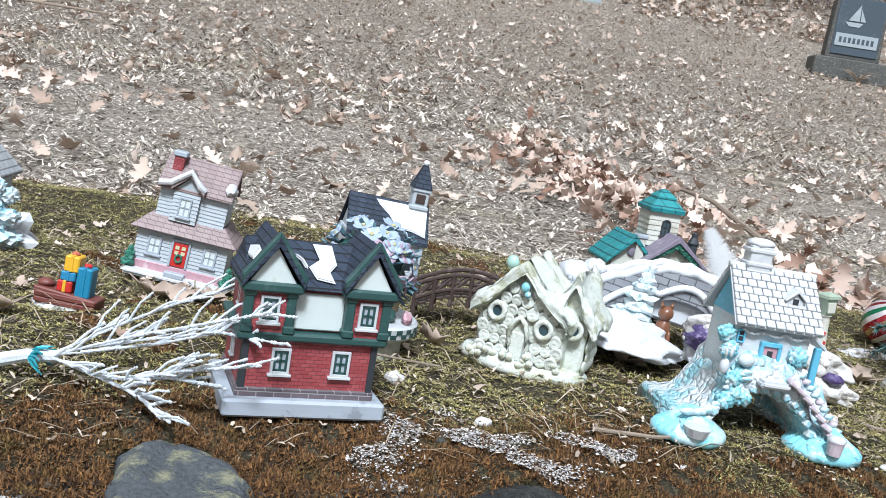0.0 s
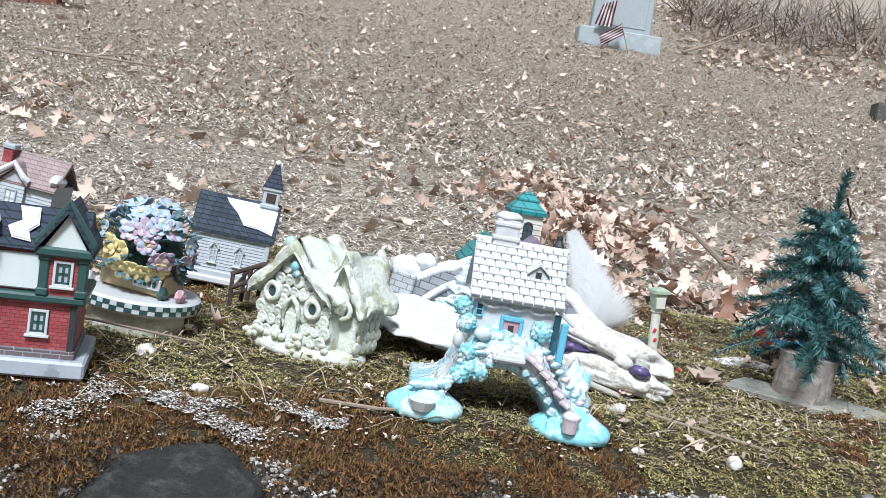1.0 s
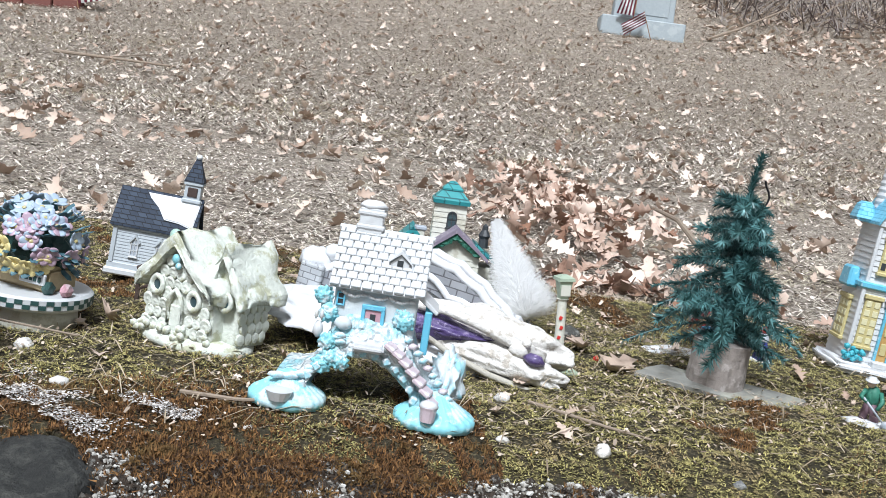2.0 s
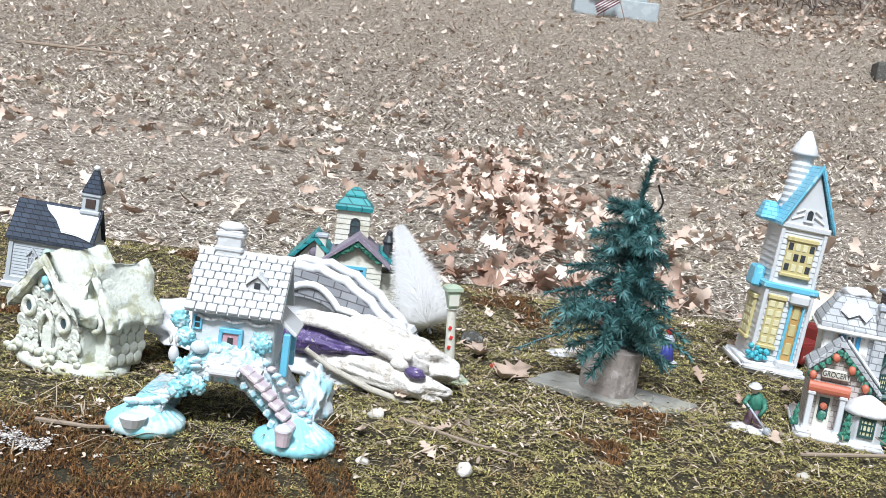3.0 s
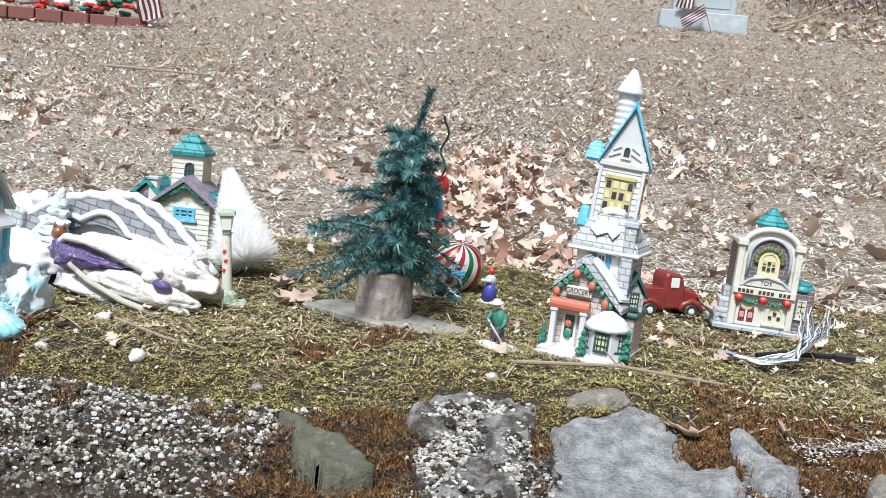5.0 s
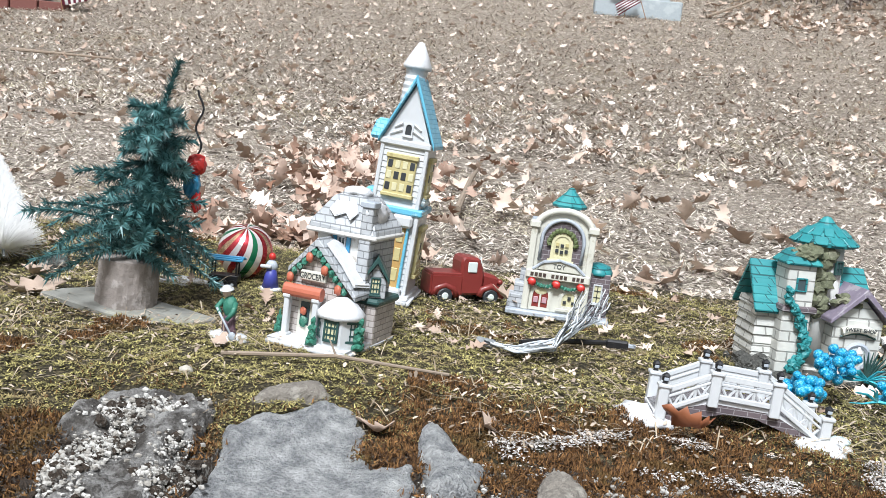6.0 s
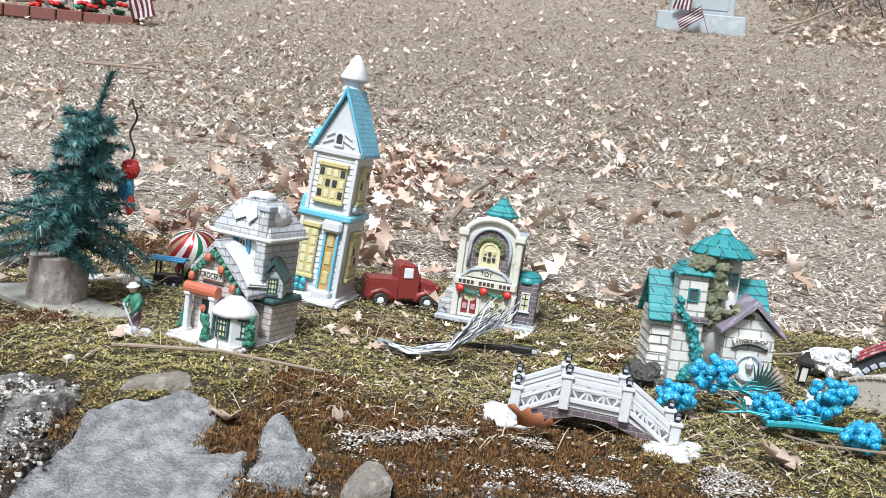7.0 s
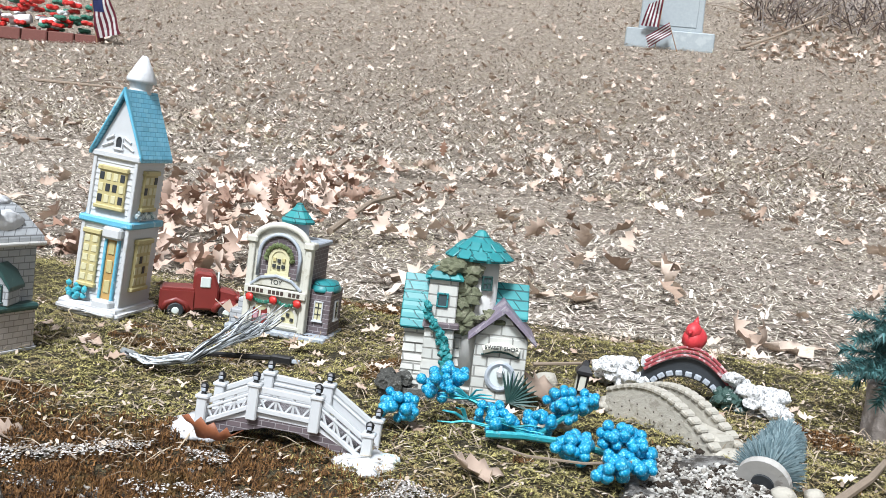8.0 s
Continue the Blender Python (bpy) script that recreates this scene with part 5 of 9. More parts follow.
    for k in range(26):
        part("pebble", blob(0, 0, 0, 0.0052, 0.0046, 0.0046, 0.3, 3, 1, seed=k), "shell", h, smooth=True, at=pose(r.uniform(-0.055, 0.055), r.uniform(-0.016, -0.004), r.uniform(0.012, 0.022)))
    return h


M["leafpale"] = mat("pale_green_glass", (0.35, 0.52, 0.45), 0.3, 0.15, 60, 0.1, coat=0.4)


M["aquastone"] = mat("white_stone_with_aqua_wash", (0.52, 0.59, 0.62), 0.5, 0.15, 110, 0.6, (0.2, 0.5, 0.58), 0.46, 60)
M["aquawall"] = mat("white_wall_with_aqua_wash", (0.54, 0.59, 0.61), 0.45, 0.1, 110, 0.5, (0.24, 0.53, 0.6), 0.32, 45, coat=0.2)
M["cobble"] = mat("cobbled_aqua_and_white_glaze", (0.6, 0.65, 0.67), 0.42, 0.12, 60, 0, (0.2, 0.5, 0.58), 0.62, 24, coat=0.2)
_n, _l = M["cobble"].node_tree.nodes, M["cobble"].node_tree.links
_v, _t, _bp = _n.new("ShaderNodeTexVoronoi"), _n.new("ShaderNodeTexCoord"), _n.new("ShaderNodeBump")
_v.feature, _v.inputs["Scale"].default_value = "DISTANCE_TO_EDGE", 120
_mr = _n.new("ShaderNodeMapRange")
_mr.inputs["From Max"].default_value = 0.25
_l.new(_t.outputs["Object"], _v.inputs["Vector"])
_l.new(_v.outputs["Distance"], _mr.inputs["Value"])
_l.new(_mr.outputs[0], _bp.inputs["Height"])
_bp.inputs["Strength"].default_value, _bp.inputs["Distance"].default_value = 0.9, 0.002
_l.new(_bp.outputs[0], _n["Principled BSDF"].inputs["Normal"])
M["lilacstone"] = mat("pale_lilac_stone", (0.5, 0.42, 0.46), 0.5, 0.15, 110, 0.4, (0.62, 0.62, 0.64), 0.4, 80)


M["skirt"] = mat("aqua_wash_glaze", (0.5, 0.67, 0.71), 0.4, 0.15, 120, 0.3, (0.2, 0.56, 0.64), 0.72, 40, coat=0.2)


def blue_house():
    h = thing("bridge_cottage", put(0.474, 0.903, 5, 0, 1, lift=0) @ Matrix.Diagonal((0.9, 0.9, 0.93, 1)), "white and aqua glazed cottage standing on an arched stone bridge", "village house", "ceramic village")
    b = bmesh.new()
    n = 40
    rows = []
    for i in range(n + 1):
        u = i / n
        x = -0.082 + 0.166 * u
        top = 0.012 + 0.056 * math.exp(-((x - 0.004) / 0.046) ** 4) + 0.02 * math.exp(-((x) / 0.07) ** 2)
        ax = (x + 0.001) / 0.051
        low = 0.046 * math.sqrt(max(0, 1 - ax * ax)) if abs(ax) < 1 else 0.0
        flare = 0.03 * (abs(x) / 0.088) ** 2
        wob = 0.006 * noise.noise(Vector((x * 40, 0, 3)))
        y0, y1 = -0.012 - flare + wob, 0.082 + flare * 0.5
        rows.append([(x, y0, low), (x, y0 - 0.003, low + (top - low) * 0.35), (x, y0 + 0.004, low + (top - low) * 0.75), (x, y0 + 0.016, top), (x, (y0 + y1) / 2, top + 0.002), (x, y1 - 0.012, top), (x, y1, low + (top - low) * 0.5), (x, y1, low)])
    g = [[b.verts.new(p) for p in r] for r in rows]
    for a, c in zip(g, g[1:]):
        for k in range(8):
            b.faces.new((a[k], a[(k + 1) % 8], c[(k + 1) % 8], c[k]))
    b.faces.new(g[0]), b.faces.new(g[-1][::-1])
    bmesh.ops.subdivide_edges(b, edges=list(b.edges), cuts=3, use_grid_fill=True)
    part("bridge", rough(rough(b, 0.004, 55), 0.0015, 170), M["cobble"], h, "aqua and white mottled arched bridge", smooth=True)
    r = random.Random(4)
    # stones round the arch, up the ramp and along the stair
    for k in range(15):
        a = math.pi * (k + 0.5) / 15
        part("arch_stone", rough(box(-0.0036, 0.0036, -0.0025, 0.006, -0.0034, 0.0034, 0.0012), 0.0008, 200), M["aquastone"], h, at=pose(-0.001 - 0.055 * math.cos(a), -0.0165 - 0.007 * math.cos(a) ** 2, 0.0505 * math.sin(a) + 0.002, 0, 90 - math.degrees(a), 0))
    for k in range(30):
        x = r.uniform(-0.08, -0.02)
        z = 0.014 + 0.055 * math.exp(-((x - 0.004) / 0.046) ** 4) * r.uniform(0.35, 1.0) + 0.01
        part("ramp_stone", blob(0, 0, 0, r.uniform(0.004, 0.006), 0.0022, r.uniform(0.0022, 0.0032), 0.3, 3, 2), M["aquastone"], h, smooth=True, at=pose(x, -0.0165 - 0.012 * (abs(x) / 0.088) ** 2 + r.uniform(-0.002, 0.002), z))
    for k in range(7):
        u = k / 6
        part("stair_stone", box(-0.0058, 0.0058, -0.009, 0.009, -0.002, 0.003, 0.0014), M["lilacstone"], h, at=pose(0.024 + 0.045 * u, -0.019 - 0.008 * u, 0.062 - 0.042 * u ** 1.2, 0, 28, -12))
    for k in range(9):
        u = k / 8
        part("wall_stone", blob(0, 0, 0, 0.0046, 0.0042, 0.0032, 0.45, 4, 2), M["lilacstone" if k % 3 == 1 else "aquastone"], h, smooth=True, at=pose(0.038 + 0.045 * u, -0.006 - 0.01 * u, 0.068 - 0.046 * u ** 1.1))
    bk = part("basket", lathe([(0, 0), (0.0065, 0), (0.008, 0.011), (0.0088, 0.0135), (0, 0.014)], 14, m=pose(0.066, -0.045, 0.008)), M["lilacstone"], h, "dusty pink basket")
    part("loaf", blob(0.066, -0.045, 0.022, 0.009, 0.008, 0.0045, 0.25, 3, 2), "white", bk, smooth=True)
    part("trough", lathe([(0, 0), (0.009, 0), (0.013, 0.009), (0, 0.011)], 14, m=pose(-0.07, -0.04, 0.006)), "white", h)
    part("porch_slab", box(-0.012, 0.018, -0.03, -0.008, 0.056, 0.063, 0.0025, seg=2), "white", h)
    # house
    part("wall", rough(box(-0.036, 0.042, 0.0, 0.06, 0.055, 0.118, 0.0015), 0.0012, 120, 5), M["aquawall"], h, smooth=True)
    for x in (-0.037, 0.043):
        part("gable_wall", prism([(0.0, 0.112), (0.06, 0.112), (0.03, 0.155)], -x - 0.0005 if x < 0 else -x + 0.001, -x + 0.004 if x > 0 else -x - 0.004, m=pose(0, 0, 0, 0, 0, 90)), "sky", h)
    shingle_roof(0.09, 0.042, 0.05, 8, 9, h, pose(0.003, -0.010, 0.108))
    shingle_roof(0.09, 0.042, 0.05, 8, 9, h, pose(0.003, 0.072, 0.108, 0, 0, 180))
    part("ridge", tube([(-0.043, 0.031, 0.158), (0.049, 0.031, 0.158)], 0.0025, 0.0025, 8), "white", h)
    dm = part("dormer", prism([(-0.009, 0), (0.009, 0), (0.009, 0.007), (0, 0.015), (-0.009, 0.007)], -0.007, 0.012, 0.0008), "white", h, at=pose(0.02, 0.012, 0.128))
    part("dormer_roof", gable(-0.009, 0.009, -0.008, 0.013, 0.008, 0.0165, 0.002, 0.002), "white", dm)
    part("dormer_window", box(-0.0028, 0.0028, -0.0078, -0.0068, 0.004, 0.0095, 0), "dark", dm)
    ch = part("chimney", rough(box(-0.0115, 0.0115, -0.009, 0.009, 0, 0.034, 0.001), 0.001, 90, 2), "white", h, at=pose(-0.014, 0.034, 0.145))
    for z in (0.014, 0.027):
        part("chimney_course", box(-0.0135, 0.0135, -0.0105, 0.0105, z, z + 0.0045, 0.0012), "white", ch)
    part("chimney_snow", blob(0, 0, 0.036, 0.0135, 0.0105, 0.005, 0.4, 3, 2), "snow", ch, smooth=True)
    df = part("door_frame", box(-0.011, -0.0075, -0.005, 0, 0.063, 0.092, 0.0006, box(0.0075, 0.011, -0.005, 0, 0.063, 0.092, 0.0006, box(-0.011, 0.011, -0.005, 0, 0.09, 0.0945, 0.0006))), "sky", h, at=pose(0.002, 0, 0))
    d = part("door", box(-0.0075, 0.0075, -0.003, 0, 0.063, 0.0905, 0.0004), "pinkstone", df, "dusty pink plank door")
    part("door_window", box(-0.0026, 0.0026, -0.0038, -0.0028, 0.08, 0.0862, 0), "dark", d)
    part("awning", prism([(0.0, 0.0), (0.02, -0.014), (0.022, -0.011), (0.002, 0.005)], 0.002, 0.05, 0.001), "white", h, at=pose(0.041, 0, 0.106))
    for y in (0.0, 0.044):
        part("side_post", box(0.05, 0.057, y, y + 0.006, 0.055, 0.095, 0.001), "sky", h)
    t = bmesh.new()
    for k in range(11):
        u = k / 10
        tube([(-0.03 + 0.064 * u, -0.003, 0.104 - 0.004 * abs(math.sin(u * 9))), (-0.03 + 0.064 * (u + 0.1), -0.003, 0.104 - 0.004 * abs(math.sin((u + 0.1) * 9)))], 0.0018, 0.0018, 6, t)
    part("eaves_swag", t, "white", h, smooth=True)
    for cx, cz, n, sp in ((-0.042, 0.09, 9, 0.012), (-0.034, 0.045, 12, 0.012), (-0.018, 0.07, 6, 0.008), (0.028, 0.085, 7, 0.008), (0.03, 0.066, 8, 0.01)):
        b = bmesh.new()
        for k in range(n // 3):
            blob(cx + r.gauss(0, sp * 0.4), -0.003 - (0.014 if cz < 0.06 else 0), cz + r.gauss(0, sp * 0.5), 0.0085, 0.005, 0.008, 0.4, 3, 4, b, k)
        rough(b, 0.0011, 260)
        part("climbing_foliage", b, "aqua", h, "aqua moulded foliage", smooth=True)
    for sx, cx, cy, rr in ((1, 0.073, -0.012, 0.034), (-1, -0.066, -0.012, 0.032)):
        f = lathe([(rr * 1.02, -0.004), (rr * 1.02, 0.002), (rr * 0.94, 0.005), (rr * 0.75, 0.009), (rr * 0.5, 0.015), (rr * 0.25, 0.023), (0, 0.026)], 72, sx=1.12)
        for v in f.verts:
            q = math.hypot(v.co.x, v.co.y)
            v.co.z += 0.0014 * math.sin(26 * math.atan2(v.co.y, v.co.x)) * min(1, q / rr * 1.5)
        bmesh.ops.translate(f, vec=(cx, cy, 0.002), verts=f.verts)
        part("foot_skirt", f, M["skirt"], h, "ridged aqua fan-shaped foot", smooth=True)
    part("side_mound", rough(blob(0.08, 0.05, 0.02, 0.018, 0.032, 0.03, 0.5, 4, 4, flat=0.0), 0.003, 90), M["aquastone"], h, smooth=True)
    part("bay_window", blob(-0.024, -0.011, 0.076, 0.0085, 0.006, 0.0065, 0.15, 3, 2), M["aquastone"], h, smooth=True)
    part("rabbit_ornament", blob(-0.046, -0.014, 0.068, 0.005, 0.005, 0.008, 0.2, 3, 2, blob(-0.0485, -0.018, 0.082, 0.002, 0.002, 0.005, 0.1, 3, 1, blob(-0.0435, -0.018, 0.082, 0.002, 0.002, 0.005, 0.1, 3, 1))), "white", h, smooth=True)
    window(h, on_front(-0.03, -0.0008, 0.09), 0.008, 0.013, "sky", "dark", (0, 1), False)
    return h


def green_church():
    h = thing("teal_roofed_church", put(0.49, 1.335, 8, 0, 0, lift=0.012), "cream ceramic church with teal roofs, a bell tower and mossy trim", "church", "ceramic village")
    part("base", rough(box(-0.068, 0.07, -0.008, 0.075, 0, 0.014, 0.003, seg=2), 0.002, 60), "cream", h)
    part("left_wing", siding(-0.062, -0.012, 0.006, 0.066, 0.012, 0.068, 0.007), "cream", h)
    part("left_roof", gable(-0.066, -0.008, 0.004, 0.068, 0.068, 0.097, 0.006, 0.005), "teal", h, "teal plank roof")
    part("left_gable", prism([(-0.062, 0.066), (-0.012, 0.066), (-0.037, 0.094)], 0.0065, 0.066), "cream", h)
    part("nave", siding(-0.015, 0.052, -0.002, 0.06, 0.012, 0.074, 0.007), "cream", h)
    part("nave_gable", prism([(-0.015, 0.072), (0.052, 0.072), (0.0185, 0.1)], -0.0015, 0.06), "cream", h)
    part("nave_roof", gable(-0.018, 0.055, -0.006, 0.062, 0.075, 0.104, 0.008, 0.005), "lilac", h, "lilac-grey gable roof")
    b = bmesh.new()
    for k in range(12):
        u = k / 11
        blob(-0.012 + 0.061 * u, -0.008, 0.079 + 0.02 * (1 - abs(2 * u - 1)), 0.006, 0.004, 0.005, 0.5, 4, 2, b, k)
    part("gable_garland", b, "leafgreen", h)
    part("right_wing", siding(0.05, 0.078, 0.014, 0.066, 0.012, 0.06, 0.007), "cream", h)
    part("right_roof", prism([(0.046, 0.085), (0.085, 0.058), (0.085, 0.063), (0.046, 0.091)], 0.01, 0.07, 0.001), "teal", h)
    t = part("tower", siding(-0.012, 0.03, 0.026, 0.064, 0.09, 0.138, 0.007), "cream", h)
    part("tower_roof", lathe([(0.0, 0.136), (0.034, 0.136), (0.035, 0.141), (0.019, 0.153), (0.019, 0.156), (0.006, 0.165), (0, 0.166)], 4, m=pose(0.009, 0.045, 0, 0, 0, 45)), "teal", t, "teal pyramid roof")
    window(t, on_front(0.012, 0.0255, 0.105), 0.013, 0.022, "dark", "glass_dark", (1, 1), True, arch=True)
    c = part("chimney", box(-0.034, -0.022, 0.0, 0.012, 0.07, 0.102, 0.001), "cream", h)
    part("cap", box(-0.036, -0.02, -0.002, 0.014, 0.1, 0.105, 0.001), "grey", c)
    part("finial", lathe([(0, 0.084), (0.007, 0.084), (0.006, 0.096), (0.008, 0.1), (0.004, 0.108), (0.004, 0.113), (0, 0.116)], 10, m=pose(0.058, 0.03, 0)), "dark", h)
    window(h, on_front(0.018, -0.0025, 0.052), 0.03, 0.016, "sky", "glass_dark", (2, 1), True)
    part("half_round_door", lathe([(0, 0), (0.016, 0), (0.016, 0.002), (0, 0.0025)], 20, m=pose(0.022, -0.003, 0.022, 90)), "lilac", h)
    for x in (-0.05, -0.026):
        window(h, on_front(x, 0.0055, 0.03), 0.011, 0.024, "cream", "glass_dark", (1, 1), True, arch=True)
    part("heart_plaque", blob(-0.037, 0.005, 0.08, 0.006, 0.002, 0.006, 0.2, 3, 2), "lilac", h)
    b = bmesh.new()
    for k in range(9):
        blob(-0.01 + 0.003 * math.sin(k * 3), 0.0, 0.02 + 0.005 * k, 0.006, 0.004, 0.005, 0.5, 4, 2, b, k)
    part("climbing_plant", b, "leafgreen", h)
    return h


M["bridgestone"] = brick_mat("dark_grey_stonework", (0.2, 0.21, 0.23), (0.28, 0.29, 0.31), (0.1, 0.1, 0.11), 0.009, 0.65)


def snow_bridge():
    h = thing("snowy_stone_bridge", put(0.48, 1.19, -6, 0, 9, lift=0.014), "grey stone arched bridge ornament deep in painted snow", "miniature bridge")
    n = 24
    for y0, y1 in ((-0.012, 0.0), (0.03, 0.042)):
        pts = [(-0.13 + 0.26 * i / n, 0.02 + 0.062 * math.sin(math.pi * i / n)) for i in range(n + 1)]
        low = [(0.062 * math.cos(math.pi * i / 14), 0.052 * math.sin(math.pi * i / 14)) for i in range(15)]
        b = prism(pts + [(0.13, 0)] + low + [(-0.13, 0)], y0, y1, 0)
        part("parapet", b, M["bridgestone"], h, "grey stone parapet")
        part("coping_snow", tube([(-0.13 + 0.26 * i / n, (y0 + y1) / 2, 0.024 + 0.062 * math.sin(math.pi * i / n) + 0.002 * math.sin(i * 2.2)) for i in range(n + 1)], 0.006, 0.0055, 10), "snow", h, smooth=True)
        sw = [(-0.1 + 0.2 * i / n, y0 - 0.001, 0.012 + 0.045 * math.sin(math.pi * i / n) + 0.012 * abs(math.sin(i * 0.39))) for i in range(n + 1)]
        part("snow_swag", tube(sw, 0.0042, 0.0042, 7), "snow", h, smooth=True)
    part("deck", box(-0.12, 0.12, -0.001, 0.031, 0.02, 0.05, 0.004), "snow", h)
    for x, z, s in ((-0.13, 0.04, 0.02), (0.12, 0.03, 0.017), (0.10, 0.045, 0.014), (-0.11, 0.055, 0.013), (0.132, 0.022, 0.014)):
        part("snow_cap", blob(x, 0.006, z, s, s, s * 0.8, 0.25, 3, 3), "snow", h, smooth=True)
    part("pier", box(0.105, 0.135, -0.02, 0.02, 0, 0.03, 0.002), "greybrick", h)
    part("pier", box(-0.14, -0.112, -0.02, 0.03, -0.01, 0.04, 0.002), "greybrick", h)
    b = blob(-0.075, -0.07, 0.002, 0.07, 0.085, 0.022, 0.3, 3, 4, flat=0.0)
    part("snow_field", rough(b, 0.002, 80), "snow", h, "broad white snow base", smooth=True)
    part("snow_field", blob(0.06, -0.06, 0.0, 0.06, 0.06, 0.02, 0.3, 3, 3, flat=0.0, seed=4), "snow", h, smooth=True)
    b = bmesh.new()
    for k in range(6):
        blob(-0.055, -0.03, 0.022 + k * 0.011, 0.023 - 0.0033 * k, 0.02 - 0.003 * k, 0.008, 0.6, 5, 2, b, k)
    part("snowy_pine", b, "frost", h, "small pine laden with snow")
    return h


M["frost"] = mat("snowy_pine_glaze", (0.62, 0.7, 0.72), 0.55, 0.2, 130, 0.6, (0.16, 0.28, 0.3), 0.45, 110)


def cat_statuette():
    b = blob(0, 0, 0.018, 0.009, 0.009, 0.018, 0.1, 2, 3)
    blob(0, -0.002, 0.04, 0.0085, 0.0085, 0.0085, 0.1, 2, 3, b)
    for s in (-1, 1):
        lathe([(0.0035, 0), (0, 0.008)], 6, b, pose(s * 0.005, -0.001, 0.046, 0, s * 12))
        blob(s * 0.005, -0.008, 0.01, 0.003, 0.0035, 0.012, 0.1, 2, 2, b)
    box(-0.011, 0.011, -0.012, 0.01, -0.002, 0.003, 0.001, b)
    return tagged(part("cat_statuette", b, M["cat"], None, smooth=True, at=put(0.453, 1.138, 5, lift=0.02)), "brown glazed sitting cat statuette on the snow base", "ornament")


M["cat"] = mat("brown_cat_glaze", (0.17, 0.07, 0.035), 0.35, 0.25, 70, 0.15, (0.26, 0.14, 0.08), 0.3, 60, coat=0.2)


def geode_ornament():
    h = thing("geode_ornament", put(0.568, 1.108, -6, 0, 9, lift=0.031) @ Matrix.Diagonal((0.87, 0.95, 0.78, 1)), "chalky white geode ornament with a purple hollow lying on its side", "ornament")
    b = blob(0, 0.02, 0.006, 0.105, 0.042, 0.036, 0.25, 2.2, 5, seed=3)
    part("shell", rough(rough(b, 0.004, 45), 0.0015, 170), "plaster", h, smooth=True)
    b = blob(-0.05, -0.02, 0.004, 0.066, 0.022, 0.026, 0.2, 3, 4, seed=6)
    for v in b.verts:
        k = max(0.12, 1 - 0.95 * max(0.0, (v.co.x + 0.085) / 0.1))
        v.co.z = 0.016 + (v.co.z - 0.016) * k
    part("purple_hollow", rough(b, 0.002, 160), "purple", h, "glittering purple hollow", smooth=True)
    part("pale_lip", tube([(-0.112, -0.018, 0.004), (-0.085, -0.032, 0.03), (-0.05, -0.036, 0.036), (-0.01, -0.034, 0.032), (0.035, -0.028, 0.022), (0.075, -0.015, 0.012)], 0.0055, 0.008, 9), "plaster", h, smooth=True)
    part("pale_slope", rough(blob(0.03, -0.026, -0.008, 0.08, 0.02, 0.02, 0.25, 3, 4, seed=8), 0.0025, 70), "plaster", h, smooth=True)
    part("lower_lip", tube([(-0.06, -0.04, 0.012), (-0.066, -0.042, -0.002), (-0.03, -0.046, -0.014), (0.02, -0.046, -0.024), (0.07, -0.038, -0.03), (0.1, -0.02, -0.022)], 0.0034, 0.005, 9), "sandstone", h, smooth=True)
    g = blob(0.045, -0.034, 0.016, 0.012, 0.008, 0.009, 0.2, 3, 2)
    blob(0.052, -0.032, 0.028, 0.006, 0.0055, 0.006, 0.1, 3, 2, g)
    part("carved_knob", g, "plaster", h, smooth=True)
    part("purple_knob", blob(0.066, -0.038, 0.012, 0.013, 0.008, 0.008, 0.3, 3, 2), "purple", h, smooth=True)
    part("foot", blob(-0.02, 0.01, -0.03, 0.06, 0.03, 0.02, 0.3, 3, 2), "snow", h, smooth=True)
    return h


def bristle_tree(name, p0, p1, radius, n, material, label, base=None, ln_end=0.25, width=0.0006):
    """A twisted-wire tree of bristles from its foot p0 to its tip p1."""
    p0, p1 = Vector(p0), Vector(p1)
    h = thing(name, Matrix.Translation(p0), label, "bottle-brush tree")
    ax = p1 - p0
    part("wire", tube([(0, 0, 0), ax], 0.0016, 0.0012, 6), "silver", h)
    # solid core added inside to bounce light back and brighten the bristles
    part("bounce_core", tube([ax * 0.12, ax * 0.5, ax * 0.96], radius * 0.3, radius * 0.3 * ln_end, 14), material, h)
    r = np.random.default_rng(21)
    u = r.random(n) ** 1.15
    a = r.uniform(0, 6.283, n)
    d = ax.normalized()
    q = np.array(d.to_track_quat("Z", "Y").to_matrix())
    rad = radius * (1 - (1 - ln_end) * u) * r.uniform(0.7, 1.12, n)
    dirs = np.stack([np.cos(a), np.sin(a), r.uniform(0.05, 0.45, n)], 1) @ q.T
    side = np.cross(dirs, np.array(d))
    side /= np.linalg.norm(side, axis=1)[:, None]
    o = np.array(ax)[None, :] * (0.06 + 0.93 * u)[:, None]
    tip = o + dirs * rad[:, None]
    w = side * width
    co = np.stack([o - w, o + w, tip + w * 0.7, tip - w * 0.7], 1).reshape(-1, 3)
    me = bpy.data.meshes.new("bristles")
    me.from_pydata(co.tolist(), [], [(i, i + 1, i + 2, i + 3) for i in range(0, 4 * n, 4)])
    me.materials.append(M[material])
    ob = new("bristles", me)
    ob.parent = h
    if base:
        q = d.to_track_quat("Z", "Y").to_matrix().to_4x4()
        part("base", lathe([(0, -0.004), (base, -0.004), (base * 1.02, 0.002), (base * 0.9, 0.006), (base * 0.35, 0.008), (0, 0.008)], 24), M["base_resin"], h, "worn grey round foot", at=q)
        part("foot_ring", lathe([(base * 0.3, -0.0062), (base * 0.42, -0.0062), (base * 0.42, -0.0038), (base * 0.3, -0.0038)], 18), "dark", h, at=q)
    return h


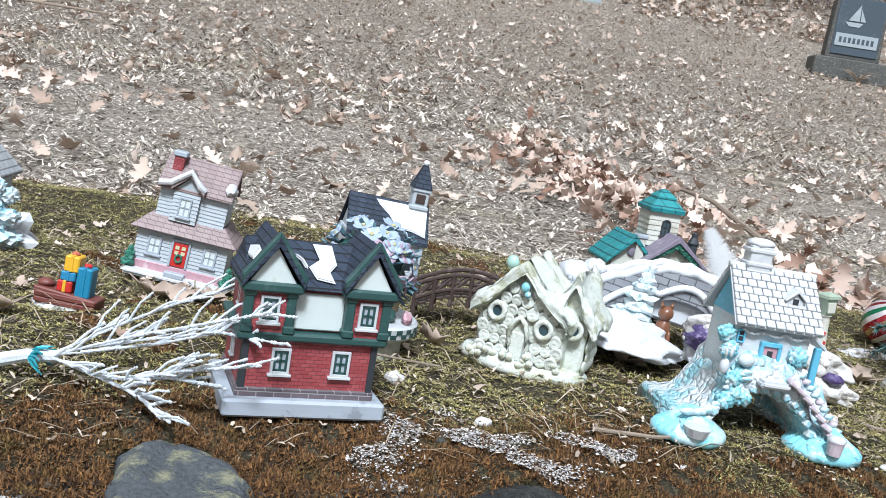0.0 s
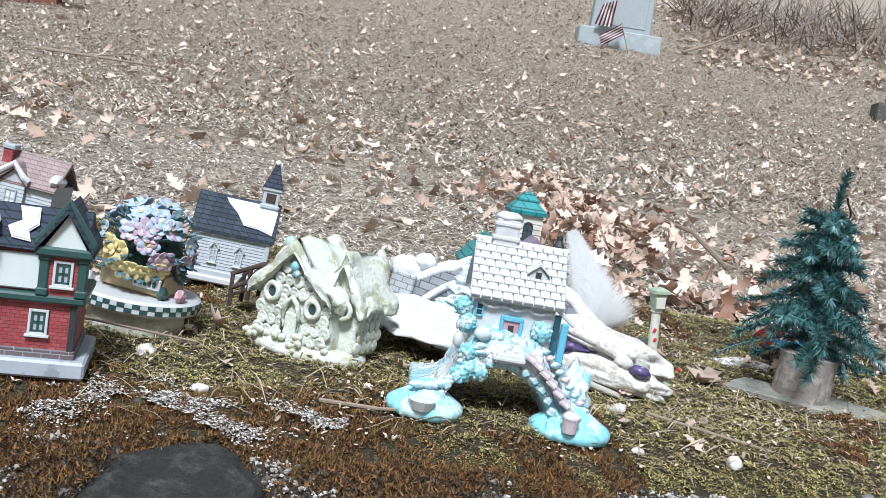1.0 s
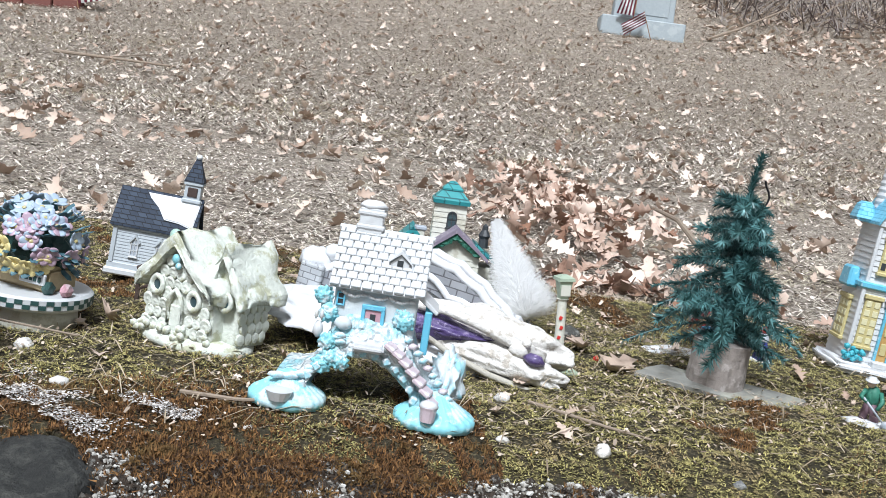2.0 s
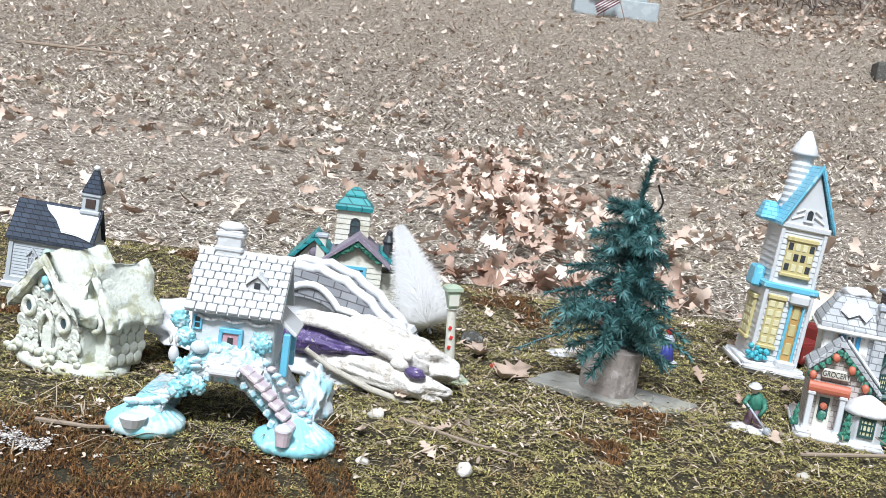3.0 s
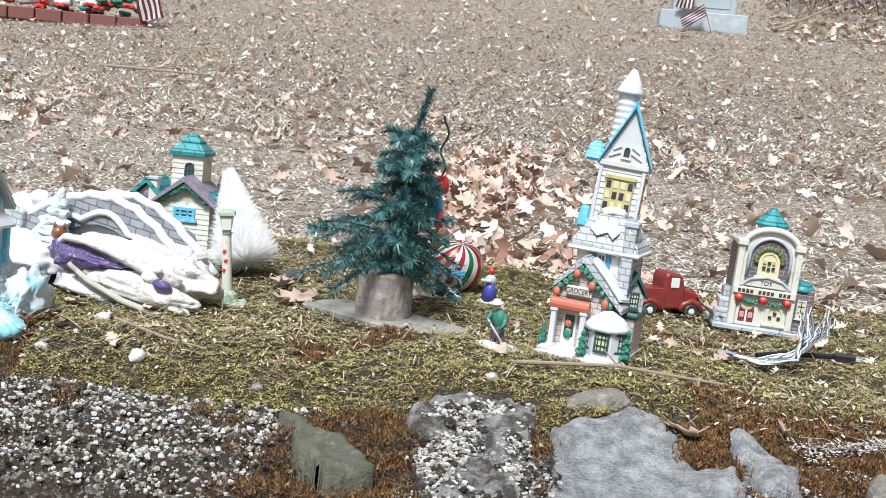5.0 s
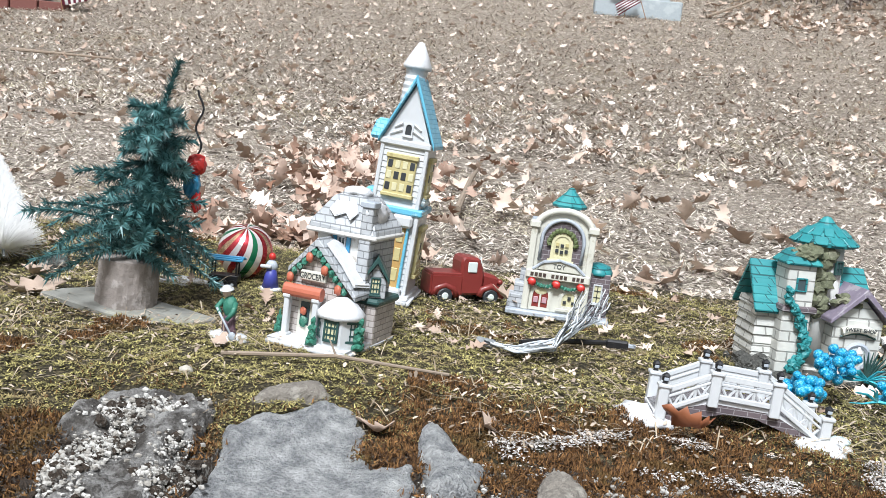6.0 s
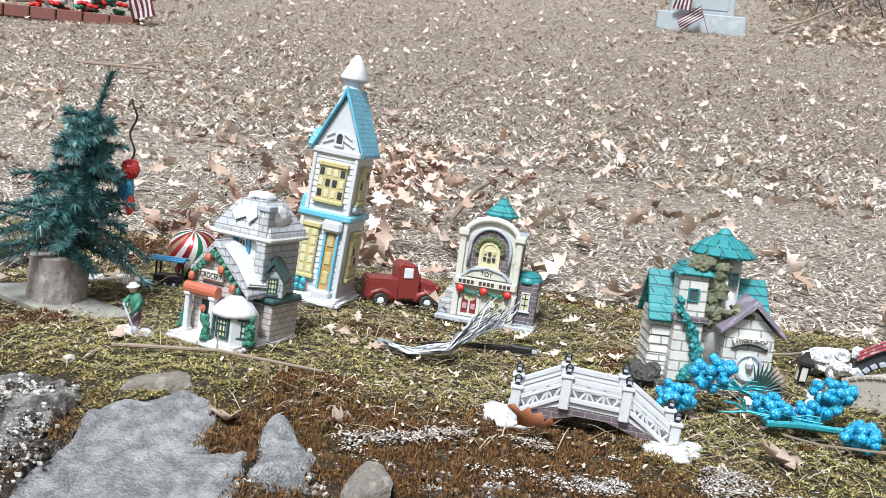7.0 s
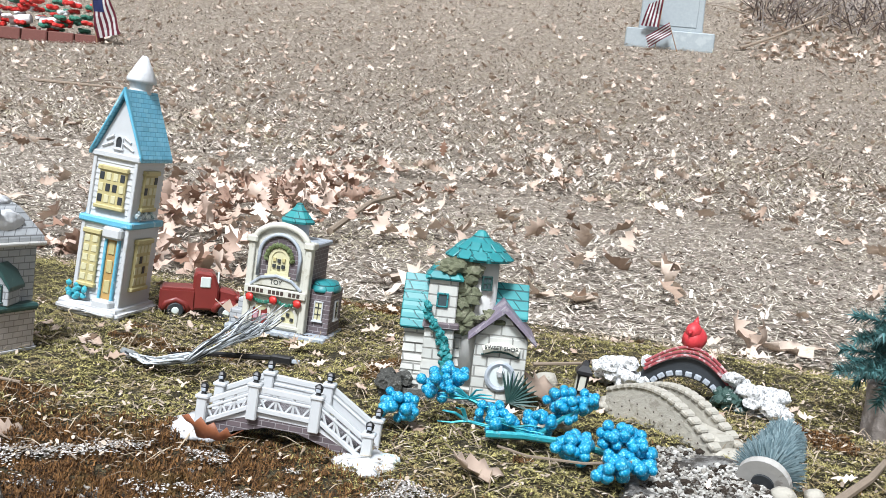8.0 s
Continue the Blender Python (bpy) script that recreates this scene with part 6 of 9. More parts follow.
M["base_resin"] = mat("worn_grey_resin", (0.4, 0.39, 0.37), 0.6, 0.15, 90, 0.3, (0.22, 0.2, 0.18), 0.35, 50)


def lamp_post():
    h = thing("toy_lamp_post", put(0.652, 1.168, 20, 0, -4), "pale green miniature street lamp on a square foot", "miniature lamp")
    part("foot", box(-0.022, 0.022, -0.016, 0.016, 0, 0.007, 0.002), M["lampgreen"], h)
    part("plinth", lathe([(0, 0.006), (0.013, 0.006), (0.012, 0.016), (0.008, 0.02), (0, 0.02)], 8), M["lampgreen"], h)
    part("post", lathe([(0.0062, 0.019), (0.0054, 0.05), (0.005, 0.085), (0.007, 0.087), (0, 0.0872)], 14), "cream", h, "cream post with red flecks")
    for z, a in ((0.055, 0.3), (0.066, 0.9), (0.044, 1.3)):
        part("fleck", box(-0.0018, 0.0018, -0.0009, 0.0003, -0.002, 0.0022, 0.0003), "bright_red", h, at=pose(-0.0052 * math.sin(a) * 0.6, -0.0052, z, 0, 20, 0))
    lan = part("lantern", lathe([(0.0, 0.086), (0.006, 0.086), (0.0105, 0.106), (0.0105, 0.108), (0, 0.108)], 4, m=pose(0, 0, 0, 0, 0, 45)), M["lampgreen"], h)
    part("lantern_cap", lathe([(0, 0.1075), (0.0135, 0.1075), (0.013, 0.111), (0.005, 0.114), (0, 0.114)], 4, m=pose(0, 0, 0, 0, 0, 45)), M["lampgreen"], h)
    part("lamp_glass", box(-0.0055, 0.0055, -0.0078, -0.0066, 0.091, 0.103, 0.0002), "cream", lan)
    return h


M["lampgreen"] = mat("grey_green_paint", (0.32, 0.39, 0.3), 0.5, 0.15, 80, 0.2, (0.2, 0.24, 0.18), 0.3, 60)


def pine_tree(m, height, spread, seed, n_branches, log_r, log_h, label, lean=0.0, back=0.0):
    """A wired artificial tree standing in a sawn log."""
    h = thing("artificial_tree", m, label, "artificial tree", "small artificial trees")
    b = lathe([(0, 0), (log_r, 0), (log_r * 1.01, log_h * 0.3), (log_r * 0.97, log_h * 0.7), (log_r * 1.0, log_h), (0, log_h)], 40)
    bmesh.ops.subdivide_edges(b, edges=[e for e in b.edges if abs(e.verts[0].co.z - e.verts[1].co.z) > 0.005], cuts=6)
    for v in b.verts:
        k = math.hypot(v.co.x, v.co.y)
        if k > log_r * 0.5:
            a = math.atan2(v.co.y, v.co.x)
            d = 1 + 0.05 * noise.noise(Vector((math.cos(a) * 9, math.sin(a) * 9, v.co.z * 25 + seed))) + 0.04 * noise.noise(Vector((math.cos(a) * 26, math.sin(a) * 26, v.co.z * 60)))
            v.co.x *= d
            v.co.y *= d
    part("log", b, "bark", h, "grey sawn log")
    r = random.Random(seed)
    curve = lambda u: Vector((lean * height * u * u + 0.004 * math.sin(6 * u), 0.003 * math.sin(4 * u) + back * height * u, log_h + (height - log_h) * u))
    part("trunk", tube([curve(i / 12) for i in range(13)], 0.004, 0.0016, 7), "needle", h)
    nr = np.random.default_rng(seed)
    def needles(path, ln, per):
        co, fa = [], []
        for i in range(len(path) - 1):
            p, q = Vector(path[i]), Vector(path[i + 1])
            d = (q - p).normalized()
            t = d.to_track_quat("Z", "Y")
            for k in range(per):
                o = p.lerp(q, nr.random())
                a = nr.uniform(0, 6.283)
                w = (t @ Vector((math.cos(a), math.sin(a), nr.uniform(0.15, 0.9)))).normalized()
                s = w.cross(d).normalized() * 0.00125
                e = o + w * ln * nr.uniform(0.7, 1.15)
                e.z -= 0.15 * ln * nr.random()
                base = len(co)
                co += [o - s, o + s, e]
                fa.append((base, base + 1, base + 2))
        return co, fa
    def tuft(path, ln, per, name="branch"):
        co, fa = needles(path, ln, per)
        wire = tube(path, 0.0012, 0.0008, 4)
        base = len(co)
        wire.verts.index_update()
        co += [v.co.copy() for v in wire.verts]
        fa += [tuple(base + v.index for v in f.verts) for f in wire.faces]
        wire.free()
        me = bpy.data.meshes.new(name)
        me.from_pydata([tuple(c) for c in co], [], fa)
        me.materials.append(M["needle"])
        ob = new(name, me)
        ob.parent = h
    tuft([curve(i / 14) for i in range(2, 15)], 0.0125, 110, "leader")
    for i in range(n_branches):
        u = 0.03 + 0.72 * (i / n_branches) ** 1.1
        a = i * 2.399 + r.uniform(-0.4, 0.4)
        ln = spread * max(0.02, 1 - 1.15 * u) ** 1.05 * r.uniform(0.45, 1.2) * (1 - 0.2 * math.cos(a)) + 0.012
        o = curve(u)
        up = r.uniform(-0.25, 0.5) + 0.3 * u
        d = Vector((math.cos(a), math.sin(a), up))
        bend = r.uniform(-0.35, 0.35)
        path = [o + d * ln * k / 5 + Vector((-math.sin(a) * bend * ln * (k / 5) ** 2, math.cos(a) * bend * ln * (k / 5) ** 2, -0.3 * ln * (k / 5) ** 2)) for k in range(6)]
        tuft(path, 0.0125, 40)
    return h


def slate_slab():
    b = rough(box(-0.082, 0.082, -0.036, 0.036, 0, 0.009, 0.002), 0.0025, 45, 4)
    for v in b.verts:
        v.co.x += 0.35 * v.co.y
        v.co.y *= 1 - 0.25 * abs(v.co.x) / 0.09
    return tagged(part("slate_slab", b, "darkstone_light", None, at=put(0.835, 1.188, -12, 3, 3, lift=0.0)), "flat grey slate slab under the log", "stone")


M["darkstone_light"] = mat("grey_slate", (0.2, 0.2, 0.18), 0.8, 0.25, 70, 0.5, (0.3, 0.3, 0.25), 0.4, 20)


def striped_ball():
    h = thing("striped_bauble", put(0.865, 1.452, 20, 25, 0, lift=0.003), "large shiny striped Christmas bauble in red, green, white and gold", "bauble")
    n, R = 64, 0.036
    mats = [M["ball_red"], M["ball_white"], M["ball_green"], M["ball_white"], M["ball_red"], M["ball_gold"], M["ball_red"], M["ball_white"]]
    for k in range(24):
        b = bmesh.new()
        for j in range(17):
            z = -1 + 2 * j / 16
            z = math.sin(z * math.pi / 2)
            q = math.sqrt(max(0, 1 - z * z))
            tw = 0.5 * z
            for a in (k, k + 0.5, k + 1):
                g = 2 * math.pi * a / 24 + tw
                b.verts.new((R * q * math.cos(g), R * q * math.sin(g), R + R * z))
        b.verts.ensure_lookup_table()
        for j in range(16):
            for i in range(2):
                v = [b.verts[j * 3 + i], b.verts[j * 3 + i + 1], b.verts[(j + 1) * 3 + i + 1], b.verts[(j + 1) * 3 + i]]
                b.faces.new(v)
        bmesh.ops.remove_doubles(b, verts=b.verts, dist=1e-6)
        part("stripe", b, mats[k % 8], h, smooth=True)
    return h


for _k, _c, _me in (("ball_red", (0.4, 0.03, 0.04), 0.75), ("ball_white", (0.75, 0.7, 0.68), 0.5), ("ball_green", (0.02, 0.2, 0.09), 0.6), ("ball_gold", (0.5, 0.33, 0.2), 0.8)):
    M[_k] = mat(_k + "_foil", _c, 0.22, 0.15, 160, 0.1, metal=_me, coat=0.4)
M["trainblue"] = mat("bright_blue_paint", (0.03, 0.22, 0.4), 0.4, 0.15, 80, 0.1, coat=0.2)
M["skin"] = mat("pale_glaze", (0.55, 0.42, 0.35), 0.5, 0.1, 80, 0.1)


def blue_cart():
    h = thing("toy_cart", put(0.868, 1.378, 8), "small black toy cart with a blue slatted roof", "toy cart")
    part("body", box(-0.018, 0.018, -0.01, 0.01, 0.008, 0.017, 0.001), "black_metal", h)
    for x in (-0.016, 0.014):
        for y in (-0.009, 0.007):
            part("post", box(x, x + 0.002, y, y + 0.002, 0.016, 0.038, 0.0003), "black_metal", h)
    for k in range(5):
        part("roof_slat", box(-0.023, 0.023, -0.0125 + k * 0.005, -0.0083 + k * 0.005, 0.038, 0.0405, 0.0006), "trainblue", h, at=pose(0, 0, -0.0015 * abs(k - 2)))
    for x in (-0.012, 0.0, 0.012):
        for y in (-0.012, 0.011):
            w = part("wheel", lathe([(0.0025, -0.001), (0.006, -0.001), (0.006, 0.001), (0.0025, 0.001)], 14), "black_metal", h, at=pose(x, y, 0.006, 90))
            part("hub", lathe([(0, -0.0014), (0.0022, -0.0014), (0.0022, 0.0014), (0, 0.0014)], 8), "grey", w)
    return h


def statuette(name, m, pieces, label):
    """A small figure as one plain moulded mesh with painted zones."""
    me = bpy.data.meshes.new(name)
    bm = bmesh.new()
    names = []
    for shape, mt in pieces:
        if mt not in names:
            names.append(mt)
        tmp = bpy.data.meshes.new("t")
        shape.to_mesh(tmp)
        shape.free()
        n0 = len(bm.faces)
        bm.from_mesh(tmp)
        bpy.data.meshes.remove(tmp)
        bm.faces.ensure_lookup_table()
        for f in bm.faces[n0:]:
            f.material_index, f.smooth = names.index(mt), True
    bmesh.ops.recalc_face_normals(bm, faces=bm.faces)
    bm.to_mesh(me)
    bm.free()
    for mt in names:
        me.materials.append(M[mt])
    ob = new(name, me)
    ob.matrix_basis = m
    return tagged(ob, label, "statuette", "small village statuettes")


M["coatblue"] = mat("royal_blue_paint", (0.05, 0.06, 0.3), 0.45, 0.2, 80, 0.15)
M["plum"] = mat("plum_brown_paint", (0.12, 0.07, 0.09), 0.55, 0.2, 80, 0.2)


def small_statuettes():
    statuette("statuette", put(0.925, 1.385, 0), [
        (blob(0, 0, 0.003, 0.016, 0.012, 0.004, 0.2, 3, 2), "snow"), (lathe([(0.011, 0.004), (0.008, 0.02), (0.006, 0.028), (0, 0.03)], 12), "coatblue"),
        (blob(0, 0, 0.032, 0.008, 0.006, 0.008, 0.1, 3, 2), "grey"), (blob(0, 0, 0.044, 0.0045, 0.0045, 0.005, 0.1, 3, 2), "bright_red"), (box(-0.012, 0.002, -0.01, -0.004, 0.03, 0.034, 0.001), "white")],
        "small painted figure shape in a blue coat on a snow base")
    statuette("statuette", put(0.975, 1.122, -20), [
        (blob(0, 0, 0.002, 0.024, 0.016, 0.006, 0.25, 3, 3), "snow"), (tube([(-0.006, 0.002, 0.004), (-0.005, 0.001, 0.014), (-0.001, 0, 0.027)], 0.0042, 0.005, 8), "plum"),
        (tube([(0.007, -0.002, 0.004), (0.004, -0.003, 0.014), (0.0, 0, 0.027)], 0.0042, 0.005, 8), "plum"), (blob(0, -0.001, 0.033, 0.0078, 0.0062, 0.011, 0.15, 3, 3), "leafgreen"),
        (blob(-0.003, -0.004, 0.047, 0.0042, 0.0042, 0.0048, 0.05, 3, 2), "skin"), (lathe([(0.0072, 0), (0.0068, 0.001), (0.0042, 0.0014), (0.0038, 0.004), (0, 0.0045)], 12, m=pose(-0.003, -0.004, 0.0495, 12)), "white"),
        (tube([(-0.007, -0.002, 0.039), (-0.011, -0.007, 0.032), (-0.004, -0.011, 0.028)], 0.0028, 0.0022, 7), "leafgreen"), (tube([(0.007, -0.002, 0.038), (0.01, -0.008, 0.03), (0.006, -0.012, 0.022)], 0.0028, 0.0022, 7), "leafgreen"),
        (tube([(-0.008, -0.011, 0.032), (0.014, -0.014, 0.01)], 0.0011), "grey"), (blob(0.016, -0.014, 0.008, 0.0045, 0.0025, 0.005, 0.2, 3, 2), "grey")],
        "small painted figure shape in a green coat with a shovel")
    statuette("statuette", put(1.655, 1.245, 0), [
        (lathe([(0.012, 0.0), (0.009, 0.016), (0.005, 0.026), (0, 0.028)], 12), "pale"), (blob(0, 0, 0.022, 0.009, 0.006, 0.008, 0.2, 3, 2), "frost"), (blob(0, 0, 0.035, 0.0055, 0.0055, 0.006, 0.1, 3, 2), "white")],
        "small white and grey figure shape behind the blue berries")


def tower_house():
    h = thing("tower_house", put(1.062, 1.392, 1, 0, 4.5, lift=0) @ Matrix.Diagonal((0.87, 0.93, 1, 1)), "tall white clapboard ceramic house with sky-blue roof and yellow windows", "village house", "ceramic village")
    part("snow_base", rough(box(-0.052, 0.047, -0.022, 0.09, 0, 0.014, 0.005, seg=2), 0.003, 60, 3), "snow", h, smooth=True)
    part("lower_wall", siding(-0.036, 0.036, 0, 0.075, 0.01, 0.114, 0.0075, 0.0012), "white", h)
    part("upper_wall", siding(-0.033, 0.033, 0.003, 0.072, 0.12, 0.196, 0.0075, 0.0012), "white", h)
    for x in (-0.037, 0.031):
        part("corner_board", box(x, x + 0.006, -0.003, 0.004, 0.01, 0.115, 0.0008), "white", h)
        part("corner_board", box(x * 0.93, x * 0.93 + 0.0055, 0.0, 0.006, 0.12, 0.197, 0.0008), "white", h)
    part("string_course", box(-0.041, 0.041, -0.006, 0.08, 0.112, 0.1205, 0.0018), "sky", h, "sky-blue band")
    part("cornice", box(-0.037, 0.037, -0.002, 0.076, 0.193, 0.201, 0.0015), "white", h)
    part("gable_wall", prism([(-0.034, 0.2), (0.034, 0.2), (0.002, 0.268)], 0.002, 0.073), "white", h)
    g = gable(-0.034, 0.037, -0.001, 0.075, 0.202, 0.272, 0.004, 0.005)
    part("roof", g, M["skyroof"], h, "sky-blue scalloped roof")
    for s, e in ((-1, -0.039), (1, 0.042)):
        part("barge_board", prism([(e, 0.194), (0.0015, 0.2725), (0.0015, 0.281), (e - 0.001 * s, 0.201)], -0.0065, 0.0, 0.0008), "sky", h)
    w = window(h, on_front(0.001, 0.0018, 0.206), 0.012, 0.016, "white", "dark", (0, 0), True, arch=True)
    for s in (-1, 1):
        for k in range(2):
            part("trim_rib", tube([(s * 0.008, 0.001, 0.213 + k * 0.008), (s * (0.024 - 0.005 * k), 0.001, 0.206 + k * 0.009)], 0.0018, 0.0014, 6), "white", h)
    part("side_wing_roof", box(-0.06, -0.03, 0.03, 0.07, 0.196, 0.222, 0.004, taper=0.6), M["skyroof"], h)
    part("side_balcony", box(-0.052, -0.034, 0.02, 0.06, 0.108, 0.136, 0.003, taper=0.8), "sky", h)
    t = part("round_turret", lathe([(0.018, 0.19)] + [(0.0185 - 0.0004 * (k // 2) + (0.0012 if k % 2 else 0), 0.196 + k * 0.0042) for k in range(22)] + [(0.0165, 0.29), (0, 0.29)], 24, m=pose(-0.012, 0.055, 0)), "white", h)
    part("turret_cap", lathe([(0, 0.288), (0.02, 0.288), (0.021, 0.292), (0.012, 0.308), (0.004, 0.321), (0, 0.322)], 24, m=pose(-0.012, 0.055, 0)), "snow", t, smooth=True)
    def mullioned(m, wd, ht, cells, holes, name="window"):
        wi = part(name, box(-wd / 2, wd / 2, -0.004, 0.001, 0, ht, 0.0012), "yellow", h, "mustard yellow window", at=m)
        part("lintel", box(-wd / 2 - 0.002, wd / 2 + 0.002, -0.0065, 0.001, ht - 0.003, ht + 0.003, 0.001), "yellow", wi)
        part("sill", box(-wd / 2 - 0.002, wd / 2 + 0.002, -0.0065, 0.001, -0.003, 0.002, 0.001), "yellow", wi)
        cx, cz = cells
        for i in range(cx):
            for j in range(cz):
                x, z = -wd / 2 + wd * (i + 0.5) / cx, 0.003 + (ht - 0.006) * (j + 0.5) / cz
                a, c = wd / cx * 0.32, (ht - 0.006) / cz * 0.34
                part("pane", box(x - a, x + a, -0.0048, -0.0036, z - c, z + c, 0.0003), "dark" if (i, j) in holes else "yellow_light", wi)
        return wi
    mullioned(on_front(0.0, 0.0022, 0.134), 0.042, 0.047, (4, 3), {(0, 2), (1, 1), (0, 0), (2, 1), (3, 2), (3, 0)})
    mullioned(on_front(-0.0165, -0.0012, 0.036), 0.024, 0.066, (2, 5), set())
    mullioned(on_right(0.0333, 0.036, 0.136), 0.034, 0.045, (3, 3), {(0, 1), (2, 2)})
    mullioned(on_right(0.0372, 0.036, 0.036), 0.038, 0.06, (4, 4), {(1, 2), (2, 1)})
    mullioned(on_left(-0.0372, 0.04, 0.04), 0.036, 0.055, (3, 4), set())
    df = part("door_frame", box(-0.0115, -0.0075, -0.006, 0, 0.02, 0.099, 0.001, box(0.0075, 0.0115, -0.006, 0, 0.02, 0.099, 0.001)), "sky", h, at=pose(0.0155, -0.0005, 0))
    d = part("door", box(-0.0075, 0.0075, -0.003, 0, 0.02, 0.098, 0.0005), M["ochre"], df, "ochre panelled door")
    for z in (0.03, 0.055, 0.078):
        part("door_panel", box(-0.0045, 0.0045, -0.0042, -0.0028, z, z + 0.016, 0.0006), "yellow", d)
    part("door_hood", box(0.001, 0.03, -0.012, 0.002, 0.097, 0.112, 0.003), "white", h)
    part("step", box(0.002, 0.03, -0.016, 0.0, 0.012, 0.022, 0.002), "white", h)
    b = bmesh.new()
    r = random.Random(8)
    for k in range(14):
        blob(-0.03 + r.uniform(-0.012, 0.016), -0.008 + r.uniform(-0.004, 0.004), 0.018 + r.uniform(0, 0.016), 0.005, 0.004, 0.004, 0.4, 4, 1, b, k)
    part("shrub", b, M["tealleaf"], h)
    b = bmesh.new()
    for k in range(10):
        blob(0.036, 0.012 + k * 0.005, 0.128 + 0.003 * math.sin(k * 2), 0.004, 0.0035, 0.004, 0.4, 4, 1, b, k)
    part("window_box", b, "frost", h)
    return h


M["skyroof"] = brick_mat("sky_blue_scallops", (0.16, 0.5, 0.7), (0.24, 0.58, 0.75), (0.08, 0.34, 0.52), 0.0055, 0.4)
M["ochre"] = mat("ochre_paint", (0.42, 0.26, 0.09), 0.5, 0.15, 80, 0.15)
M["tealleaf"] = mat("teal_foliage", (0.05, 0.34, 0.42), 0.5, 0.25, 120, 0.4)


def grocery():
    h = thing("grocery_shop", put(1.062, 1.13, -12, 0, 1.5, lift=0) @ Matrix.Diagonal((0.72, 0.86, 1.0, 1)), "snow-roofed ceramic grocery shop with stone walls and a bay window", "village house", "ceramic village")
    part("snow_base", rough(box(-0.06, 0.062, -0.034, 0.095, 0, 0.009, 0.003, seg=2), 0.002, 60, 2), "snow", h, smooth=True)
    part("front_wall", box(-0.048, 0.03, 0, 0.05, 0.006, 0.062, 0.0006), "brownstone", h)
    part("gable_wall", prism([(-0.048, 0.06), (0.03, 0.06), (0.03, 0.068), (-0.014, 0.098), (-0.048, 0.072)], 0.0, 0.05), "brownstone", h)
    part("front_roof", prism([(-0.054, 0.068), (-0.014, 0.100), (0.05, 0.052), (0.05, 0.058), (-0.014, 0.107), (-0.054, 0.074)], -0.005, 0.05, 0.001), "greybrick", h)
    part("roof_snow", snow_patch([(0, 0), (0.03, 0.002), (0.06, -0.002), (0.066, 0.03), (0.04, 0.044), (0.01, 0.04), (-0.004, 0.02)], 0.004, pose(-0.004, 0.0, 0.1005, 0, 37)), "snow", h)
    b = bmesh.new()
    for k in range(13):
        u = k / 12
        x = -0.05 + 0.082 * u
        z = 0.070 + (0.028 * (x + 0.05) / 0.036 if x < -0.014 else 0.028 - 0.034 * (x + 0.014) / 0.046)
        blob(x, -0.005, z - 0.004, 0.0042, 0.0035, 0.0038, 0.5, 4, 2, b, k)
    part("gable_garland", b, "leafgreen", h)
    for x, z in ((-0.046, 0.068), (-0.02, 0.09), (0.004, 0.08), (0.026, 0.064), (0.03, 0.038)):
        part("red_bow", blob(x, -0.009, z - 0.003, 0.0055, 0.003, 0.005, 0.5, 5, 2), "orange", h, smooth=True)
    sg = part("sign", box(-0.034, 0.004, -0.006, 0, 0.064, 0.074, 0.0012), "cream", h, "cream shop sign")
    letters("GROCERY", 0.0082, sg, pose(-0.015, -0.0064, 0.0689) @ FRONT)
    aw = part("awning", tube([(-0.05, -0.012, 0.054), (0.006, -0.012, 0.054)], 0.0065, 0.0065, 12), "orange", h, "orange striped awning roll")
    for x in (-0.044, -0.001):
        part("pillar", box(x - 0.004, x + 0.004, -0.016, -0.008, 0.008, 0.05, 0.001, box(x - 0.006, x + 0.006, -0.018, -0.006, 0.006, 0.012, 0.001, box(x - 0.0055, x + 0.0055, -0.0175, -0.0065, 0.046, 0.05, 0.001))), "white", h)
    d = part("door", box(-0.034, -0.012, -0.002, 0.001, 0.009, 0.047, 0.0006), "cream", h)
    part("door_window", box(-0.030, -0.016, -0.0028, -0.0018, 0.02, 0.043, 0.0004), "glass_dark", d)
    part("wreath", blob(-0.023, -0.004, 0.024, 0.006, 0.0025, 0.006, 0.4, 4, 2), "leafgreen", d)
    part("bow", blob(-0.023, -0.006, 0.034, 0.005, 0.002, 0.004, 0.5, 5, 2), "orange", d)
    bay = part("bay_window", bay_block(), "white", h, at=pose(0.034, -0.006, 0.006))
    for ang, x, y in ((0, 0.0, -0.0222), (-38, -0.0215, -0.011), (38, 0.0215, -0.011)):
        window(bay, pose(x, y, 0.009, 0, 0, ang), 0.021 if ang == 0 else 0.019, 0.021, "green", "yellow_light", (3, 2), False, bar_mat="green", deep=0.0018)
    part("bay_roof", rough(lathe([(0, 0.032), (0.032, 0.031), (0.032, 0.035), (0.022, 0.043), (0.008, 0.049), (0, 0.05)], 14, sy=0.8, m=pose(0, -0.002, 0)), 0.0015, 80), "snow", bay, "snow-covered bay roof", smooth=True)
    for x, y, s in ((0.008, -0.03, 1.0), (-0.058, -0.006, 0.8), (0.064, -0.01, 1.2)):
        b = bmesh.new()
        for k in range(4):
            blob(x, y, 0.012 + 0.0065 * k * s, 0.008 * s - 0.0016 * k, 0.007 * s - 0.0015 * k, 0.005, 0.6, 5, 2, b, k)
        part("shrub", b, "leafgreen", h)
    part("main_wall", box(-0.038, 0.044, 0.032, 0.092, 0.006, 0.116, 0.001), "plasterwall", h)
    part("stone_corner", box(0.026, 0.0455, 0.03, 0.0945, 0.006, 0.11, 0.001), "greybrick", h)
    w = window(h, on_front(0.0, 0.0318, 0.09), 0.012, 0.018, "white", "glass_dark", (1, 1), True)
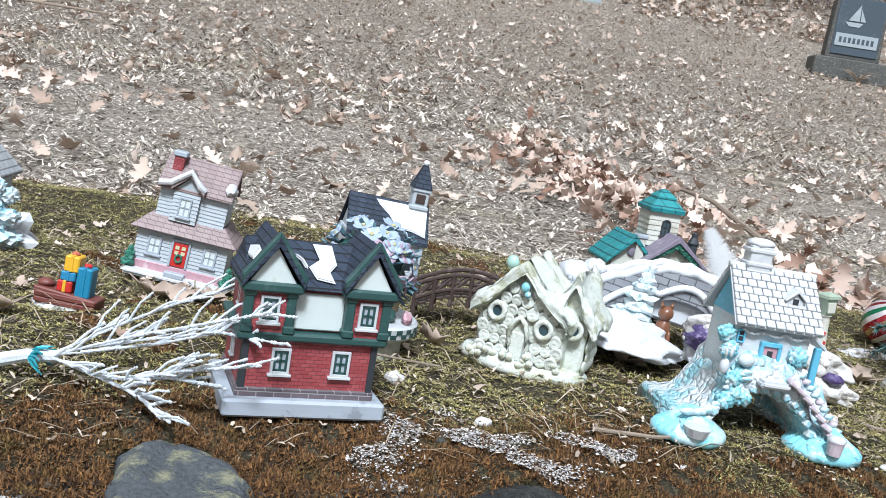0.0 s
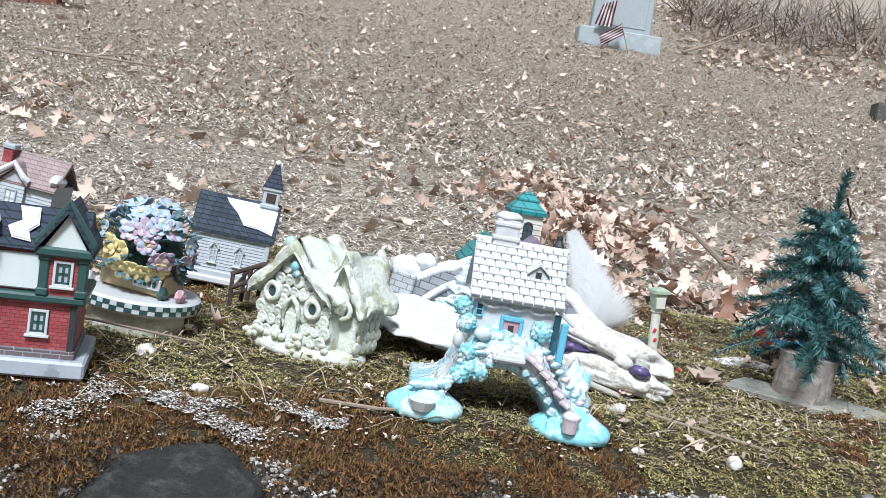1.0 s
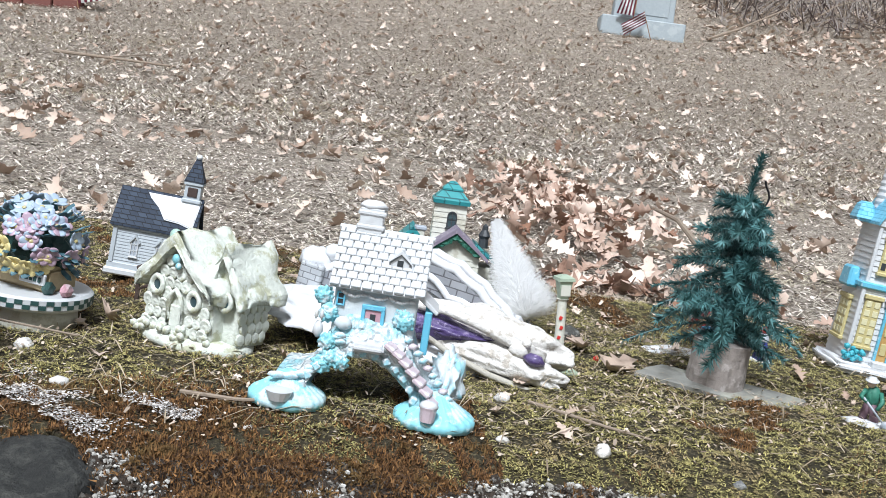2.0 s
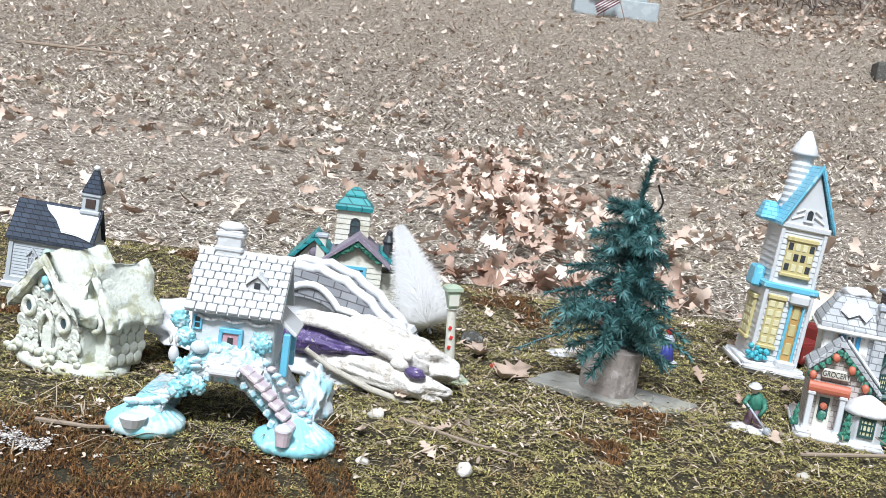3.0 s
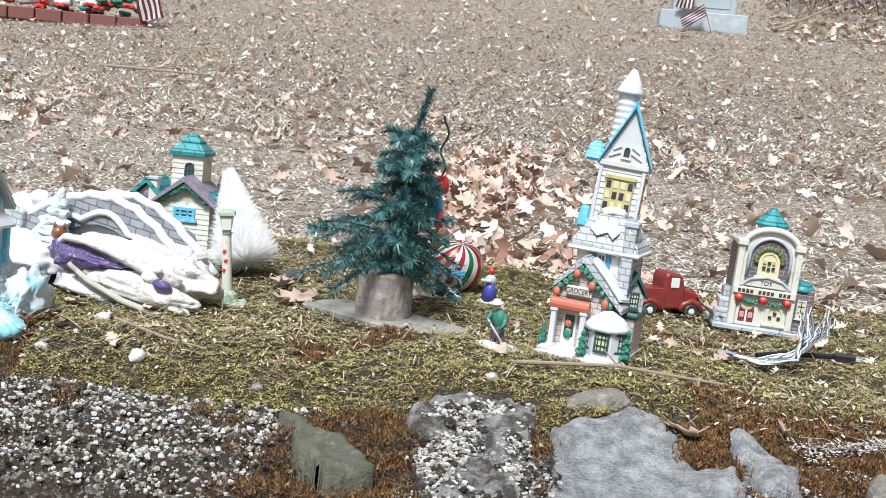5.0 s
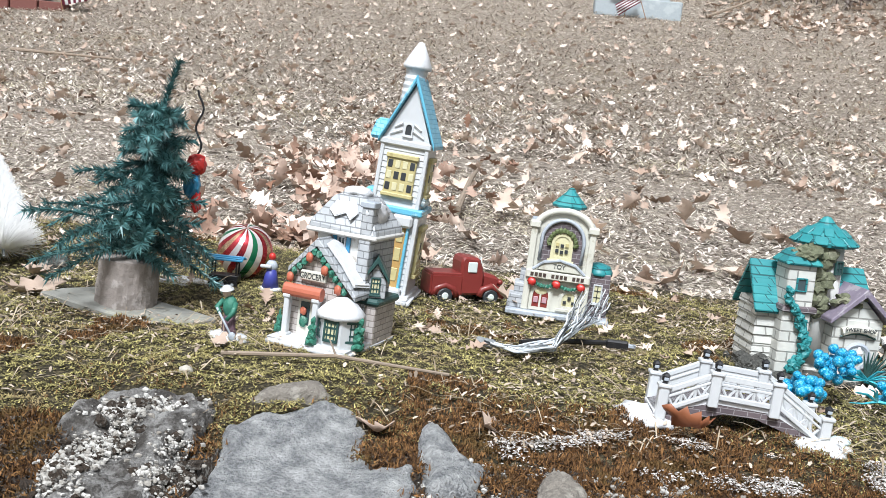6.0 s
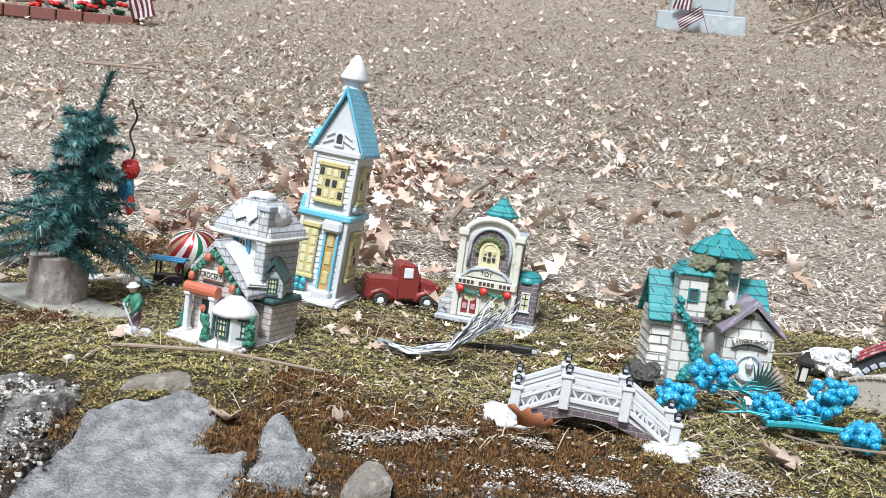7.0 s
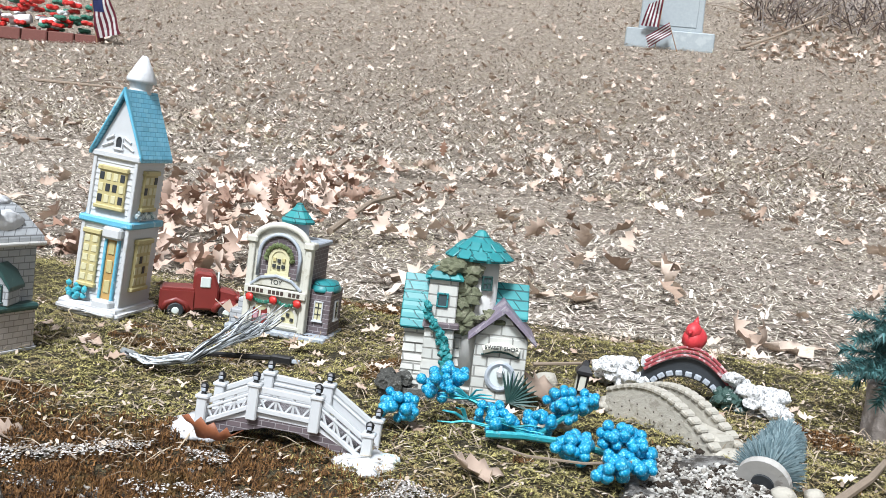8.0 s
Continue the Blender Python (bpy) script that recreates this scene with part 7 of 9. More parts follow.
    for s in (-1, 1):
        part("shutter", box(s * 0.0105 - 0.003, s * 0.0105 + 0.003, -0.0022, 0, -0.001, 0.019, 0.0004), "trainblue", w)
    roof = prism([(-0.048, 0.112), (0.054, 0.112), (0.052, 0.119), (0.026, 0.146), (0.01, 0.15), (-0.01, 0.15), (-0.024, 0.146), (-0.047, 0.119)], 0.022, 0.1, 0.002)
    for v in roof.verts:
        k = max(0, (v.co.z - 0.119) / 0.031)
        v.co.y = 0.061 + (v.co.y - 0.061) * (1 - 0.55 * k)
    part("main_roof", roof, "greybrick", h, "grey slate hipped roof")
    part("roof_snow", snow_patch([(-0.024, 0.014), (-0.012, 0.006), (0.002, 0.012), (0.012, 0.004), (0.02, 0.014), (0.01, 0.028), (-0.008, 0.024), (-0.018, 0.026)], 0.002, pose(0.002, 0.02, 0.1215, 50)), "snow", h)
    part("roof_snow", blob(0, 0.061, 0.15, 0.02, 0.02, 0.006, 0.3, 3, 3), "snow", h, smooth=True)
    part("roof_snow", blob(0.036, 0.05, 0.132, 0.012, 0.028, 0.012, 0.3, 3, 3), "snow", h, smooth=True)
    part("eaves_board", box(-0.05, 0.056, 0.02, 0.102, 0.109, 0.1135, 0.0015), "plasterwall", h)
    ch = part("chimney", box(0.03, 0.047, 0.022, 0.036, 0.05, 0.142, 0.001), "greybrick", h)
    part("cap", box(0.028, 0.049, 0.02, 0.038, 0.14, 0.146, 0.001), "grey", ch)
    sd = part("side_dormer", prism([(-0.014, 0), (0.014, 0), (0.014, 0.018), (0, 0.034), (-0.014, 0.018)], -0.01, 0.02, 0.0008), "greybrick", h, at=pose(0.05, 0.045, 0.052, 0, 0, 28))
    part("dormer_roof", gable(-0.014, 0.014, -0.012, 0.02, 0.02, 0.037, 0.004, 0.004), "green", sd)
    window(sd, on_front(0, -0.0102, 0.004), 0.013, 0.017, "green", "yellow_light", (2, 2), True)
    part("side_roof", box(0.02, 0.066, 0.028, 0.09, 0.045, 0.052, 0.0025), "green", h)
    part("side_wall", box(0.024, 0.061, 0.032, 0.088, 0.006, 0.046, 0.001), "brownstone", h)
    return h


def bay_block():
    b = bmesh.new()
    out = [(-0.03, 0.012), (-0.03, -0.004), (-0.013, -0.021), (0.013, -0.021), (0.03, -0.004), (0.03, 0.012)]
    lo = [b.verts.new((x, y, 0)) for x, y in out]
    hi = [b.verts.new((x, y, 0.034)) for x, y in out]
    b.faces.new(lo[::-1]), b.faces.new(hi)
    for i in range(6):
        j = (i + 1) % 6
        b.faces.new((lo[i], lo[j], hi[j], hi[i]))
    bmesh.ops.bevel(b, geom=list(b.edges), offset=0.001, segments=1, affect="EDGES")
    return b


M["brownstone"] = brick_mat("brown_grey_stonework", (0.42, 0.37, 0.345), (0.5, 0.46, 0.44), (0.25, 0.22, 0.2), 0.006, 0.65)
M["plasterwall"] = mat("weathered_plaster", (0.6, 0.6, 0.58), 0.65, 0.1, 70, 0.3, (0.3, 0.26, 0.22), 0.35, 45)


def toy_truck():
    h = thing("toy_pickup", put(1.148, 1.49, 28, 0, 0), "old-fashioned dark red ceramic pickup truck", "toy truck")
    part("cargo_bed", box(-0.047, -0.002, -0.021, 0.021, 0.01, 0.039, 0.0025, seg=2), "redpaint", h)
    part("bed_top", box(-0.044, -0.004, -0.018, 0.018, 0.038, 0.0405, 0.001), "redpaint", h)
    cab = prism([(-0.006, 0.012), (0.026, 0.012), (0.028, 0.04), (0.02, 0.061), (-0.002, 0.063), (-0.006, 0.058)], -0.019, 0.019, 0.003)
    c = part("cab", cab, "redpaint", h)
    part("side_window", box(0.003, 0.016, -0.0205, -0.0185, 0.042, 0.056, 0.001), "pale", c, "pale painted window")
    part("windscreen", box(-0.013, 0.013, -0.001, 0.001, 0, 0.016, 0.0005), "pale", c, at=pose(0.0255, 0, 0.042, 0, 24, 90) @ pose(0, 0, 0))
    hood = prism([(0.024, 0.012), (0.052, 0.012), (0.054, 0.03), (0.05, 0.037), (0.026, 0.042)], -0.013, 0.013, 0.004)
    part("bonnet", hood, "redpaint", h)
    part("grille", box(0.052, 0.0555, -0.009, 0.009, 0.014, 0.033, 0.001), "redpaint", h)
    for x in (-0.026, 0.038):
        for s in (-1, 1):
            fb = bmesh.new()
            tube([(x - 0.016, s * 0.0185, 0.011), (x - 0.012, s * 0.0185, 0.02), (x, s * 0.0185, 0.0245), (x + 0.012, s * 0.0185, 0.02), (x + 0.017, s * 0.0185, 0.01)], 0.0045, 0.0045, 8, fb)
            part("mudguard", fb, "redpaint", h, smooth=True)
            w = part("wheel", lathe([(0, -0.003), (0.009, -0.003), (0.0105, -0.0015), (0.0105, 0.0015), (0.009, 0.003), (0, 0.003)], 20), "dark", h, at=pose(x, s * 0.0195, 0.0105, 90))
            part("hub_cap", lathe([(0, -0.0042), (0.0035, -0.004), (0.005, -0.0028), (0.005, 0.0028), (0.0035, 0.004), (0, 0.0042)], 14), "pale", w)
    for s in (-1, 1):
        part("headlight", blob(0.052, s * 0.0145, 0.03, 0.004, 0.004, 0.004, 0.05, 2, 2), "redpaint", h, smooth=True)
    return h


def toy_shop():
    h = thing("toy_shop", put(1.275, 1.445, 3, 0, 1.5, lift=0) @ Matrix.Diagonal((0.9, 0.9, 0.95, 1)), "cream arched-front ceramic toy shop with teal cupola", "village house", "ceramic village")
    part("base", box(-0.066, 0.078, -0.012, 0.09, 0, 0.008, 0.002), "grey", h)
    k = 14
    front = [(-0.043, 0.008), (0.043, 0.008), (0.043, 0.116)] + [(0.036 * math.cos(math.pi * i / k), 0.118 + 0.022 * math.sin(math.pi * i / k)) for i in range(k + 1)] + [(-0.043, 0.116)]
    part("front_wall", prism(front, 0, 0.012, 0.001), "cream", h)
    part("body", box(-0.042, 0.042, 0.012, 0.085, 0.008, 0.12, 0.001), "darkbrick", h)
    for s in (-1, 1):
        part("pier", box(s * 0.0405 - 0.0045, s * 0.0405 + 0.0045, -0.005, 0.01, 0.008, 0.12, 0.001), "cream", h)
        part("pier_cap", box(s * 0.0405 - 0.0075, s * 0.0405 + 0.0075, -0.008, 0.014, 0.118, 0.127, 0.0015), "cream", h)
    arc = [(0.039 * math.cos(math.pi * i / k), -0.002, 0.118 + 0.026 * math.sin(math.pi * i / k)) for i in range(k + 1)]
    part("arch_moulding", tube(arc, 0.0045, 0.0045, 9), "cream", h, smooth=True)
    arch = [(-0.027, 0.076), (0.027, 0.076)] + [(0.027 * math.cos(math.pi * i / k), 0.104 + 0.026 * math.sin(math.pi * i / k)) for i in range(k + 1)]
    part("arched_recess", prism(arch, -0.0022, 0.001, 0), "darkbrick", h, "dark brick arched recess")
    ring = [(0.029 * math.cos(math.pi * i / k), -0.004, 0.104 + 0.028 * math.sin(math.pi * i / k)) for i in range(k + 1)]
    part("recess_moulding", tube([(0.029, -0.004, 0.076)] + ring + [(-0.029, -0.004, 0.076)], 0.0026, 0.0026, 8), "grey", h, smooth=True)
    w = window(h, on_front(0, -0.0024, 0.079), 0.03, 0.036, "yellow_light", "yellow_light", (0, 0), True, arch=True)
    for i, j in ((-1, 0), (1, 0), (0, 1), (0, -0.2), (-1, 1.2), (1, 1.2)):
        part("pane", box(i * 0.0065 - 0.0022, i * 0.0065 + 0.0022, -0.003, -0.0006, 0.010 + j * 0.007, 0.0145 + j * 0.007, 0), "dark" if j <= 1 else "yellow", w)
    b = bmesh.new()
    for i in range(13):
        a = math.pi * i / 12
        blob(0.0185 * math.cos(a), -0.005, 0.1 + 0.018 * math.sin(a), 0.004, 0.003, 0.004, 0.5, 4, 1, b, i)
    part("arch_garland", b, M["olive"], h)
    sg = part("name_board", prism([(-0.03, 0.064), (0.03, 0.064), (0.026, 0.072), (0.014, 0.0775), (-0.014, 0.0775), (-0.026, 0.072)], -0.0075, 0, 0.0008), "cream", h, "small curved sign")
    part("board_moulding", tube([(-0.036, -0.007, 0.0635), (-0.022, -0.008, 0.0745), (0, -0.008, 0.079), (0.022, -0.008, 0.0745), (0.036, -0.007, 0.0635)], 0.0022, 0.0022, 7), "grey", h)
    letters("TOY", 0.0085, sg, pose(0, -0.008, 0.0705) @ FRONT)
    sb = part("fascia", box(-0.044, 0.044, -0.009, 0, 0.052, 0.0625, 0.0012), "cream", h, "long fascia with worn dark marks")
    b = bmesh.new()
    for i in range(13):
        if i in (4, 9):
            continue
        box(-0.038 + i * 0.0058, -0.0338 + i * 0.0058, -0.0096, -0.0088, 0.055, 0.0598, 0, b)
    part("fascia_marks", b, "brown", sb)
    for x in (-0.034, 0.0, 0.034):
        part("red_bow", blob(x, -0.009, 0.0465, 0.006, 0.003, 0.0055, 0.6, 5, 2), "bright_red", h, smooth=True)
    b = bmesh.new()
    for i in range(17):
        u = i / 16
        blob(-0.034 + 0.068 * u, -0.006, 0.0475 - 0.005 * abs(math.sin(u * 2 * math.pi)), 0.0032, 0.0025, 0.003, 0.5, 4, 1, b, i)
    part("swag", b, "leafgreen", h)
    dw = window(h, on_front(-0.02, -0.0004, 0.009), 0.03, 0.035, "cream", "redpaint", (1, 0), False, arch=True, name="arched_door")
    for s in (-1, 1):
        part("door_pane", box(s * 0.006 - 0.0032, s * 0.006 + 0.0032, -0.0022, -0.0006, 0.01, 0.018, 0.0006), "pinkstone", dw)
    part("fanlight", blob(0, -0.0008, 0.026, 0.009, 0.0012, 0.005, 0.05, 2, 2), "yellow_light", dw)
    w = window(h, on_front(0.02, -0.0004, 0.015), 0.028, 0.026, "cream", "yellow_light", (0, 0), True, arch=True)
    for i, j in ((-1, 0), (1, 0), (0, 1)):
        part("pane", box(i * 0.006 - 0.0022, i * 0.006 + 0.0022, -0.003, -0.0006, 0.007 + j * 0.006, 0.011 + j * 0.006, 0), "dark", w)
    part("flat_roof", box(-0.046, 0.046, 0.008, 0.088, 0.119, 0.125, 0.0015), "grey", h)
    cu = part("cupola_drum", lathe([(0, 0.124), (0.017, 0.124), (0.017, 0.146), (0.02, 0.148), (0, 0.149)], 8, m=pose(0.004, 0.045, 0, 0, 0, 22)), "grey", h)
    part("cupola_roof", lathe([(0, 0.146), (0.024, 0.146), (0.025, 0.149), (0.019, 0.155), (0.007, 0.167), (0.004, 0.172), (0, 0.173)], 8, m=pose(0.004, 0.045, 0)), "teal", cu, "teal ribbed cupola roof")
    part("steps_wing", box(-0.064, -0.042, 0.0, 0.05, 0.008, 0.026, 0.001, box(-0.058, -0.042, 0.012, 0.05, 0.025, 0.04, 0.001, box(-0.052, -0.042, 0.024, 0.05, 0.039, 0.056, 0.001))), "greybrick", h)
    sw = part("side_wing", box(0.042, 0.074, 0.012, 0.07, 0.008, 0.066, 0.001), "darkbrick", h, "dark brick side wing")
    part("wing_roof", rough(lathe([(0, 0.064), (0.034, 0.063), (0.034, 0.067), (0.026, 0.075), (0, 0.079)], 14, sx=0.62, sy=0.95, m=pose(0.057, 0.041, 0)), 0.001, 60), "teal", sw, smooth=True)
    window(sw, on_front(0.058, 0.0118, 0.026), 0.013, 0.026, "white", "yellow_light", (1, 2), True, bar_mat="dark")
    window(sw, on_right(0.0742, 0.04, 0.026), 0.016, 0.026, "white", "yellow_light", (1, 2), True, bar_mat="dark")
    return h


M["olive"] = mat("olive_garland", (0.1, 0.13, 0.05), 0.6, 0.3, 120, 0.4)


def white_bridge():
    h = thing("white_footbridge", put(1.449, 1.078, 7, 0, 2.5, lift=0.0) @ Matrix.Diagonal((0.86, 0.84, 0.76, 1)), "white ceramic footbridge with lattice rails and dark lantern posts", "miniature bridge")
    X = [-0.082, -0.034, 0.026, 0.078]
    Z = [0.016, 0.038, 0.036, 0.006]
    zz = lambda x: float(np.interp(x, X, Z))
    pts = [(x, zz(x)) for x in (-0.088, *X[1:3], 0.083)]
    low = [(0.06, 0.002), (0.04, 0.014), (0.01, 0.024), (-0.02, 0.024), (-0.05, 0.014), (-0.066, 0.002)]
    part("stone_arch", prism([(-0.088, 0.0)] + pts + [(0.083, 0.0)] + low, -0.022, 0.026, 0.001), "darkbrick", h, "purple-brown stone arch")
    part("deck", prism(pts + [(x, z - 0.004) for x, z in pts[::-1]], -0.0225, 0.0265, 0.0008), "snow", h)
    for x, s, y in ((-0.088, 0.03, 0.0), (0.076, 0.034, -0.014)):
        part("snow_foot", rough(blob(x, y, 0.0, s, 0.036, 0.013, 0.25, 3, 3, flat=-0.002), 0.001, 80), "snow", h, "white snow foot", smooth=True)
    part("foliage_tuft", blob(0.1, -0.012, 0.009, 0.011, 0.008, 0.005, 0.5, 5, 2), "frost", h)
    for y in (-0.024, 0.026):
        for i, x in enumerate(X):
            p = part("post", box(x - 0.005, x + 0.005, y - 0.005, y + 0.005, Z[i] - 0.008, Z[i] + 0.032, 0.0012, box(x - 0.0065, x + 0.0065, y - 0.0065, y + 0.0065, Z[i] + 0.028, Z[i] + 0.0325, 0.0012)), "white", h)
            ln = part("lantern", lathe([(0, 0), (0.003, 0), (0.002, 0.002), (0.0034, 0.003), (0.004, 0.008), (0.0045, 0.0085), (0.0024, 0.011), (0, 0.0125)], 6, m=pose(x, y, Z[i] + 0.0325)), "black_metal", p, "tiny dark lantern")
            part("lantern_glass", box(x - 0.0022, x + 0.0022, y - 0.004, y + 0.004, Z[i] + 0.036, Z[i] + 0.0395, 0.0004), "grey", ln)
        for i in range(3):
            x0, x1, z0, z1 = X[i] + 0.005, X[i + 1] - 0.005, Z[i], Z[i + 1]
            for dz, t in ((0.004, 0.0028), (0.0185, 0.0016), (0.026, 0.0032)):
                part("rail", prism([(x0, z0 + dz - t), (x1, z1 + dz - t), (x1, z1 + dz + t), (x0, z0 + dz + t)], y - 0.0022, y + 0.0022, 0.0006), "white", h)
            if y > 0:
                part("rail_panel", prism([(x0, z0 + 0.002), (x1, z1 + 0.002), (x1, z1 + 0.026), (x0, z0 + 0.026)], y - 0.001, y + 0.001, 0.0004), "white", h, "plain white far parapet")
            n = 3 if y < 0 else 0
            for k in range(n):
                a0, a1 = k / n, (k + 1) / n
                xa, xb = x0 + (x1 - x0) * a0, x0 + (x1 - x0) * a1
                za, zb = z0 + (z1 - z0) * a0, z0 + (z1 - z0) * a1
                xm, zm = (xa + xb) / 2, (za + zb) / 2
                part("lattice_bar", tube([(xm, y, zm + 0.004), (xa, y, za + 0.018)], 0.0013, 0.0013, 5, tube([(xm, y, zm + 0.004), (xb, y, zb + 0.018)], 0.0013, 0.0013, 5)), "white", h)
                if k:
                    part("baluster", tube([(xa, y, za + 0.004), (xa, y, za + 0.026)], 0.0015, 0.0015, 5), "white", h)
    return h


def sweet_shop():
    h = thing("sweet_shop", put(1.553, 1.266, 12, 0, 0, lift=0) @ Matrix.Diagonal((0.95, 0.95, 0.97, 1)), "cream block ceramic sweet shop with teal roofs, turret and moss", "village house", "ceramic village")
    part("base", rough(box(-0.072, 0.07, -0.012, 0.085, 0, 0.012, 0.003), 0.003, 50, 3), "granite", h)
    part("left_wing", siding(-0.066, -0.022, 0.018, 0.07, 0.008, 0.082, 0.0095, 0.0014), "stonewhite", h)
    d = part("left_roof", prism([(0.01, 0.07), (0.044, 0.118), (0.08, 0.07), (0.08, 0.075), (0.044, 0.125), (0.01, 0.075)], 0.02, 0.072, 0.001, m=pose(0, 0, 0, 0, 0, 90)), "teal", h, "teal plank roof")
    sl = math.degrees(math.atan2(0.048, 0.034))
    for k in range(6):
        part("roof_plank", box(-0.026, 0.026, -0.0045, 0.0048, 0, 0.0022, 0.0008), "teal", d, at=pose(-0.046, 0.0125 + 0.0055 * k, 0.0755 + 0.0078 * k, sl - 6))
    part("centre_wall", siding(-0.024, 0.05, 0.014, 0.07, 0.008, 0.088, 0.0095, 0.0014), "stonewhite", h)
    part("back_roof", prism([(0.02, 0.088), (0.05, 0.118), (0.08, 0.088), (0.08, 0.093), (0.05, 0.124), (0.02, 0.093)], -0.062, 0.01, 0.001, m=pose(0, 0, 0, 0, 0, 90)), "teal", h)
    tr = part("square_turret", box(-0.046, -0.014, -0.002, 0.035, 0.008, 0.128, 0.0012, taper=0.94), "stonewhite", h)
    part("turret_roof", box(-0.052, -0.008, -0.008, 0.041, 0.126, 0.142, 0.003, taper=0.45), "teal", tr)
    part("turret_moss", rough(blob(-0.024, 0.01, 0.138, 0.016, 0.016, 0.009, 0.5, 4, 3), 0.003, 90), M["olivemoss"], tr)
    part("turret_ledge", box(-0.048, -0.01, -0.006, 0.02, 0.076, 0.083, 0.0015), "darkbrick", tr)
    window(tr, on_front(-0.030, -0.0012, 0.098), 0.012, 0.015, "teal", "glass_dark", (0, 0), False)
    rt = part("round_tower", lathe([(0, 0.02), (0.024, 0.02), (0.0225, 0.15), (0, 0.15)], 22, m=pose(0.004, 0.034, 0)), "plasterwall", h, smooth=True)
    roof = part("cone_roof", lathe([(0, 0.148), (0.034, 0.147), (0.035, 0.151), (0.024, 0.161), (0.011, 0.169), (0.004, 0.177), (0, 0.178)], 14, m=pose(0.004, 0.034, 0)), "teal", rt, "teal tiled cone roof")
    for j, (r, z) in enumerate(((0.031, 0.1525), (0.022, 0.161))):
        for k in range(12):
            a = 2 * math.pi * (k + 0.5 * (j % 2)) / 12
            part("roof_tile", box(-0.0072 + 0.002 * j, 0.0072 - 0.002 * j, -0.006, 0.006, -0.0008, 0.0018, 0.0006), "teal", roof, at=pose(0.004 + r * math.cos(a), 0.034 + r * math.sin(a), z, 0, 0, math.degrees(a) + 90) @ pose(0, 0, 0, 40))
    b = bmesh.new()
    r = random.Random(9)
    for k in range(40):
        u = k / 39
        blob(-0.002 + r.uniform(-0.012, 0.006) - 0.002 * u, 0.01 + r.uniform(-0.004, 0.004), 0.076 + 0.07 * u, 0.008, 0.0055, 0.007, 0.6, 5, 2, b, k)
    part("moss_growth", b, M["olivemoss"], h, "moss growing up the tower")
    window(rt, pose(0.014, 0.0118, 0.118, 0, 0, 25), 0.012, 0.015, "green", "glass_dark", (1, 1), False)
    g = part("front_block", box(0.008, 0.062, -0.01, 0.05, 0.008, 0.075, 0.0008), "stonewhite", h, "cream block shop front")
    part("front_gable", prism([(0.008, 0.074), (0.062, 0.074), (0.035, 0.1)], -0.0095, 0.05), "stonewhite", h)
    part("front_roof", gable(0.006, 0.064, -0.014, 0.052, 0.076, 0.103, 0.006, 0.005), "lilac", h, "weathered lilac roof")
    b = bmesh.new()
    for k in range(16):
        blob(0.008 + r.uniform(0, 0.03), r.uniform(-0.01, 0.03), 0.086 + r.uniform(0, 0.012), 0.007, 0.007, 0.004, 0.6, 5, 2, b, k)
    part("roof_moss", b, M["olivemoss"], h)
    sg = part("sign", tube([(0.017, -0.0125, 0.062), (0.026, -0.013, 0.0655), (0.035, -0.013, 0.0665), (0.044, -0.013, 0.0655), (0.053, -0.0125, 0.062)], 0.0046, 0.0046, 8), "cream", h, "curved cream shop sign")
    letters("SWEET SHOP", 0.0058, sg, pose(0.035, -0.0178, 0.0658) @ FRONT)
    part("sign_border", tube([(0.0155, -0.0125, 0.057), (0.026, -0.0135, 0.0605), (0.035, -0.0135, 0.0615), (0.044, -0.0135, 0.0605), (0.0545, -0.0125, 0.057)], 0.0012, 0.0012, 6), "green", h)
    ring = part("round_window", lathe([(0.0105, 0), (0.0155, 0.0), (0.016, 0.002), (0.0135, 0.0035), (0.0108, 0.002), (0.0105, 0)], 22), "grey", h, at=pose(0.037, -0.0104, 0.036, 90))
    part("pane", lathe([(0, 0.0006), (0.0108, 0.0006), (0.0108, 0.0012), (0, 0.0014)], 18), "pale", ring)
    part("hanging_lamp", lathe([(0, 0), (0.0032, 0.001), (0.0045, 0.006), (0.001, 0.012), (0, 0.012)], 10, m=pose(0.037, -0.016, 0.036)), "white", h)
    b = bmesh.new()
    for k in range(34):
        u = k / 33
        x = -0.03 + 0.012 * math.sin(u * 4.5) - 0.004 * u
        blob(x + r.uniform(-0.003, 0.003), -0.009 + 0.003 * r.random(), 0.016 + 0.085 * u, 0.0065 - 0.003 * u, 0.0045, 0.0055 - 0.002 * u, 0.6, 5, 2, b, k)
    part("climbing_vine", b, M["vine"], h, "dark teal climbing vine")
    b = bmesh.new()
    for k in range(13):
        a = -0.3 + 2.2 * k / 12
        tube([(0.048, -0.018, 0.012), (0.048 + 0.02 * math.cos(a), -0.022, 0.014 + 0.022 * math.sin(a)), (0.048 + 0.03 * math.cos(a), -0.024, 0.016 + 0.03 * math.sin(a))], 0.0022, 0.0004, 4, b)
    part("spiky_plant", b, "green", h)
    for k in range(16):
        part("rock", blob(0, 0, 0, 0.009, 0.009, 0.008, 0.5, 4, 2, seed=k), "granite", h, at=pose(-0.072 + r.uniform(-0.01, 0.012), -0.004 + r.uniform(-0.01, 0.02), 0.006 + r.uniform(0, 0.014)))
    return h


M["olivemoss"] = mat("grey_green_moss", (0.12, 0.13, 0.08), 0.9, 0.4, 160, 0.9, (0.24, 0.24, 0.17), 0.4, 60)
M["vine"] = mat("teal_vine", (0.02, 0.2, 0.21), 0.5, 0.35, 180, 0.6)


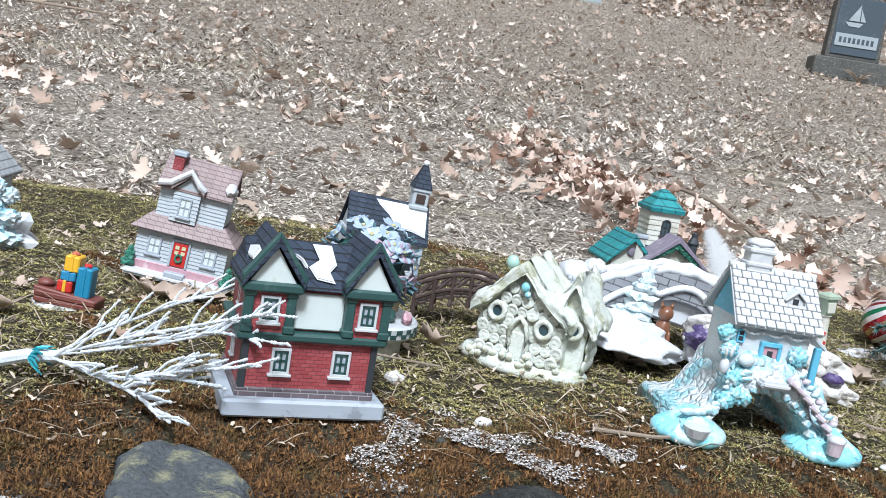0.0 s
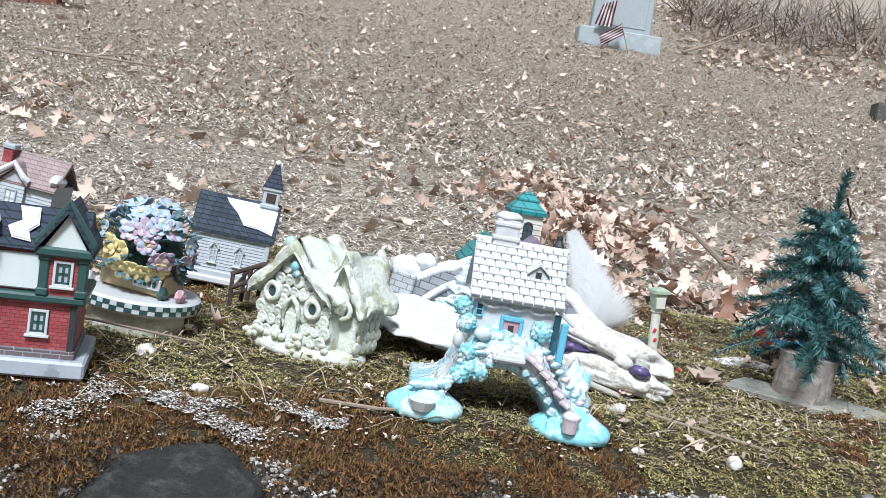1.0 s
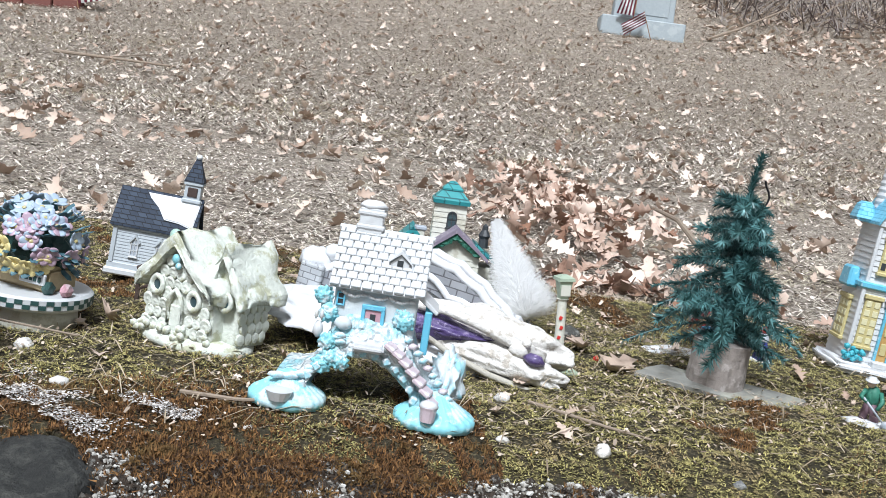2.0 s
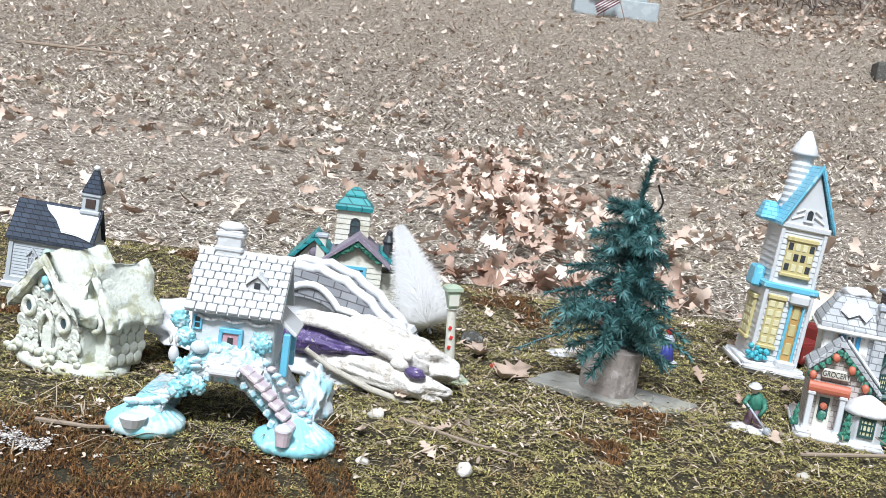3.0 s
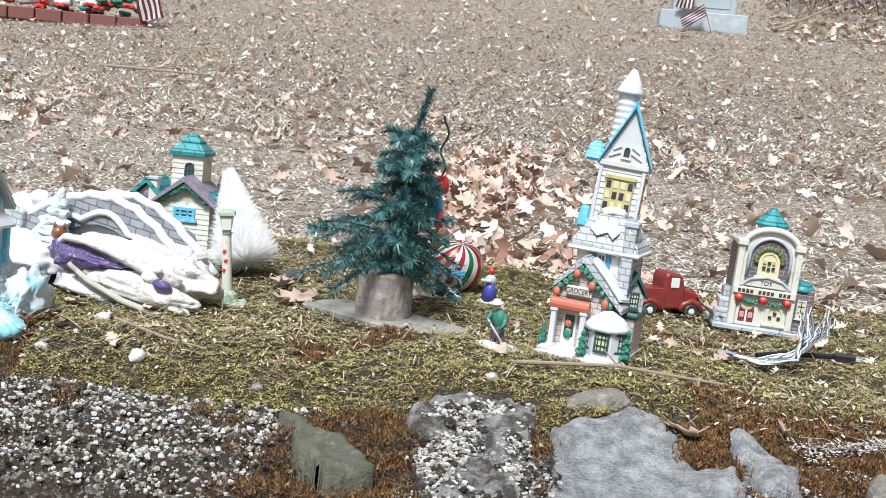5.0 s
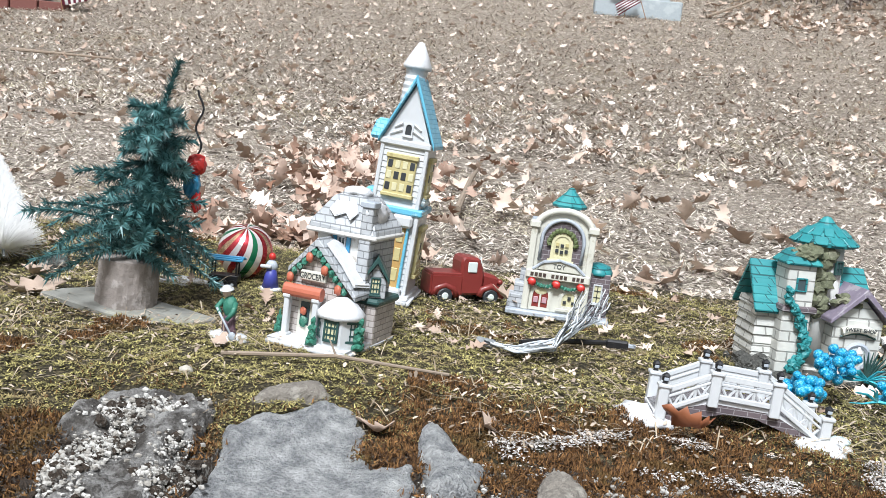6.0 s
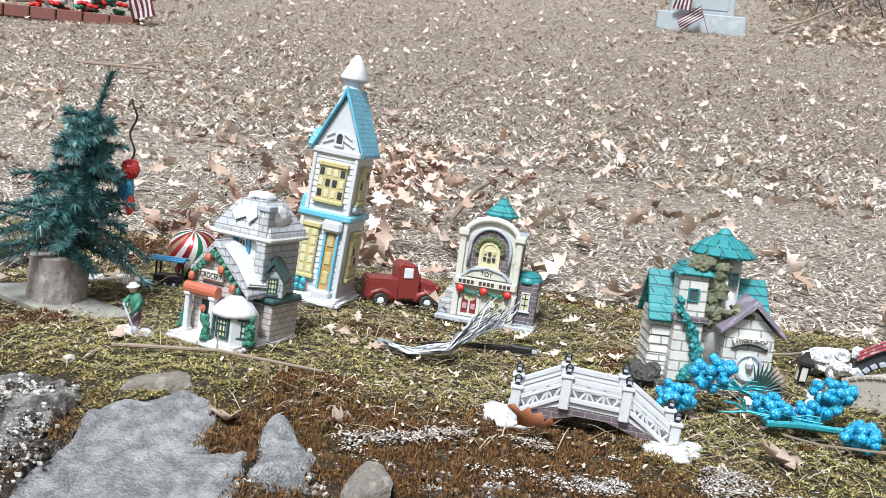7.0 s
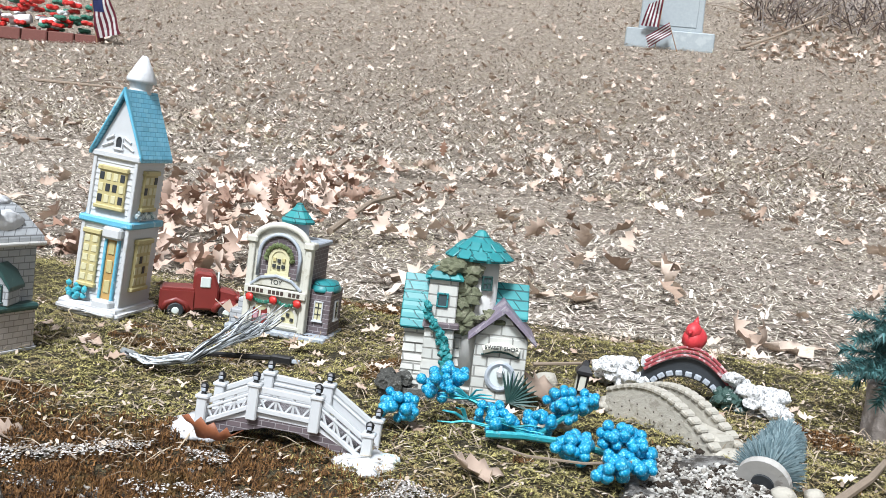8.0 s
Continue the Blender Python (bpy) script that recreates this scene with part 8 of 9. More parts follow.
def berry_spray():
    h = thing("berry_garland", pose(1.66, 1.155, 0.018) @ Matrix.Diagonal((0.92, 0.92, 0.92, 1)), "glittering bright blue artificial berry spray lying on the moss", "berry garland")
    r = random.Random(14)
    part("stem", tube([(-0.065, -0.012, 0.008), (-0.03, -0.005, 0.01), (0.02, -0.008, 0.012), (0.06, -0.03, 0.012)], 0.004, 0.003, 7), "tealwire", h, "teal wrapped stem")
    part("stem", tube([(-0.03, -0.005, 0.01), (-0.06, 0.02, 0.02), (-0.1, 0.03, 0.03)], 0.003, 0.002, 7), "tealwire", h)
    part("stem", tube([(-0.02, 0.0, 0.01), (0.0, 0.03, 0.022), (0.02, 0.06, 0.03)], 0.003, 0.002, 7), "tealwire", h)
    part("loose_wire", tube([(-0.05, -0.03, 0.004), (-0.02, -0.05, 0.006), (0.03, -0.062, 0.012), (0.07, -0.06, 0.02)], 0.0012, 0.0012, 5), "twig", h)
    clusters = [(-0.118, 0.03, 0.04, 26, 0.024), (-0.155, -0.005, 0.018, 22, 0.019), (-0.06, 0.01, 0.018, 20, 0.02), (-0.02, 0.012, 0.018, 16, 0.017),
                (0.0, 0.05, 0.03, 18, 0.02), (0.02, 0.07, 0.032, 10, 0.012), (0.018, -0.03, 0.015, 20, 0.018), (0.06, -0.035, 0.03, 26, 0.022), (0.055, -0.07, 0.014, 16, 0.016), (0.078, -0.045, 0.016, 12, 0.013)]
    for cx, cy, cz, n, s in clusters:
        for k in range(int(n * 1.5)):
            d = Vector((r.gauss(0, 1), r.gauss(0, 0.9), r.gauss(0, 0.8)))
            d = d.normalized() * s * r.uniform(0.5, 1.05)
            q = r.uniform(0.0045, 0.0064)
            z = max(q - 0.008, cz + d.z * 0.8)
            if k % 2 == 0:
                o = part("berry", blob(0, 0, 0, q, q, q, 0.12, 4, 2, seed=k), "berry", h, smooth=True, at=pose(cx + d.x, cy + d.y, z))
                me = o.data
            else:
                o = new("berry", me)
                o.parent, o.matrix_basis = h, pose(cx + d.x, cy + d.y, z, r.uniform(0, 90), r.uniform(0, 90))
    for k in range(26):
        cx, cy, cz = r.choice([(-0.09, 0.02, 0.03), (-0.04, 0.0, 0.015), (-0.085, -0.005, 0.015)])
        a = r.uniform(-0.6, 3.4)
        part("tinsel_leaf", tube([(cx, cy, cz), (cx + 0.014 * math.cos(a), cy - 0.004, cz + 0.012 * math.sin(a)), (cx + 0.028 * math.cos(a), cy - 0.006, cz + 0.014 * math.sin(a))], 0.0016, 0.0004, 4), "tealwire", h)
    return h


M["tealwire"] = mat("teal_tinsel", (0.03, 0.3, 0.36), 0.35, 0.4, 200, 0.4, (0.3, 0.5, 0.52), 0.3, 120, metal=0.4)


def frosted_spray():
    h = thing("frosted_branch", pose(-0.112, 0.792, 0.02) @ Matrix.Diagonal((0.74, 0.8, 0.9, 1)), "white flocked artificial branch spray with a teal tinsel collar", "artificial branch")
    r = random.Random(6)
    part("handle", tube([(-0.03, 0.0, 0.004), (0.0, 0.0, 0.012), (0.03, 0.002, 0.014)], 0.006, 0.005, 9), "flock", h)
    for k in range(22):
        a = r.uniform(-2.6, 2.6)
        part("collar_leaf", tube([(0.0, 0, 0.012), (0.008 + 0.006 * r.random(), 0.012 * math.sin(a), 0.012 + 0.008 * math.cos(a)), (0.02, 0.022 * math.sin(a), 0.01 + 0.014 * math.cos(a) * 0.8)], 0.0022, 0.0005, 4), "tealwire", h)
    arms = [[(0.02, 0, 0.014), (0.09, 0.015, 0.035), (0.15, 0.0, 0.055), (0.235, -0.03, 0.085)],
            [(0.02, 0, 0.014), (0.08, -0.02, 0.008), (0.15, -0.03, 0.02), (0.2, -0.04, 0.022)],
            [(0.02, 0, 0.014), (0.08, 0.05, 0.04), (0.13, 0.08, 0.06), (0.19, 0.11, 0.075)],
            [(0.05, 0.004, 0.02), (0.12, 0.03, 0.03), (0.18, 0.02, 0.05), (0.25, -0.035, 0.062)],
            [(0.08, -0.02, 0.008), (0.12, -0.035, 0.004), (0.15, -0.055, -0.006)],
            [(0.05, 0.02, 0.02), (0.1, 0.06, 0.024), (0.15, 0.08, 0.03), (0.2, 0.09, 0.045)],
            [(0.1, -0.022, 0.01), (0.16, -0.04, 0.03), (0.235, -0.045, 0.045)]]
    def fuzz(path, name, n, rad):
        b = tube(path, 0.0014, 0.0008, 6)
        pts = [Vector(p) for p in path]
        for k in range(n):
            i = r.randrange(len(pts) - 1)
            c = pts[i].lerp(pts[i + 1], r.random())
            blob(c.x, c.y, c.z, rad * r.uniform(0.6, 1.2), rad * r.uniform(0.6, 1.2), rad * r.uniform(0.6, 1.1), 0.4, 4, 1, b, k)
        return part(name, b, "flock", h)
    for a in arms:
        fuzz(a, "arm", 120, 0.0019)
        for k in range(17):
            i = r.randrange(1, len(a))
            c = Vector(a[i - 1]).lerp(Vector(a[i]), r.random())
            d = (Vector(a[i]) - Vector(a[i - 1])).normalized() + Vector((r.uniform(-0.4, 0.4), r.uniform(-0.5, 0.7), r.uniform(-0.1, 0.9)))
            m = c + d * r.uniform(0.008, 0.02)
            fuzz([c, m, m + Vector((d.x, d.y * 1.4, d.z * 0.5)) * r.uniform(0.006, 0.02)], "side_twig", 22, 0.0016)
    return h


def gift_sled():
    h = thing("gift_sled", put(-0.15, 0.985, -4, 0, 3), "brown toy sled piled with wrapped presents on snow", "toy sled")
    part("snow_base", blob(0, 0, 0.001, 0.034, 0.018, 0.006, 0.2, 3, 3), "snow", h, smooth=True)
    part("hull", prism([(-0.027, 0.004), (0.028, 0.004), (0.03, 0.016), (-0.03, 0.02)], -0.012, 0.012, 0.0012), "wood_red", h)
    for z in (0.008, 0.0135):
        part("hull_board", box(-0.028, 0.029, -0.0132, 0.0132, z - 0.0022, z + 0.0022, 0.0006), "wood_red", h)
    part("bow_scroll", blob(-0.023, 0, 0.022, 0.008, 0.008, 0.004, 0.3, 3, 2), "wood_red", h, smooth=True)
    for x0, x1, z0, z1, m in ((-0.01, 0.004, 0.018, 0.029, "bright_red"), (-0.008, 0.006, 0.029, 0.038, "trainblue"), (-0.006, 0.008, 0.038, 0.053, "giftyellow"), (0.007, 0.021, 0.016, 0.044, "giftblue")):
        g = part("present", box(x0, x1, -0.009, 0.007, z0, z1, 0.0012), m, h)
        c = (x0 + x1) / 2
        part("ribbon", box(c - 0.0015, c + 0.0015, -0.0096, 0.0076, z0 + 0.0005, z1 + 0.0006, 0.0003), "giftyellow" if m == "bright_red" else m, g)
        part("bow", blob(c, -0.001, z1 + 0.001, 0.004, 0.003, 0.0022, 0.5, 5, 2), "orange" if m == "giftyellow" else "bright_red", g)
    return h


M["wood_red"] = mat("red_brown_paint", (0.16, 0.05, 0.04), 0.5, 0.25, 90, 0.3)
M["giftyellow"] = mat("yellow_wrapping", (0.7, 0.4, 0.03), 0.4, 0.1, 80, 0.1)
M["giftblue"] = mat("teal_blue_wrapping", (0.02, 0.2, 0.34), 0.4, 0.1, 80, 0.1)


def silver_spray():
    h = thing("silver_twig_spray", pose(1.235, 1.215, 0.022), "silver-white glittered twig spray lying before the toy shop", "artificial branch")
    r = random.Random(3)
    for k in range(34):
        o = (k - 16.5) * 0.0011
        path = [(-0.018, 0.0, 0.0), (0.015, -0.012 + o * 0.6, -0.004 + 0.2 * abs(o)), (0.05, 0.004 + o, 0.0 + 0.4 * abs(o)), (0.076 + o, 0.05 + o, 0.022 + 0.001 * (k % 5)), (0.086 + 1.1 * o, 0.1 + r.uniform(-0.01, 0.02), 0.036 + r.uniform(-0.012, 0.022))]
        fine = []
        for i in range(len(path) - 1):
            for t in (0, 0.33, 0.66):
                fine.append(Vector(path[i]).lerp(Vector(path[i + 1]), t) + Vector((r.uniform(-1, 1), r.uniform(-1, 1), r.uniform(0, 1))) * 0.003)
        part("twig", tube(fine + [path[-1]], 0.001, 0.0006, 5), ("flock", "silver", "flock", "dark", "silver")[k % 5], h)
    part("handle", tube([(-0.028, 0.006, 0.001), (-0.01, -0.002, 0.0)], 0.004, 0.005, 8), "silver", h)
    return h


def cord():
    h = thing("light_cord", pose(1.26, 1.26, 0.02), "black plastic light cord with its plug end", "cord")
    part("cable", tube([(-0.01, -0.02, 0.002), (0.02, 0.005, 0.003), (0.05, 0.022, 0.002), (0.08, 0.03, 0.003)], 0.003, 0.003, 7), "black_metal", h)
    part("plug", box(0.08, 0.104, 0.026, 0.036, -0.002, 0.007, 0.0015), "black_metal", h)
    part("prong", box(0.103, 0.112, 0.0285, 0.0335, 0.0005, 0.0045, 0.0006), "grey", h)
    return h


def black_lantern():
    h = thing("toy_lantern", put(1.66, 1.385, 10, 0, 6) @ Matrix.Diagonal((0.68, 0.68, 0.85, 1)), "black miniature lantern with pale panes", "miniature lamp")
    part("foot", box(-0.011, 0.011, -0.011, 0.011, 0, 0.006, 0.0015), "black_metal", h)
    part("body", lathe([(0, 0.006), (0.009, 0.006), (0.0135, 0.034), (0, 0.034)], 4, m=pose(0, 0, 0, 0, 0, 45)), "black_metal", h)
    for a in range(4):
        part("pane", box(-0.0052, 0.0052, -0.0095, -0.0076, 0.011, 0.031, 0.0008), "cream", h, at=pose(0, 0, 0, 0, 0, 90 * a))
    part("hood", lathe([(0, 0.033), (0.018, 0.033), (0.0175, 0.037), (0.008, 0.044), (0.004, 0.05), (0, 0.051)], 4, m=pose(0, 0, 0, 0, 0, 45)), "black_metal", h)
    part("bracket", tube([(0.004, 0.012, 0.0), (0.008, 0.014, 0.02), (0.006, 0.012, 0.05)], 0.0025, 0.002, 6), "black_metal", h)
    return h


def red_arch():
    h = thing("snowy_arch_bridge", put(1.772, 1.43, -5, 0, 4) @ Matrix.Diagonal((0.92, 0.92, 0.88, 1)), "snowy rockery bridge ornament with red rails and stone arch", "miniature bridge")
    n = 16
    r = random.Random(12)
    arc = lambda u: 0.028 + 0.03 * math.sin(math.pi * min(1, max(0, u)))
    low = [(0.042 * math.cos(math.pi * i / 12), 0.034 * math.sin(math.pi * i / 12)) for i in range(13)]
    part("arch", prism([(-0.055, 0)] + [(-0.055 + 0.11 * i / n, arc(i / n)) for i in range(n + 1)] + [(0.055, 0)] + low, 0.0, 0.035, 0), "dark", h, "dark stone arch")
    for k in range(13):
        a = math.pi * (k + 0.5) / 13
        part("arch_stone", box(-0.004, 0.004, -0.004, 0.003, -0.0032, 0.0032, 0.001), "grey", h, at=pose(0.047 * math.cos(a), -0.001, 0.0385 * math.sin(a), 0, 90 - math.degrees(a), 0))
    for j in range(3):
        part("red_rail", tube([(-0.052 + 0.104 * i / n, -0.005, arc(i / n) + 0.005 + j * 0.0052) for i in range(n + 1)], 0.002, 0.002, 7), "redrail", h, "dusky red rail")
    for sgn, x0 in ((-1, -0.075), (1, 0.085)):
        for k in range(26):
            part("snowy_rock", blob(0, 0, 0, 0.011, 0.011, 0.009, 0.5, 4, 2, seed=k), M["snowrock"], h, at=pose(x0 + r.gauss(0, 0.017), 0.008 + r.gauss(0, 0.014), max(0.004, (0.04 if sgn < 0 else 0.034) * r.random())))
    for k in range(14):
        part("snowy_rock", blob(0, 0, 0, 0.012, 0.011, 0.008, 0.5, 4, 2, seed=k), M["snowrock"], h, at=pose(0.05 + 0.075 * k / 13, -0.012 + r.gauss(0, 0.006), 0.05 - 0.045 * k / 13))
    b = bmesh.new()
    for k in range(16):
        blob(0.055 + r.gauss(0, 0.012), -0.016 + r.gauss(0, 0.005), 0.012 + 0.02 * r.random(), 0.007, 0.006, 0.007, 0.6, 5, 2, b, k)
    part("shrub", b, M["darkshrub"], h)
    return h


M["redrail"] = mat("dusky_red_paint", (0.3, 0.06, 0.07), 0.55, 0.3, 90, 0.3, (0.6, 0.55, 0.55), 0.45, 150)
M["snowrock"] = mat("snow_crusted_rock", (0.75, 0.76, 0.77), 0.75, 0.2, 250, 0.9, (0.1, 0.11, 0.11), 0.5, 260)
M["darkshrub"] = mat("dark_frosted_shrub", (0.03, 0.07, 0.06), 0.7, 0.3, 150, 0.7, (0.5, 0.55, 0.55), 0.35, 110)


def red_bird():
    b = blob(0, 0, 0.014, 0.013, 0.017, 0.014, 0.1, 2, 3)
    blob(0, -0.007, 0.0235, 0.0085, 0.0105, 0.0095, 0.08, 2, 3, b)
    lathe([(0.005, 0), (0, 0.012)], 8, b, pose(0, -0.003, 0.029, -25))
    lathe([(0.003, 0), (0, 0.007)], 8, b, pose(0, -0.016, 0.0235, 100))
    blob(0, 0.02, 0.01, 0.005, 0.014, 0.003, 0.1, 2, 2, b)
    return tagged(part("bird_ornament", b, M["birdred"], None, smooth=True, at=put(1.776, 1.437, -20, lift=0.058)), "plain red bird ornament perched on the snowy bridge", "ornament")


M["birdred"] = mat("coral_red_paint", (0.55, 0.04, 0.05), 0.5, 0.15, 80, 0.1)


def sand_bridge():
    h = thing("sandstone_bridge", put(1.756, 1.285, -44, 0, 3, lift=-0.004) @ Matrix.Diagonal((0.85, 0.85, 0.75, 1)), "sand-coloured resin arched bridge half sunk in moss", "miniature bridge")
    n = 18
    arc = lambda u: 0.012 + 0.042 * math.sin(math.pi * (0.12 + 0.86 * u))
    for y in (-0.018, 0.02):
        pts = [(-0.085 + 0.17 * i / n, arc(i / n)) for i in range(n + 1)]
        part("parapet", prism(pts + [(0.085, -0.002), (-0.085, -0.002)], y - 0.005, y + 0.005, 0.001), "sandstone", h)
        for i in range(16):
            u = (i + 0.5) / 16
            part("coping_stone", box(-0.0056, 0.0056, -0.0075, 0.0075, -0.003, 0.0038, 0.002), "sandstone", h, at=pose(-0.085 + 0.17 * u, y, arc(u) + 0.002, 0, -math.degrees(math.atan(0.66 * math.cos(math.pi * (0.12 + 0.86 * u)))), 0))
    b = bmesh.new()
    for i in range(12):
        for j in range(3):
            u = (i + 1) / 13
            if 0.006 + j * 0.012 < arc(u) - 0.012:
                blob(-0.085 + 0.17 * u + 0.003 * (j % 2), -0.0232, 0.006 + j * 0.012, 0.0012, 0.0008, 0.0012, 0.2, 3, 1, b)
    part("pit_marks", b, "brown", h)
    part("deck", box(-0.08, 0.08, -0.014, 0.016, 0.0, 0.03, 0.004), "sandstone", h)
    part("foot", rough(blob(0.085, 0, 0.004, 0.022, 0.03, 0.014, 0.3, 3, 3, flat=-0.002), 0.002, 60), "sandstone", h, smooth=True)
    part("foot", rough(blob(-0.088, 0, 0.004, 0.018, 0.028, 0.014, 0.3, 3, 3, flat=-0.002), 0.002, 60), "sandstone", h, smooth=True)
    return h


def knit_ornament():
    h = thing("knitted_ornament", pose(0.868, 1.268, 0.15), "red and blue knitted ornament hanging by a dark chain", "ornament")
    k = bmesh.new()
    for i in range(11):
        tube([(0.004 * math.sin(i), 0, 0.028 + 0.0065 * i), (0.004 * math.sin(i + 1), 0, 0.0345 + 0.0065 * i)], 0.0013, 0.0013, 5, k)
    part("chain", k, "black_metal", h)
    part("red_cap", rough(blob(0, 0, 0.017, 0.011, 0.01, 0.012, 0.2, 3, 3), 0.0012, 300), "bright_red", h)
    part("blue_body", rough(blob(-0.004, 0, -0.006, 0.010, 0.009, 0.016, 0.2, 3, 3), 0.0012, 300), "trainblue", h)
    part("red_tail", rough(blob(0.002, 0, -0.024, 0.006, 0.006, 0.012, 0.3, 3, 3), 0.0012, 300), "bright_red", h)
    return h


# ---- set everything out ----
brick_house()
victorian_house()
left_house()
church()
flower_stand()
brown_bridge()
shell_house()
blue_house()
green_church()
snow_bridge()
cat_statuette()
geode_ornament()
bristle_tree("bottle_brush_tree", (0.618, 1.3, 0.028), (0.556, 1.36, 0.15), 0.046, 9000, "brush", "white bottle-brush tree leaning against the church", None, 0.16, 0.0005)
lamp_post()
slate_slab()
pine_tree(put(0.83, 1.196, 0, 0, 2, lift=0.006), 0.262, 0.098, 31, 84, 0.032, 0.05, "dark green artificial pine standing in a grey sawn log", 0.05, 0.19)
pine_tree(put(1.985, 1.40, 90, 0, 0), 0.2, 0.07, 33, 60, 0.034, 0.06, "dark green artificial pine in a pale log at the wall's end", 0.0)
knit_ornament()
striped_ball()
blue_cart()
small_statuettes()
tower_house()
grocery()
toy_truck()
toy_shop()
silver_spray()
cord()
white_bridge()
sweet_shop()
berry_spray()
frosted_spray()
gift_sled()
black_lantern()
red_arch()
red_bird()
sand_bridge()
bristle_tree("sisal_tree", (1.832, 1.165, 0.02), (1.853, 1.225, 0.046), 0.028, 5200, "sisal", "frosted blue-green sisal tree lying on its side", 0.022, 0.55, 0.0005)

# ---- loose leaves, sticks, stones and shells on the wall ----
lone_leaf(1.403, 1.02, 0.048, 195, "leaf_dark", 48, -14, 0.014, 0.5, 0.35, "large russet oak leaf curled against the white bridge")
lone_leaf(0.72, 1.2, 0.075, 60, rx=15)
lone_leaf(1.225, 1.46, 0.07, 20, rx=30, ry=10, lift=0.012)
lone_leaf(0.035, 0.97, 0.08, 10, "leaf_dark", 20, 0, 0.004)
lone_leaf(-0.2, 0.93, 0.075, 160, rx=25, lift=0.006)
lone_leaf(-0.235, 0.9, 0.05, 40, "leaf_dark", 15, 10)
lone_leaf(-0.185, 0.795, 0.06, 5, "leaf", 10, 5)
lone_leaf(0.19, 1.03, 0.05, 120, "leaf", 60, 10, 0.01)
lone_leaf(1.62, 1.30, 0.07, 80, "leaf", 50, 0, 0.008)
lone_leaf(1.605, 1.075, 0.05, 30, "leaf", 20, 20, 0.004)
lone_leaf(-0.08, 1.07, 0.08, 15, "leaf", 8, 5)
lone_leaf(-0.04, 1.09, 0.06, 70, "leaf", 12, 5)
lone_leaf(0.68, 1.27, 0.06, 100, "leaf", 12, 5)
lone_leaf(1.16, 0.95, 0.045, 140, "leaf", 25, 10)
lone_leaf(1.245, 0.99, 0.035, 80, "leaf", 50, 10)
lone_leaf(0.41, 1.1, 0.07, 40, "leaf", 10, 10)
for x, y, s, rz in ((1.95, 1.95, 0.13, 20), (1.6, 2.1, 0.12, 80), (2.3, 2.2, 0.14, 150), (0.25, 2.3, 0.11, 10), (-0.3, 1.95, 0.1, 60), (0.05, 1.85, 0.11, 130), (1.45, 1.85, 0.1, 170), (1.75, 2.6, 0.12, 45)):
    lone_leaf(x, y, s, rz, "leaf_pale", label="large pale oak leaf lying behind the wall", rx=6, curl=0.15, fold=0.15)


def tp(x, y, h=0.006):
    return (x, y, top_z(x, y) + h)


stick("dry_stalk", [tp(1.0, 1.04), tp(1.1, 1.055, 0.012), tp(1.2, 1.07, 0.008)], 0.0022, 0.0014, "long pale dry stalk lying on the moss", forks=[[tp(1.1, 1.055, 0.012), tp(1.085, 1.085, 0.02)]])
stick("dry_stalk", [tp(0.62, 0.98), tp(0.69, 0.945, 0.01), tp(0.73, 0.95, 0.006)], 0.0018, 0.001, "thin dry stalk lying on the moss")
stick("dry_stalk", [tp(0.03, 0.95, 0.012), tp(0.1, 0.945, 0.014), tp(0.2, 0.95, 0.01)], 0.0016, 0.001, "long thin dry stalk beside the flower stand")
stick("dry_stalk", [tp(0.33, 0.87), tp(0.38, 0.86, 0.008), tp(0.42, 0.875, 0.005)], 0.0022, 0.0012, "short dry twig lying on the moss")
stick("dry_stalk", [tp(1.88, 1.13), tp(1.92, 1.2, 0.01), tp(1.95, 1.28, 0.008)], 0.004, 0.003, "bleached dry stick lying on the moss")
